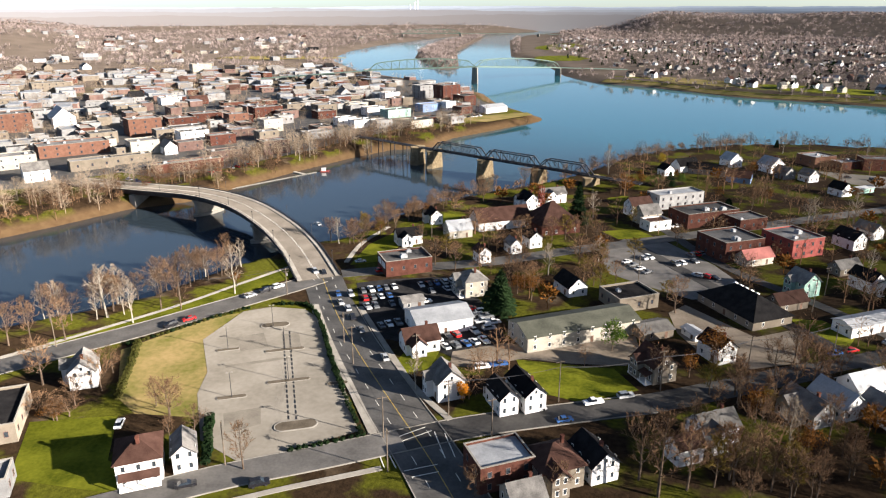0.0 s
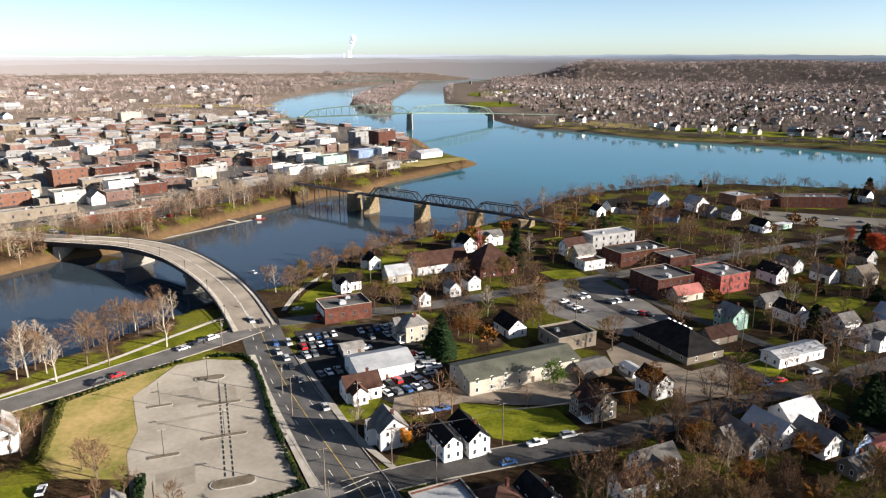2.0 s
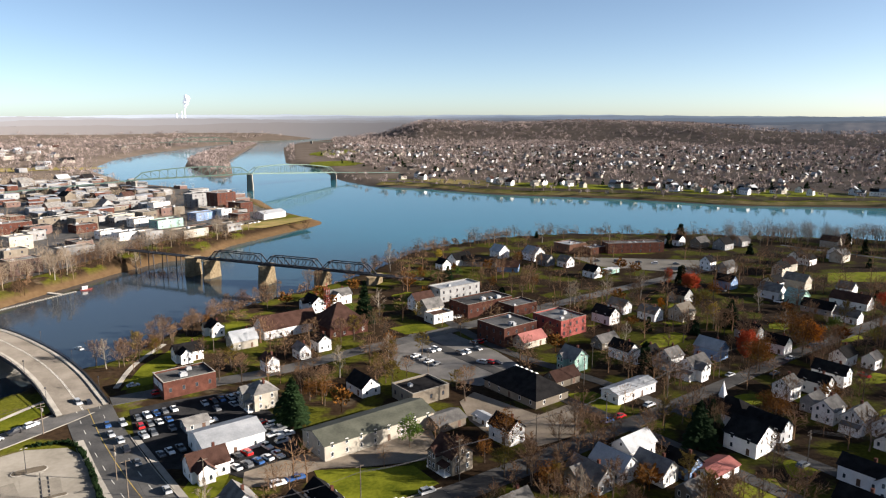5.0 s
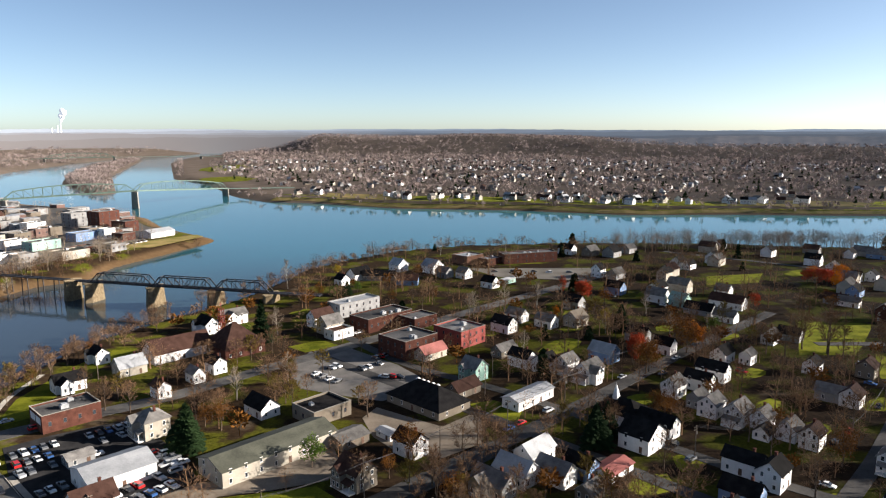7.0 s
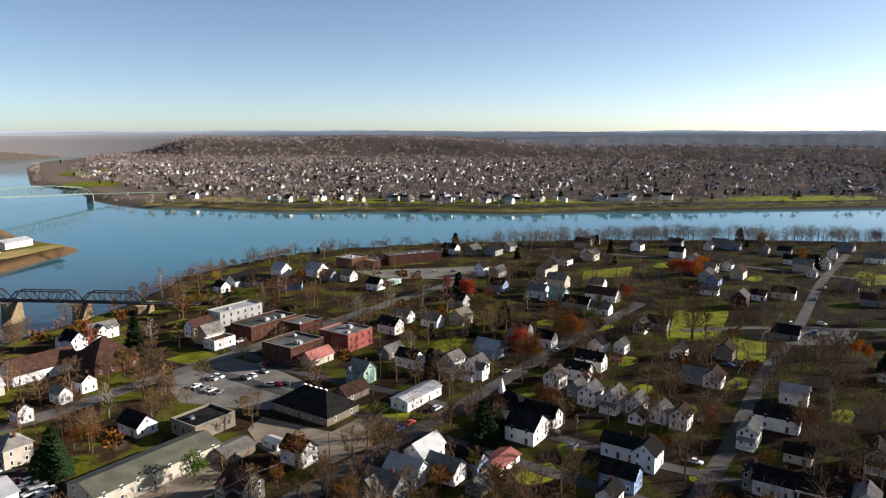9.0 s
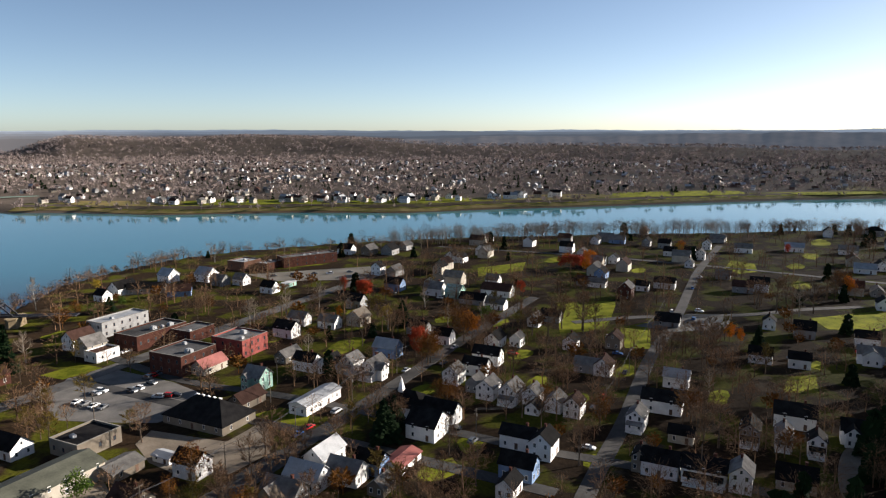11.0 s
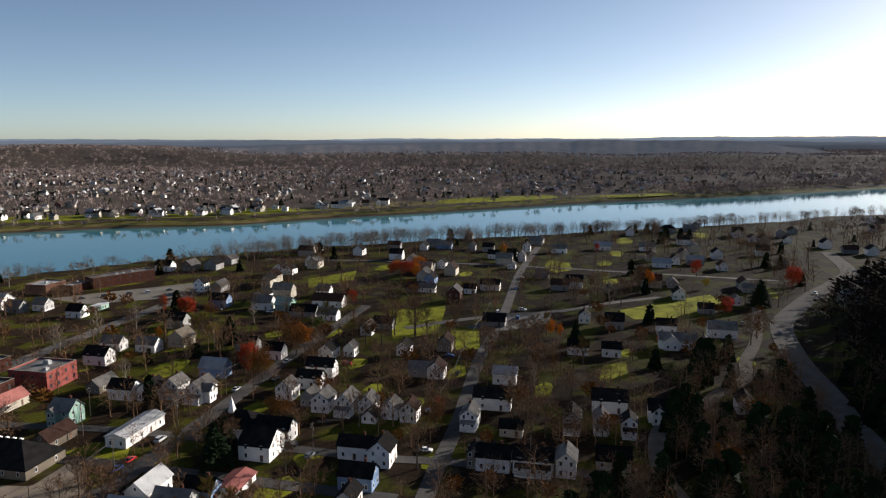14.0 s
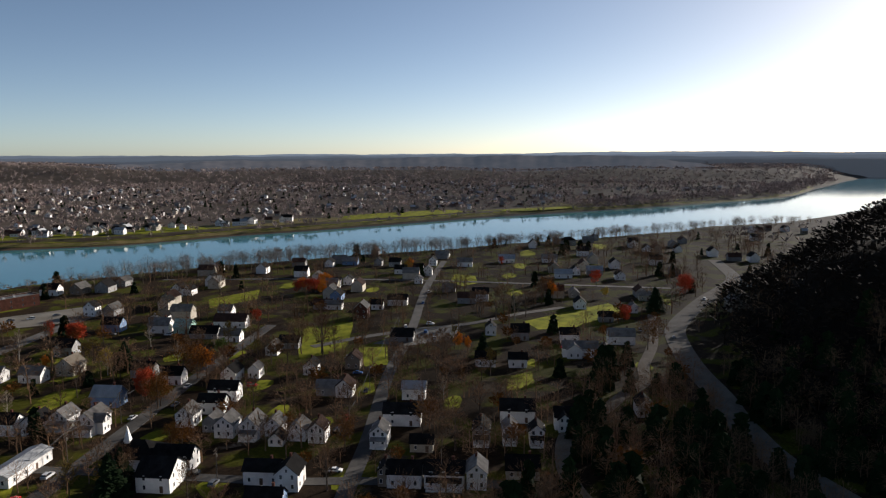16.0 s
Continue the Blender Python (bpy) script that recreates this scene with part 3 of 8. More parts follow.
def house(x, y, rot, w, d, storeys=2, wall=WHITE, roof=SHINGLE, label="white two-storey wooden house with a dark gable roof", kind="gable", rise=None, porch="", wing=None,
          chimney=True, windows=True, name="house", group="houses of the old town", height=None, detail=True):
    """Ridge along local x. porch: sides as a string of 's' 'n' 'e' 'w'; wing: (offset along x, length, width) of a cross gable to the front."""
    z = ground_z(x, y)
    e = base(name, x, y, z, rot, label, name.replace("_", " "), group)
    KEEP_OUT.append((x, y, 0.5 * max(w, d)))
    h = height or (2.9 * storeys + 0.4)
    rise = rise or 0.42 * d
    if kind == "gable":
        child("wall", flat_mesh("wall", *gable_wall(w, d, h, rise), wall), e)
        s = gable_roof(Solid(), w, d, h, rise)
    else:
        child("wall", Solid().box(-w / 2, -d / 2, -0.6, w / 2, d / 2, h).mesh("wall", wall), e)
        s = hip_roof(Solid(), w, d, h, rise)
    if wing:
        ox, ln, wd = wing
        wr = min(rise * 0.9, 0.45 * wd)
        gv, gf = gable_wall(ln, wd, h - 0.1, wr)
        child("wing_wall", flat_mesh("wing_wall", [(ox + b, -d / 2 - ln / 2 + 0.6 - a, c) for a, b, c in gv], gf, wall), e)
        t = gable_roof(Solid(), ln + d * 0.45, wd, h - 0.1, wr)
        s.add([(ox + b, -d / 2 - ln / 2 + 0.6 - a + d * 0.22, c) for a, b, c in t.v], t.f)
    child("roof", s.mesh("roof", roof), e)
    near = math.hypot(x, y) < 240
    detail = detail and math.hypot(x, y) < 190
    if windows:
        for lvl in range(max(1, int(round((h - 0.4) / 2.9)))):
            zc = 1.75 + 2.9 * lvl
            nx, ny = (max(2, int(w / 3.1)), max(2, int(d / 3.1))) if near and name == "house" else (max(2, int(w / 4.8)), 2)
            for k in range(nx):
                px = (k + 0.5) / nx * w - w / 2
                if not (wing and abs(px - wing[0]) < wing[2] / 2 + 0.5):
                    if lvl == 0 and k == nx // 2:
                        child("door", DOOR, e, (px, -d / 2, 0.2), 0, (1.05, 1, 2.1))
                    else:
                        place_window(e, px, -d / 2, zc, -90, detail=detail)
                if near and name == "house":
                    place_window(e, px, d / 2, zc, 90, detail=False)
            for k in range(ny):
                py = (k + 0.5) / ny * d - d / 2
                place_window(e, -w / 2, py, zc, 180, detail=detail)
                place_window(e, w / 2, py, zc, 0, detail=False)
        if kind == "gable" and rise > 2.2:
            place_window(e, -w / 2, 0, h + rise * 0.35, 180, 0.8, 1.2, detail)
            place_window(e, w / 2, 0, h + rise * 0.35, 0, 0.8, 1.2, False)
        if wing:
            for lvl in range(max(1, int(round((h - 0.4) / 2.9)))):
                for off in (-0.22, 0.22):
                    place_window(e, wing[0] + off * wing[2], -d / 2 - wing[1] + 0.6, 1.75 + 2.9 * lvl, -90, detail=detail)
    if chimney:
        child("chimney", CHIMNEY, e, (w * 0.22, 0.3, h + rise - 0.7), 0, (1, 1, 1.7))
    for side in porch:
        depth, top = 2.2, 2.8
        ln = (w if side in "sn" else d) * 0.9
        off = (d if side in "sn" else w) / 2
        turn = {"s": 0, "e": 90, "n": 180, "w": 270}[side]
        p = Solid()
        p.add([(-ln / 2, -off - depth, top), (ln / 2, -off - depth, top), (ln / 2, -off + 0.02, top + 0.7), (-ln / 2, -off + 0.02, top + 0.7),
               (-ln / 2, -off - depth, top + 0.16), (ln / 2, -off - depth, top + 0.16), (ln / 2, -off + 0.02, top + 0.86), (-ln / 2, -off + 0.02, top + 0.86)],
              [(0, 3, 2, 1), (4, 5, 6, 7), (0, 1, 5, 4), (1, 2, 6, 5), (2, 3, 7, 6), (3, 0, 4, 7)])
        child("porch_roof", p.mesh("porch_roof", roof), e, rz=radians(turn))
        child("porch_floor", Solid().box(-ln / 2, -off - depth, -0.3, ln / 2, -off, 0.45).mesh("porch_floor", TRIM), e, rz=radians(turn))
        for k in range(4):
            q = Matrix.Rotation(radians(turn), 3, "Z") @ Vector((-ln / 2 + 0.2 + k * (ln - 0.4) / 3, -off - depth + 0.2, 0.4))
            child("post", POST, e, q, 0, (1, 1, 2.45))
    return e


def block(x, y, rot, w, d, h, wall=BRICK, roof=FLAT_ROOF, label="red brick shop building with a flat roof", name="shop_building", group="buildings of the old town",
          rows=None, cols=None, win=(1.1, 1.7), units=1, parapet=0.7, detail=False, sides="snew", seed=0):
    """A flat-roofed building with a parapet; rows of windows on the named sides."""
    z = ground_z(x, y)
    e = base(name, x, y, z, rot, label, name.replace("_", " "), group)
    KEEP_OUT.append((x, y, 0.5 * max(w, d)))
    a, b, t = w / 2, d / 2, 0.3
    s = Solid().box(-a, -b, -1, a, b, h)
    for q in ((-a, -b, a, -b + t), (-a, b - t, a, b), (-a, -b + t, -a + t, b - t), (a - t, -b + t, a, b - t)):
        s.box(q[0], q[1], h, q[2], q[3], h + parapet)
    child("wall", s.mesh("wall", wall), e)
    child("roof", Solid().box(-a + t + 0.02, -b + t + 0.02, h + 0.01, a - t - 0.02, b - t - 0.02, h + 0.12).mesh("roof", roof), e)
    c = Solid()
    for q in ((-a - 0.06, -b - 0.06, a + 0.06, -b + t + 0.06), (-a - 0.06, b - t - 0.06, a + 0.06, b + 0.06), (-a - 0.06, -b + t + 0.06, -a + t + 0.06, b - t - 0.06), (a - t - 0.06, -b + t + 0.06, a + 0.06, b - t - 0.06)):
        c.box(q[0], q[1], h + parapet + 0.003, q[2], q[3], h + parapet + 0.14)
    child("coping", c.mesh("coping", CONCRETE), e)
    rows = max(1, int(h / 3.4)) if rows is None else rows
    for lvl in range(rows):
        zc = (lvl + 0.55) * h / max(rows, 1)
        for side in sides:
            ln, off, turn = (w, b, {"s": -90, "n": 90}[side]) if side in "sn" else (d, a, {"e": 0, "w": 180}[side])
            n = cols or max(2, int(ln / (4.2 if math.hypot(x, y) < 400 else 7.0)))
            for k in range(n):
                u = (k + 0.5) / n * ln - ln / 2
                p = {"s": (u, -off), "n": (u, off), "e": (off, u), "w": (-off, u)}[side]
                place_window(e, p[0], p[1], zc, turn, win[0], win[1], detail, wall not in (WHITE, CREAM, BLUE, TEAL))
    rr = random.Random(seed + int(x * 7 + y * 3))
    for k in range(units):
        child("roof_unit", VENT, e, (rr.uniform(-0.35, 0.35) * w, rr.uniform(-0.35, 0.35) * d, h + 0.12), rr.choice((0, 1.57)), (rr.uniform(0.8, 1.5),) * 3)
    return e


# ---- trees ----
def bare_tree_meshes(seed, height, spread, bark, twig, fine=1.0, limbs=18, side=7, ends=6):
    """Trunk with limbs, and an egg-shaped crown of thin twigs, as two meshes."""
    r = random.Random(seed)
    wood, twigs = Solid(), Solid()

    def jitter(k):
        return Vector((r.uniform(-1, 1), r.uniform(-1, 1), r.uniform(-0.7, 0.9))) * k

    def twig_at(p, d, ln):
        s = d.orthogonal().normalized()
        s.rotate(Matrix.Rotation(r.uniform(0, 6.28), 3, d))
        w = 0.030 * fine
        mid, q = p + d * ln * 0.5 + jitter(0.1 * ln), p + d * ln + jitter(0.12 * ln)
        twigs.add([tuple(p - s * w), tuple(p + s * w), tuple(mid + s * w * 0.8), tuple(mid - s * w * 0.8), tuple(q)], [(0, 1, 2, 3), (3, 2, 4)])
        q2 = mid + (d + jitter(0.9)).normalized() * ln * 0.6
        twigs.add([tuple(mid - s * w * 0.7), tuple(mid + s * w * 0.7), tuple(q2)], [(0, 1, 2)])

    lean = jitter(0.03 * height)
    knots = [Vector((0, 0, -0.4))] + [Vector((lean.x * f + r.uniform(-1, 1) * 0.02 * height, lean.y * f + r.uniform(-1, 1) * 0.02 * height, height * f)) for f in (0.22, 0.42, 0.62, 0.8)]
    rad = [0.017 * height, 0.013 * height, 0.009 * height, 0.005 * height, 0.002 * height]
    for k in range(4):
        wood.limb(knots[k], knots[k + 1], rad[k], rad[k + 1], 6)
    for i in range(limbs):
        f = 0.20 + 0.60 * (i + r.random()) / limbs
        seg = min(3, int(f * 5))
        p = knots[1].lerp(knots[4], (f - 0.22) / 0.58) if f > 0.22 else knots[1] * (f / 0.22)
        a = i * 2.4 + r.uniform(-0.5, 0.5)
        steep = 0.55 + 0.9 * f
        d = Vector((math.cos(a), math.sin(a), steep)).normalized()
        ln = height * spread * (1.05 - 0.72 * abs(f - 0.42) / 0.4) * r.uniform(0.75, 1.1)
        r0 = max(0.03, 0.0052 * height * (1.1 - f))
        pts = [p]
        for k in range(3):
            d = (d + jitter(0.22) + Vector((0, 0, 0.06))).normalized()
            pts.append(pts[-1] + d * ln / 3)
            wood.limb(pts[-2], pts[-1], r0 * (1 - 0.28 * k), r0 * (0.72 - 0.24 * k), 4)
        for j in range(side):
            g = 0.3 + 0.7 * (j + r.random()) / side
            k = min(2, int(g * 3))
            q = pts[k].lerp(pts[k + 1], g * 3 - k)
            d2 = (d + jitter(1.0) + Vector((0, 0, 0.25))).normalized()
            l2 = ln * r.uniform(0.28, 0.5) * (1.25 - 0.6 * g)
            q2 = q + d2 * l2
            wood.limb(q, q2, r0 * 0.32, r0 * 0.14, 3)
            for m in range(ends):
                u = q.lerp(q2, (m + 1) / ends)
                twig_at(u, (d2 + jitter(0.85)).normalized(), l2 * r.uniform(0.5, 1.0))
    top = max(v[2] for v in twigs.v)
    k = height / top
    wood.v, twigs.v = [tuple(c * k for c in v) for v in wood.v], [tuple(c * k for c in v) for v in twigs.v]
    return wood.mesh("trunk", bark), twigs.mesh("crown", twig)


def leaf_crown(seed, height, width, low, material, count=900, leaf=0.55, droop=0.0):
    """Many small leaf clumps on an uneven crown with gaps."""
    r = random.Random(seed)
    s = Solid()
    lobes = []
    for _ in range(34):
        n = Vector((r.gauss(0, 1), r.gauss(0, 1), r.gauss(0, 1))).normalized() * r.uniform(0.35, 1.0)
        lobes.append((Vector((n.x * 0.36 * width, n.y * 0.36 * width, (low + height) / 2 + n.z * 0.40 * (height - low))), r.uniform(0.10, 0.17) * width))
    for k in range(count):
        c, rad = lobes[k % len(lobes)]
        d = Vector((r.gauss(0, 1), r.gauss(0, 1), r.gauss(0, 0.8))).normalized()
        p = c + d * rad * r.uniform(0.55, 1.12)
        n = (d + Vector((r.uniform(-1, 1), r.uniform(-1, 1), r.uniform(-1, 1))) * 0.9).normalized()
        a = n.orthogonal().normalized()
        a.rotate(Matrix.Rotation(r.uniform(0, 6.28), 3, n))
        b = n.cross(a)
        u = leaf * r.uniform(0.5, 1.1)
        s.add([tuple(p - a * u), tuple(p - b * u * 0.6 + n * u * 0.2), tuple(p + a * u), tuple(p + b * u * 0.6 - n * u * 0.15)], [(0, 1, 2, 3)])
    return s.mesh("crown", material)


def evergreen_meshes(seed, height, width):
    r = random.Random(seed)
    t, s = Solid(), Solid()
    t.limb((0, 0, -0.3), (0, 0, height * 0.95), height * 0.018, 0.03, 6)
    for k in range(620):
        f = r.random() ** 0.8
        z = height * (0.06 + 0.93 * (1 - f))
        a = r.uniform(0, 6.28)
        reach = width / 2 * f ** 0.85 * r.uniform(0.55, 1.1) * (1 + 0.2 * math.sin(3 * a + seed)) + 0.15
        o = Vector((math.cos(a), math.sin(a), 0))
        side = Vector((-o.y, o.x, 0))
        p0, p1 = Vector((0, 0, z + 0.25 * reach)) + o * reach * 0.25, Vector((0, 0, z - 0.12 * reach)) + o * reach
        w = 0.35 + 0.20 * reach
        s.add([tuple(p0), tuple((p0 + p1) / 2 + side * w + Vector((0, 0, -0.15))), tuple(p1), tuple((p0 + p1) / 2 - side * w + Vector((0, 0, -0.2)))], [(0, 1, 2, 3)])
        s.add([tuple(p0 * 0.5 + p1 * 0.5), tuple(p1 + side * w * 0.9), tuple(p1 + o * 0.3 + Vector((0, 0, 0.35))), tuple(p1 - side * w * 0.9)], [(0, 1, 2, 3)])
    return t.mesh("trunk", BARK), s.mesh("crown", NEEDLES)


TREE_KINDS = {}
for k in range(4):
    TREE_KINDS["bare%d" % k] = ("bare brown deciduous tree with fine twigs", *bare_tree_meshes(11 + k, 12, 0.30 + 0.05 * k, BARK, TWIG))
for k in range(2):
    TREE_KINDS["pale%d" % k] = ("tall bare tree with pale bark and twigs", *bare_tree_meshes(31 + k, 18, 0.26, PALE_BARK, PALE_TWIG, 1.3))
    TREE_KINDS["olive%d" % k] = ("nearly bare tree with thin olive foliage", *bare_tree_meshes(41 + k, 11, 0.36, BARK, OLIVE_TWIG, 1.8))
    TREE_KINDS["fir%d" % k] = ("dense dark evergreen tree", *evergreen_meshes(51 + k, 15, 8 + 2 * k))
for key, m, words in (("rust", RUST_LEAF, "rust-brown"), ("orange", ORANGE_LEAF, "bright orange"), ("red", RED_LEAF, "dull red"), ("yellow", YELLOW_LEAF, "golden yellow"), ("green", GREEN_LEAF, "leafy green")):
    trunk = bare_tree_meshes(61 + len(TREE_KINDS), 9, 0.32, BARK, TWIG, 1.0, 9, 3, 1)[0]
    thin = key == "rust"
    TREE_KINDS[key] = ("leafy green tree with a full crown" if key == "green" else words + " autumn tree still in leaf", trunk,
                       leaf_crown(71 + len(TREE_KINDS), 10, 8.5, 1.5, m, 1500 if thin else 1900, 0.17 if thin else 0.26))


def tree(kind, x, y, height, turn=None, wide=1.0):
    words, trunk, crown = TREE_KINDS[kind]
    ref = {"bare": 12, "pale": 18, "oliv": 11, "fir0": 15, "fir1": 15}.get(kind[:4], 10)
    k = height / ref
    e = base("tree", x, y, ground_z(x, y) - 0.1, (x * 37 + y * 91) % 360 if turn is None else turn, words, "tree", "trees of the town")
    e.scale = (k * wide, k * wide, k)
    child("trunk", trunk, e)
    child("crown", crown, e)
    return e


# ---- cars ----
def car_meshes(kind):
    """Body, glass band and wheel; length along x, nose to +x."""
    prof = {"sedan": [(-2.25, 0.35), (-2.3, 0.85), (-1.7, 0.95), (1.0, 0.95), (2.15, 0.8), (2.3, 0.5), (2.2, 0.3)],
            "suv": [(-2.3, 0.4), (-2.35, 1.05), (-2.2, 1.12), (1.1, 1.1), (2.2, 0.98), (2.35, 0.55), (2.2, 0.35)],
            "pickup": [(-2.75, 0.5), (-2.8, 1.08), (-2.7, 1.12), (1.5, 1.12), (2.6, 1.02), (2.75, 0.6), (2.6, 0.42)]}[kind]
    cab = {"sedan": [(-1.75, 0.95), (-1.0, 1.42), (0.35, 1.45), (1.1, 0.95)], "suv": [(-2.2, 1.1), (-1.95, 1.72), (0.35, 1.74), (1.15, 1.08)],
           "pickup": [(-0.75, 1.12), (-0.6, 1.78), (0.75, 1.8), (1.5, 1.1)]}[kind]
    half = 0.9 if kind == "sedan" else 0.97

    def extrude(p, w0, w1):
        n = len(p)
        zs = [q[1] for q in p]
        lo, hi = min(zs), max(zs)
        wd = lambda z: w0 + (w1 - w0) * (z - lo) / (hi - lo)
        v = [(a, -wd(b), b) for a, b in p] + [(a, wd(b), b) for a, b in p]
        return v, [tuple(range(n)), tuple(range(2 * n - 1, n - 1, -1))] + [(k, k + n, (k + 1) % n + n, (k + 1) % n) for k in range(n)]

    body = Solid().add(*extrude(prof, half, half * 0.96))
    if kind == "pickup":
        body.box(-2.6, -0.8, 1.121, -0.85, 0.8, 1.14)
    glass = Solid().add(*extrude(cab, half * 0.94, half * 0.74))
    top = [q for q in cab if q[1] > 1.3]
    roof_z = max(q[1] for q in top)
    roof = Solid().box(top[0][0] + 0.05, -half * 0.72, roof_z - 0.04, top[1][0] - 0.02, half * 0.72, roof_z + 0.03)
    wheel = Solid().add([(0.33 * math.cos(a), s * 0.11, 0.33 * math.sin(a)) for s in (-1, 1) for a in [6.2832 * k / 10 for k in range(10)]],
                        [tuple(range(10)), tuple(range(19, 9, -1))] + [(k, k + 10, (k + 1) % 10 + 10, (k + 1) % 10) for k in range(10)])
    return body, glass, roof, wheel


CAR_SHAPES = {}


def car(kind, colour, x, y, rot, z=None):
    """kind: sedan, suv or pickup; colour: index into CAR_PAINTS."""
    words, paint = CAR_PAINTS[colour]
    if (kind, colour) not in CAR_SHAPES:
        b, g, r, w = car_meshes(kind)
        CAR_SHAPES[kind, colour] = (b.mesh("body", paint), g.mesh("glass", CAR_GLASS), r.mesh("roof_panel", paint), w.mesh("wheel", RUBBER))
    b, g, r, w = CAR_SHAPES[kind, colour]
    e = base("pickup_truck" if kind == "pickup" else "car", x, y, (ground_z(x, y) if z is None else z) + 0.06, rot,
             {"sedan": words + " saloon car parked on asphalt", "suv": words + " tall family car parked on asphalt", "pickup": words + " pickup truck with an open bed"}[kind],
             "pickup truck" if kind == "pickup" else "car", "parked cars")
    child("body", b, e)
    child("glass", g, e)
    child("roof_panel", r, e)
    if math.hypot(x, y) > 400:
        return e
    ax = 1.75 if kind == "pickup" else 1.4
    for sx in (-ax, ax):
        for sy in (-0.84, 0.84):
            child("wheel", w, e, (sx, sy, 0.33))
    return e


# ---- flat areas and strips ----
LAWN_RINGS = []


def area(name, ring, material, label, z=0.06, category="ground"):
    """A paved or grassed field lying on the flat ground, with a real edge."""
    pts = [Vector((a, b, 0)) for a, b in ring]
    if name in ("lawn", "yard", "parking_lot"):
        LAWN_RINGS.append(ring)
    s = sum(p.x * q.y - q.x * p.y for p, q in zip(pts, pts[1:] + pts[:1]))
    ring = ring if s > 0 else ring[::-1]
    n = len(ring)
    v = [(a, b, z) for a, b in ring] + [(a, b, -0.3) for a, b in ring]
    bm = bmesh.new()
    vs = [bm.verts.new(p) for p in v]
    bm.faces.new(vs[:n])
    for k in range(n):
        bm.faces.new((vs[k], vs[n + k], vs[n + (k + 1) % n], vs[(k + 1) % n]))
    me = bpy.data.meshes.new(name)
    bm.to_mesh(me)
    bm.free()
    me.materials.append(material)
    return tagged(new(name, me), label, category, kind="structure")


def glide(points, step=4.0):
    """Points of a smooth line through the given ones (2D or 3D)."""
    p = [Vector(q).to_3d() for q in points]
    p = [2 * p[0] - p[1]] + p + [2 * p[-1] - p[-2]]
    out = []
    for a, b, c, d in zip(p, p[1:], p[2:], p[3:]):
        n = max(1, int((c - b).length / step))
        for k in range(n):
            t = k / n
            out.append(0.5 * (2 * b + (c - a) * t + (2 * a - 5 * b + 4 * c - d) * t * t + (3 * b - a - 3 * c + d) * t ** 3))
    return out + [p[-2]]


def strip_points(points, offset, step=4.0):
    line = glide(points, step)
    out = []
    for k, p in enumerate(line):
        d = (line[min(k + 1, len(line) - 1)] - line[max(k - 1, 0)])
        d.z = 0
        d.normalize()
        out.append(p + Vector((d.y, -d.x, 0)) * offset)
    return out


def strip(name, points, width, material, label, z=0.10, category="road", follow=True, thick=0.3, offset=0.0):
    """A road, walk or kerb along a line; offset to the right of the way."""
    left, right = strip_points(points, offset - width / 2), strip_points(points, offset + width / 2)
    v, f = [], []
    for a, b in zip(left, right):
        for p in (a, b):
            g = ground_z(p.x, p.y) if follow else p.z
            v += [(p.x, p.y, g + z)]
        for p in (b, a):
            g = ground_z(p.x, p.y) if follow else p.z
            v += [(p.x, p.y, g + z - thick)]
    for k in range(len(left) - 1):
        i, j = 4 * k, 4 * k + 4
        f += [(i, i + 1, j + 1, j), (i + 1, i + 2, j + 2, j + 1), (i + 3, i, j, j + 3), (i + 2, i + 3, j + 3, j + 2)]
    f += [(0, 3, 2, 1), (len(v) - 4, len(v) - 3, len(v) - 2, len(v) - 1)]
    return tagged(sheet(name, v, f, material), label, category, kind="structure")

# ---- roads, walks, lots and lawns ----
MAIN = [(-47, 258), (-38, 228), (-28, 200), (-16, 171), (-4, 143), (4, 122), (14, 95), (22, 60)]
FRONT = [(-48, 257), (-57, 248), (-77, 230), (-98, 211), (-120, 193), (-150, 168), (-230, 95)]
LOWER = [(-110, 106), (-67, 126), (-49, 134), (-29, 141), (-10, 148), (7, 154), (32, 160), (55, 165), (110, 184), (176, 208), (240, 232), (330, 262)]
BACK = [(-40, 262), (-15, 268), (20, 276), (60, 292), (84, 300), (130, 318), (220, 352), (330, 392)]
HILL_ROAD = [(700, 40), (610, 20), (560, 24), (505, 34), (435, 42), (400, 41), (347, 28), (305, 13), (270, 2), (234, -17), (180, -70), (120, -160)]
BY_ROAD = [(446, 60), (377, 50), (334, 48), (309, 44), (286, 50), (260, 54), (236, 60), (200, 48), (170, 20)]
CROSS = [(598, 271), (487, 234), (430, 212), (374, 189), (330, 172), (273, 152), (208, 124), (166, 108), (110, 85), (60, 64)]
LANE_A = [(104, 327), (110, 290), (118, 262), (140, 215), (166, 136), (178, 108), (196, 60)]
LANE_B = [(84, 300), (104, 243), (122, 195), (150, 110)]
LANE_C = [(300, 212), (322, 201), (340, 189), (365, 167), (385, 152), (415, 137), (445, 116)]
LANE_D = [(420, 440), (470, 330), (500, 238), (520, 150), (540, 60)]
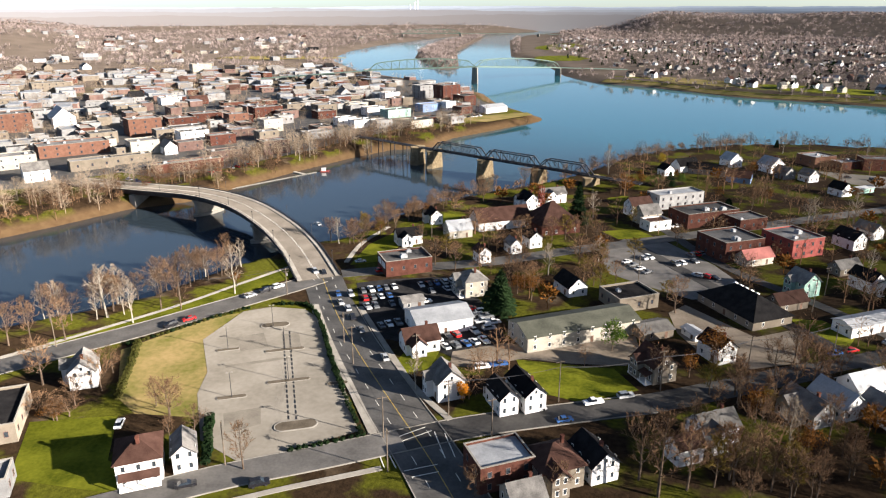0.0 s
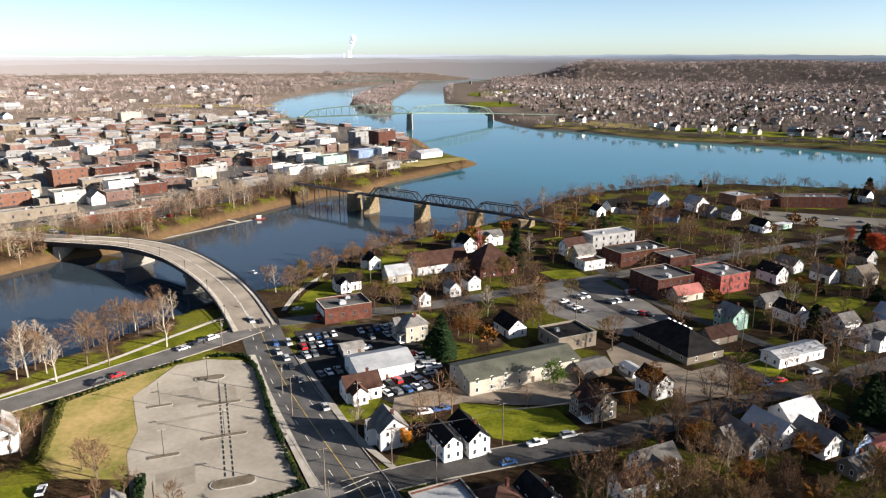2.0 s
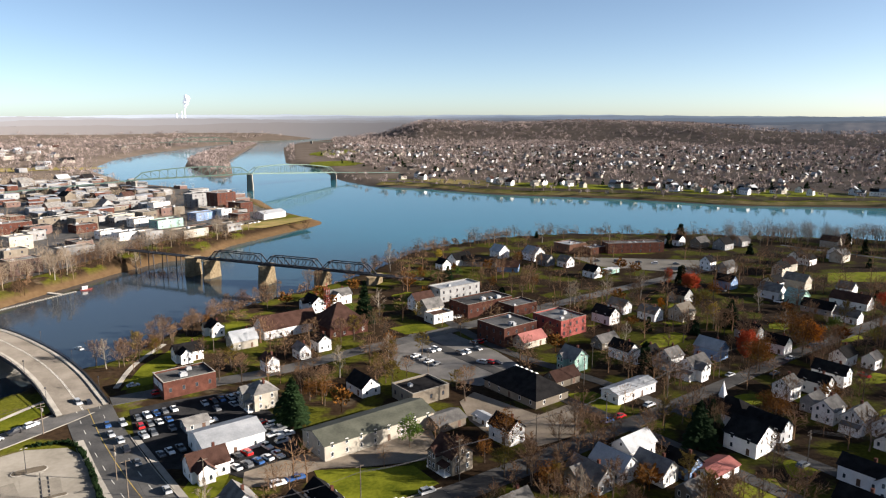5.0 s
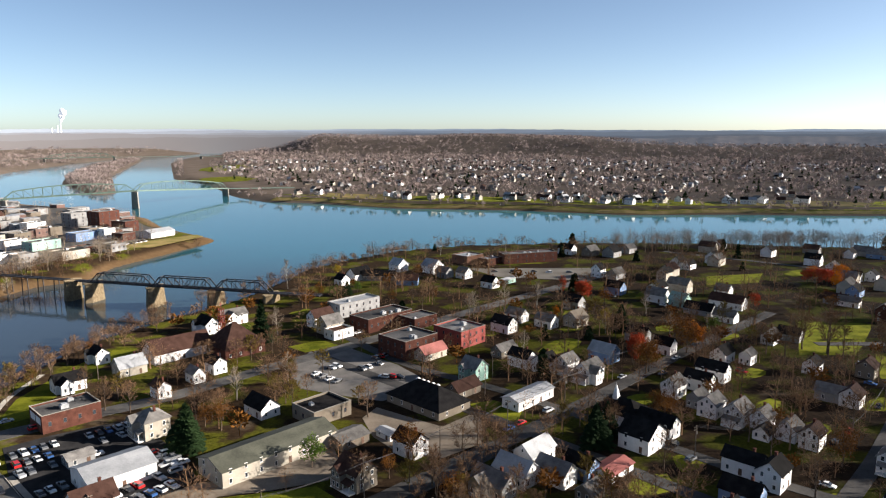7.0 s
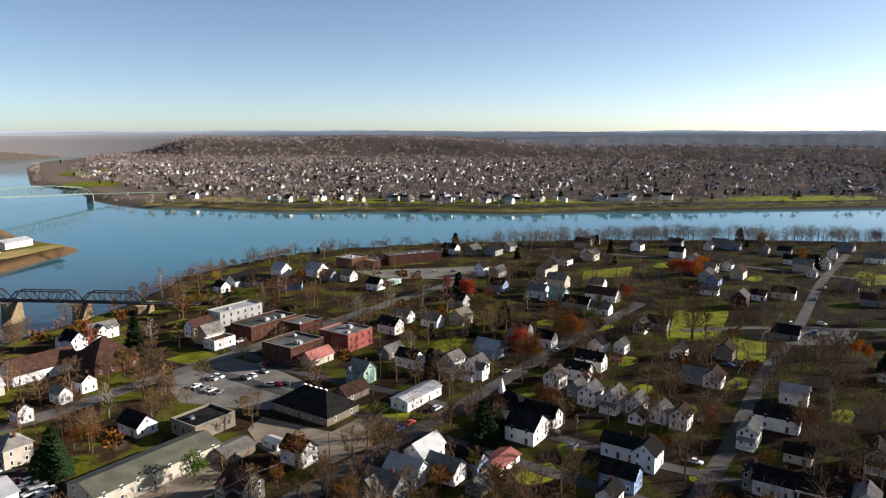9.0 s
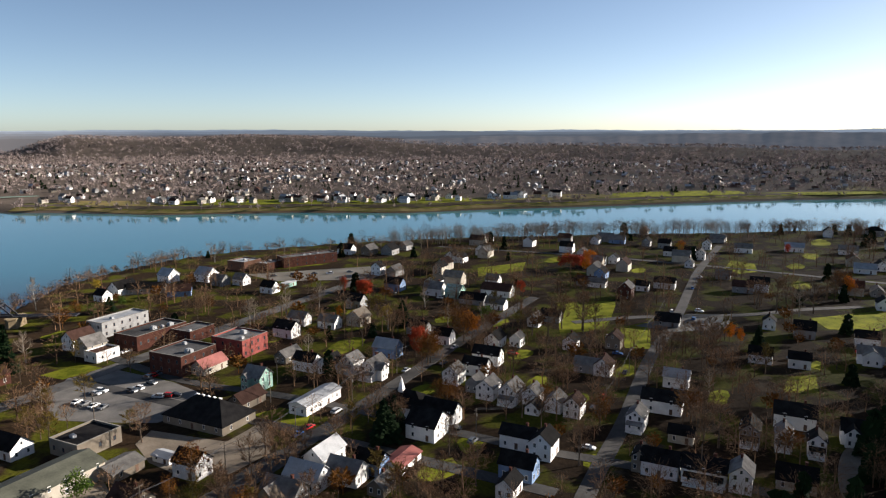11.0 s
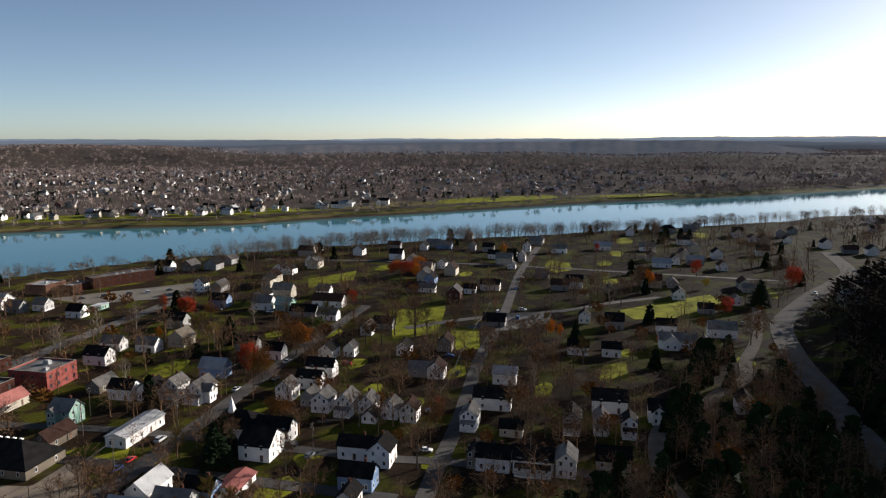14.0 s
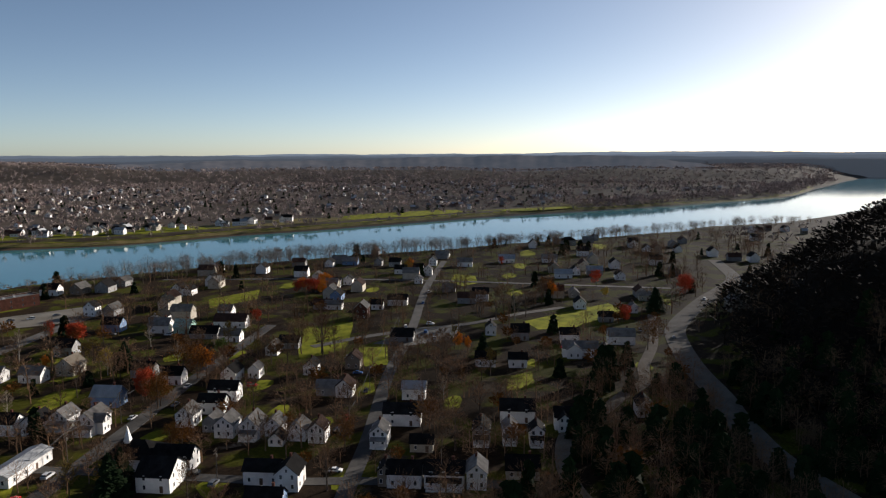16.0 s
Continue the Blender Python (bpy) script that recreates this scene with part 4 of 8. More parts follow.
ROADS = [("road", MAIN, 15.0, "dark asphalt main street with pale lane lines"), ("road", FRONT, 10.5, "grey asphalt riverside street"),
         # shaded stretch of LOWER: darker asphalt than its sunlit stretch, shade as colour
         ("road", LOWER[4:9], 9, "side street through the old town, asphalt darkened for shade"), ("road", BACK, 8.5, "worn asphalt street behind the shops"),
         ("road", CROSS, 5.5, "grey asphalt street between houses"), ("road", LANE_A, 5, "asphalt town street"), ("road", LANE_B, 5.5, "asphalt town lane"),
         ("road", LANE_C, 5.5, "asphalt town street"), ("road", LANE_D, 5.5, "asphalt town lane"), ("road", HILL_ROAD, 11.5, "pale asphalt hill road along the wooded slope"),
         ("road", LOWER[7:], 6.5, "narrow asphalt street between old houses"), ("road", BY_ROAD, 5.5, "narrow brownish lane below the hill road"),
         ("road", LOWER[:5], 9, "pale worn asphalt side street below the car park")]
KEEP_OUT = []
for k, (nm, line, width, words) in enumerate(ROADS):
    strip(nm, line, width, {0: WORN_ASPHALT, 1: LANE_ASPHALT, 2: ASPHALT, 3: WORN_ASPHALT, 9: DECK, 11: GRAVEL, 12: LANE_ASPHALT}.get(k, ASPHALT), words, z=0.08 + 0.012 * k)
    KEEP_OUT += [(p.x, p.y, width / 2 + 1.0) for p in glide(line, 8.0)]
for line, width in ((MAIN[1:], 15.0), (FRONT, 10.5), (LOWER[1:8], 9.0)):
    for side in (-1, 1):
        strip("kerb", line, 0.25, CONCRETE, "pale concrete kerb along the street", z=0.26, category="kerb", offset=side * (width / 2 + 0.14))
strip("pavement", [(-45, 231), (-35, 200), (-24, 170), (-17, 151)], 2.2, CONCRETE, "pale concrete pavement beside the main street", z=0.21, category="pavement", offset=0.2)
strip("pavement", [(-29, 229), (-19, 202), (-8, 174), (2, 157)], 1.8, CONCRETE, "pale concrete pavement beside the main street", z=0.21, category="pavement", offset=0)
strip("riverside_path", [(-160, 170), (-133, 191), (-109, 214), (-92, 232), (-78, 250), (-62, 270)], 1.7, CONCRETE, "pale concrete riverside walking path", z=0.12, category="path")
strip("riverside_path", [(-40, 275), (-36, 300), (-26, 325)], 2.0, CONCRETE, "pale concrete riverside walking path", z=0.13, category="path")
strip("lower_path", [(-130, 105), (-100, 116), (-60, 121), (-34, 130), (-14, 137)], 1.6, CONCRETE, "pale concrete pavement along the verge", z=0.2, category="pavement")

LOT_RING = [(-76, 203), (-69, 225), (-60, 229), (-48, 227), (-42, 219), (-31, 186), (-21, 152), (-35, 145), (-47, 139), (-59, 148), (-67, 170), (-68, 182)]
area("parking_lot", LOT_RING, LOT, "empty pale worn car park with long islands", 0.10, "car park")
PATCH = mat("patched_lot_surface", (0.12, 0.108, 0.09), (0.185, 0.168, 0.14), 5, 0.95, 0.3)
for ring in ([(-66, 205), (-58, 208), (-54, 198), (-62, 195)], [(-64, 186), (-46, 192), (-45.5, 190.5), (-63.5, 184.5)], [(-57, 160), (-48, 163), (-46, 155), (-54, 151)], [(-52, 207), (-46.5, 208), (-44, 198), (-49, 196.5)]):
    area("lot_patch", ring, PATCH, "darker mended patch of the car park surface", 0.106, "car park")
area("dry_field", [(-88, 168), (-99, 196), (-79, 219), (-70, 224), (-76, 203), (-68, 182), (-67, 170), (-62, 158), (-80, 160)], DRY, "dry straw-coloured grass field", 0.05, "field")
area("lawn", [(-97, 133), (-105, 156), (-84, 159), (-78, 140), (-60, 130), (-66, 127)], LAWN, "bright green mown lawn", 0.05, "lawn")
area("lawn", [(-1, 195), (-10, 199), (-15, 186), (-13, 181), (-4, 184)], LAWN, "bright green mown lawn", 0.05, "lawn")
area("lawn", [(22, 190), (50, 184), (54, 172), (36, 166), (24, 172)], LAWN, "green lawn with tree shade", 0.05, "lawn")
area("lawn", [(-125, 203), (-106, 216), (-91, 233), (-62, 268), (-57, 262), (-60, 256), (-80, 235), (-102, 215), (-123, 197)], LAWN, "narrow green verge beside the riverside path", 0.05, "verge")
area("lawn", [(-38, 272), (-33, 298), (-15, 330), (4, 352), (12, 346), (-8, 318), (-22, 290), (-27, 276)], LAWN, "green riverside lawn", 0.05, "lawn")
area("lawn", [(118, 219), (128, 218), (133, 206), (126, 198), (116, 200)], LAWN, "green lawn beside the hall", 0.05, "lawn")
area("lawn", [(310, 190), (329, 185), (316, 176), (288, 160), (281, 169)], LAWN, "bright green mown lawn", 0.05, "lawn")
area("lawn", [(330, 246), (358, 222), (322, 203), (301, 193), (278, 204)], LAWN, "green park lawn with bare trees", 0.05, "lawn")
area("lawn", [(398, 128), (470, 92), (452, 80), (404, 86), (382, 114)], LAWN, "bright green open field", 0.05, "lawn")
area("lawn", [(374, 350), (417, 340), (389, 320), (352, 329)], LAWN, "bright green lawn", 0.05, "lawn")
area("lawn", [(295, 101), (305, 94), (284, 86), (275, 96)], LAWN, "bright green lawn", 0.05, "lawn")
area("lawn", [(536, 233), (534, 214), (506, 200), (488, 206), (500, 222)], LAWN, "bright green lawn", 0.05, "lawn")
area("lawn", [(75, 318), (92, 322), (97, 310), (80, 306)], LAWN, "green lawn beside the white shop", 0.05, "lawn")
area("lawn", [(255, 455), (300, 440), (300, 448), (258, 464)], LAWN, "green strip before the school", 0.05, "lawn")
area("lawn", [(-28, 656), (40, 655), (88, 700), (84, 715), (30, 690)], DRY, "dry grass point between the rivers", 0.06, "lawn")
area("lawn", [(-220, 428), (-178, 412), (-168, 424), (-205, 442)], LAWN, "green corner lawn at the bridge head", 0.06, "lawn")
r_lawn = random.Random(12)
for x, y, u, w in ((189, 263, 16, 7), (213, 285, 9, 5), (173, 297, 7, 5), (157, 149, 8, 5), (137, 143, 9, 5), (178, 194, 8, 5), (233, 311, 9, 5), (197, 190, 5, 3.5), (238, 196, 8, 5), (217, 170, 7, 4), (212, 147, 8, 4),
                   (175, 113, 7, 4), (156, 346, 7, 5), (98, 379, 7, 4), (253, 111, 9, 4), (333, 48, 9, 4), (318, 98, 6, 3), (238, 122, 5, 3), (253, 152, 9, 4), (354, 70, 6, 4), (495, 60, 17, 5), (257, 264, 8, 5),
                   (272, 240, 8, 5), (300, 328, 10, 5), (330, 395, 12, 6), (450, 262, 10, 5), (440, 330, 13, 6), (560, 282, 15, 6), (600, 196, 15, 6), (480, 162, 15, 6), (545, 188, 13, 6), (680, 215, 22, 8), (760, 160, 22, 8)):
    lawn_ring = []
    for i in range(11):
        a, k = 6.2832 * i / 11, r_lawn.uniform(0.75, 1.2)
        lawn_ring.append((x + k * (u * math.cos(a) * 0.94 - w * math.sin(a) * 0.34), y + k * (u * math.cos(a) * 0.34 + w * math.sin(a) * 0.94)))
    area("lawn", lawn_ring, LAWN, "small sunlit lawn behind a house", 0.035, "lawn")
area("yard", [(-33, 252), (-20, 256), (5, 259), (11, 242), (18, 222), (20, 204), (4, 190), (-2, 196), (-14, 202), (-23, 206), (-28, 222)], YARD_ASPHALT, "dark asphalt yard full of parked cars", 0.07, "car park")
area("yard", [(2, 186), (3, 195), (20, 201), (29, 198), (48, 204), (62, 206), (60, 192), (54, 186), (38, 187.5), (24, 190.5), (9, 185)], GRAVEL, "pale gravel yard in front of the long shed", 0.08, "yard")
area("yard", [(78, 224), (86, 231), (94, 216), (100, 205), (116, 211), (114, 199), (106, 188), (90, 184), (79, 193), (76, 208)], GRAVEL, "pale gravel yard beside the hall", 0.08, "yard")
area("yard", [(70, 290), (82, 306), (100, 304), (111, 272), (114, 250), (104, 238), (90, 236), (78, 248), (66, 262), (66, 276)], LANE_ASPHALT, "asphalt car park behind the shops", 0.07, "car park")
area("yard", [(240, 448), (325, 408), (292, 374), (244, 412)], LOT, "pale school car park", 0.07, "car park")
area("yard", [(318, 186), (360, 178), (374, 160), (346, 150), (322, 166)], WORN_ASPHALT, "asphalt forecourt beside the small shop", 0.09, "car park")
area("downtown_streets", [(-60, 580), (-100, 515), (-145, 450), (-190, 415), (-260, 395), (-420, 480), (-640, 800), (-560, 1100), (-300, 1180), (-130, 1150), (20, 960), (45, 800), (70, 735), (20, 690), (-20, 640)], WORN_ASPHALT,
     "grey downtown streets and car parks over the creek", 0.04, "streets")
for ring in (LOT_RING, [(-33, 252), (5, 259), (18, 222), (4, 190), (-23, 206)], [(82, 233), (118, 216), (112, 192), (86, 192)], [(72, 294), (99, 294), (112, 246), (76, 258)],
             [(240, 448), (325, 408), (292, 374), (244, 412)], [(-97, 133), (-105, 156), (-84, 159), (-60, 130)], [(398, 128), (470, 92), (404, 86)]):
    cx, cy = sum(p[0] for p in ring) / len(ring), sum(p[1] for p in ring) / len(ring)
    KEEP_OUT.append((cx, cy, 0.8 * min(math.hypot(p[0] - cx, p[1] - cy) for p in ring)))


def lane_marks():
    for off, dash in ((0.0, 0), (-3.6, 1), (3.6, 1)):
        pts = strip_points(MAIN, off, 3.0)
        s = Solid()
        for k, (a, b) in enumerate(zip(pts, pts[1:])):
            if not dash or k % 3 == 0:
                s.bar((a.x, a.y, 0.105), (b.x, b.y, 0.105), 0.16, 0.02)
        tagged(new("lane_line", s.mesh("lane_line", PAINT_LINE if dash else YELLOW_LINE)), "worn pale lane line on the main street" if dash else "worn yellow centre line on the main street", "lane line", kind="structure")
    s = Solid()
    for a, b in (((-13.8, 147.6), (-4.4, 153.7)), ((-12.7, 145.8), (-2.7, 152.2)), ((-2.1, 151.8), (0.6, 140.8)), ((0.5, 151.0), (2.9, 141.3)), ((-15.6, 144.2), (-13.3, 137.0)), ((-13.7, 145.1), (-10.7, 137.0)), ((-8.8, 135.9), (-1.1, 138.5)), ((-7.0, 133.7), (-0.9, 135.7))):
        s.bar((*a, 0.125), (*b, 0.125), 0.22, 0.02)
    tagged(new("crosswalk", s.mesh("crosswalk", PAINT_LINE)), "worn white crosswalk lines at the junction", "crosswalk", kind="structure")


lane_marks()

# ---- houses and other buildings, one call each ----
house(-100.6, 176.9, -70, 9.5, 6.9, height=5.2, wall=WHITE, roof=GREY_ROOF, rise=2.9, label="white wooden two-storey house with grey gable roof and cross gable", wing=(-1.7, 2.8, 4.0))
house(-68.4, 136.0, -70, 10.3, 9.5, height=6.0, wall=WHITE, roof=BROWN_ROOF, rise=3.4, label="white wooden two-storey house with brown hipped roof and porch", kind="hip", porch="e")
house(-59.6, 139.3, -70, 8.2, 5.2, height=5.0, wall=WHITE, roof=GREY_ROOF, rise=2.2, label="white wooden two-storey house with grey gable roof", chimney=False)
block(-116.8, 153.1, 20, 22, 20, 4.5, TAN, SHINGLE, "tan commercial building with a dark shingled roof", "commercial_building", rows=1, units=3)
block(-98.8, 129.1, 20, 9, 8, 4, GREY, FLAT_ROOF, "grey commercial building with a flat grey roof", "commercial_building", rows=1, units=0)
house(-7.2, 197.6, 20, 10.8, 7.7, height=4.1, wall=WHITE, roof=BROWN_ROOF, rise=3.3, label="white wooden low house with brown gable roof and cross gable", wing=(-1.9, 3.0, 4.5))
house(-1.4, 213.8, 20, 19.0, 14.0, height=4.6, wall=WHITE, roof=METAL_ROOF, rise=2.2, label="white wooden long low shed with pale metal gable roof", chimney=False, name="shed")
house(-11.0, 230.2, 20, 7.7, 6.0, height=2.8, wall=GREY, roof=GREY_ROOF, rise=1.0, label="grey wooden low shed with grey gable roof", chimney=False, name="shed")
corner_shop = block(-15.3, 267.3, 20, 19, 13, 5.6, BRICK, FLAT_ROOF, "red brick commercial building with a flat grey roof", "commercial_building", units=2, detail=True)
for y0 in (-5.2, 0.4):
    child("sign_panel", Solid().box(-9.62, y0, 2.9, -9.52, y0 + 4.6, 5.3).mesh("sign_panel", WHITE), corner_shop, label="large white sign panel")
house(10.7, 242.8, -70, 9.5, 8.6, height=6.1, wall=CREAM, roof=GREY_ROOF, rise=3.1, label="cream wooden two-storey house with grey hipped roof and porch", kind="hip", wing=(-1.7, 2.8, 4.0), porch="s")
house(16.3, 277.3, -70, 6.9, 5.2, height=4.7, wall=WHITE, roof=BROWN_ROOF, rise=2.2, label="white wooden low house with brown gable roof")
house(6.9, 311.8, 20, 11.2, 8.6, height=3.9, wall=CREAM, roof=METAL_ROOF, rise=3.6, label="cream wooden low house with pale metal gable roof")
house(-4.3, 332.9, -70, 8.6, 6.0, height=4.7, wall=WHITE, roof=SHINGLE, rise=2.5, label="white wooden low house with dark gable roof and cross gable", wing=(-1.5, 2.6, 3.6))
house(-15.5, 301.3, 20, 11.2, 6.9, height=4.2, wall=WHITE, roof=SHINGLE, rise=2.9, label="white wooden low house with dark gable roof and cross gable", wing=(-2.0, 3.0, 4.7))
house(27.5, 327.0, 20, 27.0, 12.0, height=4.5, wall=WHITE, roof=BROWN_ROOF, rise=5.0, label="white wooden low house with brown gable roof", chimney=False)
house(30.3, 289.2, -70, 6.9, 5.2, height=4.1, wall=WHITE, roof=GREY_ROOF, rise=2.2, label="white wooden low house with grey gable roof")
house(39.5, 297.3, -70, 7.7, 6.0, height=4.7, wall=WHITE, roof=SHINGLE, rise=2.5, label="white wooden low house with dark gable roof")
house(45.0, 360.9, -70, 11.2, 7.7, height=5.1, wall=WHITE, roof=SHINGLE, rise=3.3, label="white wooden two-storey house with dark gable roof and cross gable", wing=(-2.0, 3.0, 4.7))
house(59.0, 371.2, 20, 13.8, 6.9, height=5.1, wall=WHITE, roof=GREY_ROOF, rise=2.9, label="white wooden two-storey house with grey gable roof and cross gable", wing=(-2.5, 3.0, 5.8))
house(99.5, 348.0, 20, 12.0, 7.7, height=5.6, wall=WHITE, roof=BROWN_ROOF, rise=3.3, label="white wooden two-storey house with brown gable roof", chimney=False)
house(100.0, 332.8, 20, 10.3, 8.6, height=5.6, wall=CREAM, roof=GREY_ROOF, rise=3.6, label="cream wooden two-storey house with grey gable roof", chimney=False)
block(101.4, 323.3, 20, 12, 8, 4, WHITE, BROWN_ROOF, "white commercial building with a brown shingled roof", "commercial_building", rows=1, units=0)
block(123.6, 365.0, 20, 28, 11, 7, GREY, METAL_ROOF, "grey commercial building with a pale metal flat roof", "commercial_building", units=1)
block(127.8, 334.0, 20, 30, 15, 6.4, BRICK, FLAT_ROOF, "red brick commercial building with a flat grey roof", "commercial_building", units=3, detail=True)
block(144.8, 325.6, 20, 16, 12, 5, BRICK, FLAT_ROOF, "red brick commercial building with a flat grey roof", "commercial_building", units=1)
block(122.3, 286.2, 20, 20, 18, 8, BRICK, FLAT_ROOF, "red brick commercial building with a flat grey roof", "commercial_building", units=3, detail=True)
house(128.5, 275.0, 20, 13.8, 6.9, height=3.3, wall=CREAM, roof=RED_ROOF, rise=2.9, label="cream wooden low house with red metal gable roof", chimney=False)
block(150.7, 290.1, 20, 17, 18, 7.5, RED, FLAT_ROOF, "red-painted brick commercial building with a flat grey roof", "commercial_building", units=2, detail=True)
house(104.0, 225.1, -70, 27.0, 16.3, height=3.0, wall=TAN, roof=SHINGLE, rise=5.9, label="tan masonry wide low hall with dark hipped roof", kind="hip", chimney=False, name="hall")
house(120.9, 229.5, 20, 12.9, 6.9, height=3.0, wall=TAN, roof=BROWN_ROOF, rise=2.9, label="tan masonry low house with brown gable roof", chimney=False)
house(132.7, 242.5, -70, 8.6, 7.7, height=5.6, wall=TEAL, roof=GREY_ROOF, rise=3.3, label="pale green wooden two-storey house with grey gable roof and cross gable", wing=(-1.5, 2.6, 3.6))
house(138.8, 211.3, 20, 21.5, 7.7, height=3.7, wall=WHITE, roof=METAL_ROOF, rise=1.2, label="white wooden long low shed with pale metal gable roof", chimney=False, name="shed")
house(82.4, 191.5, -70, 9.0, 6.9, height=5.0, wall=WHITE, roof=SHINGLE, rise=2.9, label="white wooden two-storey house with dark gable roof")
house(80.4, 205.7, -70, 6.9, 4.3, height=2.1, wall=WHITE, roof=METAL_ROOF, rise=0.7, label="white wooden low shed with pale metal gable roof", chimney=False, name="shed")
house(67.1, 207.6, 20, 11.2, 8.6, height=2.8, wall=TAN, roof=GREY_ROOF, rise=1.4, label="tan masonry low shed with grey gable roof", chimney=False, name="shed")
block(66.0, 232.5, 20, 16, 13, 4.5, TAN, SHINGLE, "tan commercial building with a dark shingled roof", "commercial_building", rows=1, units=1)
house(47.4, 244.1, -70, 11.2, 7.7, height=3.7, wall=WHITE, roof=SHINGLE, rise=3.3, label="white wooden low house with dark gable roof", chimney=False)
house(42.2, 207.3, 20, 40.0, 14.0, height=5.0, wall=CREAM, roof=GREEN_ROOF, rise=2.2, label="cream wooden long low shed with olive gable roof", chimney=False, name="shed")
house(60.6, 180.4, -70, 9.5, 7.7, height=5.4, wall=TAN, roof=BROWN_ROOF, rise=3.3, label="tan masonry two-storey house with brown gable roof and porch", wing=(-1.7, 2.8, 4.0), porch="s")
house(15.5, 163.6, -70, 9.5, 5.2, height=5.0, wall=WHITE, roof=SHINGLE, rise=2.2, label="white wooden two-storey house with dark gable roof and porch", porch="w", chimney=False)
house(22.1, 166.3, -70, 12.0, 6.0, height=5.2, wall=WHITE, roof=SHINGLE, rise=2.5, label="white wooden two-storey house with dark gable roof")
house(1.0, 170.4, -70, 8.2, 7.7, height=5.6, wall=WHITE, roof=GREY_ROOF, rise=3.3, label="white wooden two-storey house with grey gable roof and cross gable", wing=(-1.5, 2.5, 3.4))
block(12.5, 134.5, -70, 10, 13, 6, BRICK, METAL_ROOF, "red brick commercial building with a pale metal flat roof", "commercial_building", rows=2, units=0, detail=True)
house(24.5, 134.0, 20, 10.3, 10.3, height=5.4, wall=TAN, roof=BROWN_ROOF, rise=3.7, label="tan masonry two-storey house with brown hipped roof and cross gable", kind="hip", wing=(-1.9, 3.0, 4.3))
house(34.2, 136.7, -70, 10.3, 6.9, height=4.8, wall=WHITE, roof=SHINGLE, rise=2.9, label="white wooden low house with dark gable roof")
house(17.0, 125.2, 20, 7.7, 6.9, height=3.0, wall=CREAM, roof=GREY_ROOF, rise=2.9, label="cream wooden low house with grey gable roof")
house(65.6, 148.8, 20, 10.3, 6.9, height=5.0, wall=WHITE, roof=GREY_ROOF, rise=2.9, label="white wooden two-storey house with grey gable roof and cross gable", wing=(-1.9, 3.0, 4.3))
house(56.3, 140.9, 20, 6.9, 5.2, height=4.7, wall=WHITE, roof=BROWN_ROOF, rise=2.2, label="white wooden low house with brown gable roof")
house(93.5, 158.8, -70, 11.2, 6.9, height=4.3, wall=GREY, roof=GREY_ROOF, rise=2.9, label="grey wooden low house with grey gable roof and cross gable", wing=(-2.0, 3.0, 4.7))
house(103.0, 162.2, -70, 11.2, 7.7, height=4.1, wall=WHITE, roof=METAL_ROOF, rise=3.3, label="white wooden low house with pale metal gable roof", chimney=False)
house(114.4, 170.2, 20, 12.0, 6.9, height=4.3, wall=WHITE, roof=METAL_ROOF, rise=2.9, label="white wooden low house with pale metal gable roof", chimney=False)
house(112.9, 156.9, -70, 10.3, 6.9, height=4.1, wall=WHITE, roof=GREY_ROOF, rise=2.9, label="white wooden low house with grey gable roof")
house(121.6, 156.3, -70, 8.6, 6.0, height=4.3, wall=BLUE, roof=SHINGLE, rise=2.5, label="blue wooden low house with dark gable roof")
house(130.6, 153.2, 20, 12.0, 6.9, height=2.4, wall=WHITE, roof=RED_ROOF, rise=1.1, label="white wooden low shed with red metal gable roof", chimney=False, name="shed")
house(115.9, 144.9, 20, 6.9, 5.2, height=2.8, wall=TAN, roof=GREY_ROOF, rise=2.2, label="tan masonry low house with grey gable roof")
house(151.0, 163.6, -71, 10.6, 11.2, height=5.2, wall=WHITE, roof=SHINGLE, rise=4.0, label="white wooden gabled church with dark gable roof", chimney=False, name="church")
house(162.0, 168.5, -71, 12.4, 7.4, height=4.8, wall=WHITE, roof=SHINGLE, rise=3.0, label="white wooden church wing with dark gable roof", chimney=False)
house(159.0, 182.0, -70, 17.2, 12.0, height=4.2, wall=WHITE, roof=SHINGLE, rise=4.3, label="white wooden low house with dark hipped roof", kind="hip", chimney=False)
house(192.2, 192.6, 20, 7.7, 6.9, height=5.0, wall=WHITE, roof=GREY_ROOF, rise=2.9, label="white wooden two-storey house with grey gable roof")
house(205.8, 193.0, -70, 10.3, 6.0, height=5.0, wall=WHITE, roof=SHINGLE, rise=2.5, label="white wooden two-storey house with dark gable roof and porch", porch="w")
house(219.5, 199.0, -70, 12.0, 6.9, height=5.0, wall=WHITE, roof=SHINGLE, rise=2.9, label="white wooden two-storey house with dark gable roof")
house(192.4, 180.8, 20, 7.7, 5.2, height=4.1, wall=GREY, roof=GREY_ROOF, rise=2.2, label="grey wooden low house with grey gable roof")
house(190.7, 172.5, 20, 8.6, 6.9, height=5.0, wall=WHITE, roof=GREY_ROOF, rise=2.9, label="white wooden two-storey house with grey gable roof")
house(193.7, 163.6, 20, 9.5, 6.9, height=5.2, wall=WHITE, roof=GREY_ROOF, rise=2.9, label="white wooden two-storey house with grey gable roof and porch", porch="w")
house(198.6, 157.4, 20, 7.7, 6.0, height=4.3, wall=WHITE, roof=GREY_ROOF, rise=2.5, label="white wooden low house with grey gable roof")
house(191.0, 150.6, 20, 6.0, 5.2, height=2.6, wall=WHITE, roof=SHINGLE, rise=2.2, label="white wooden low house with dark gable roof", chimney=False)
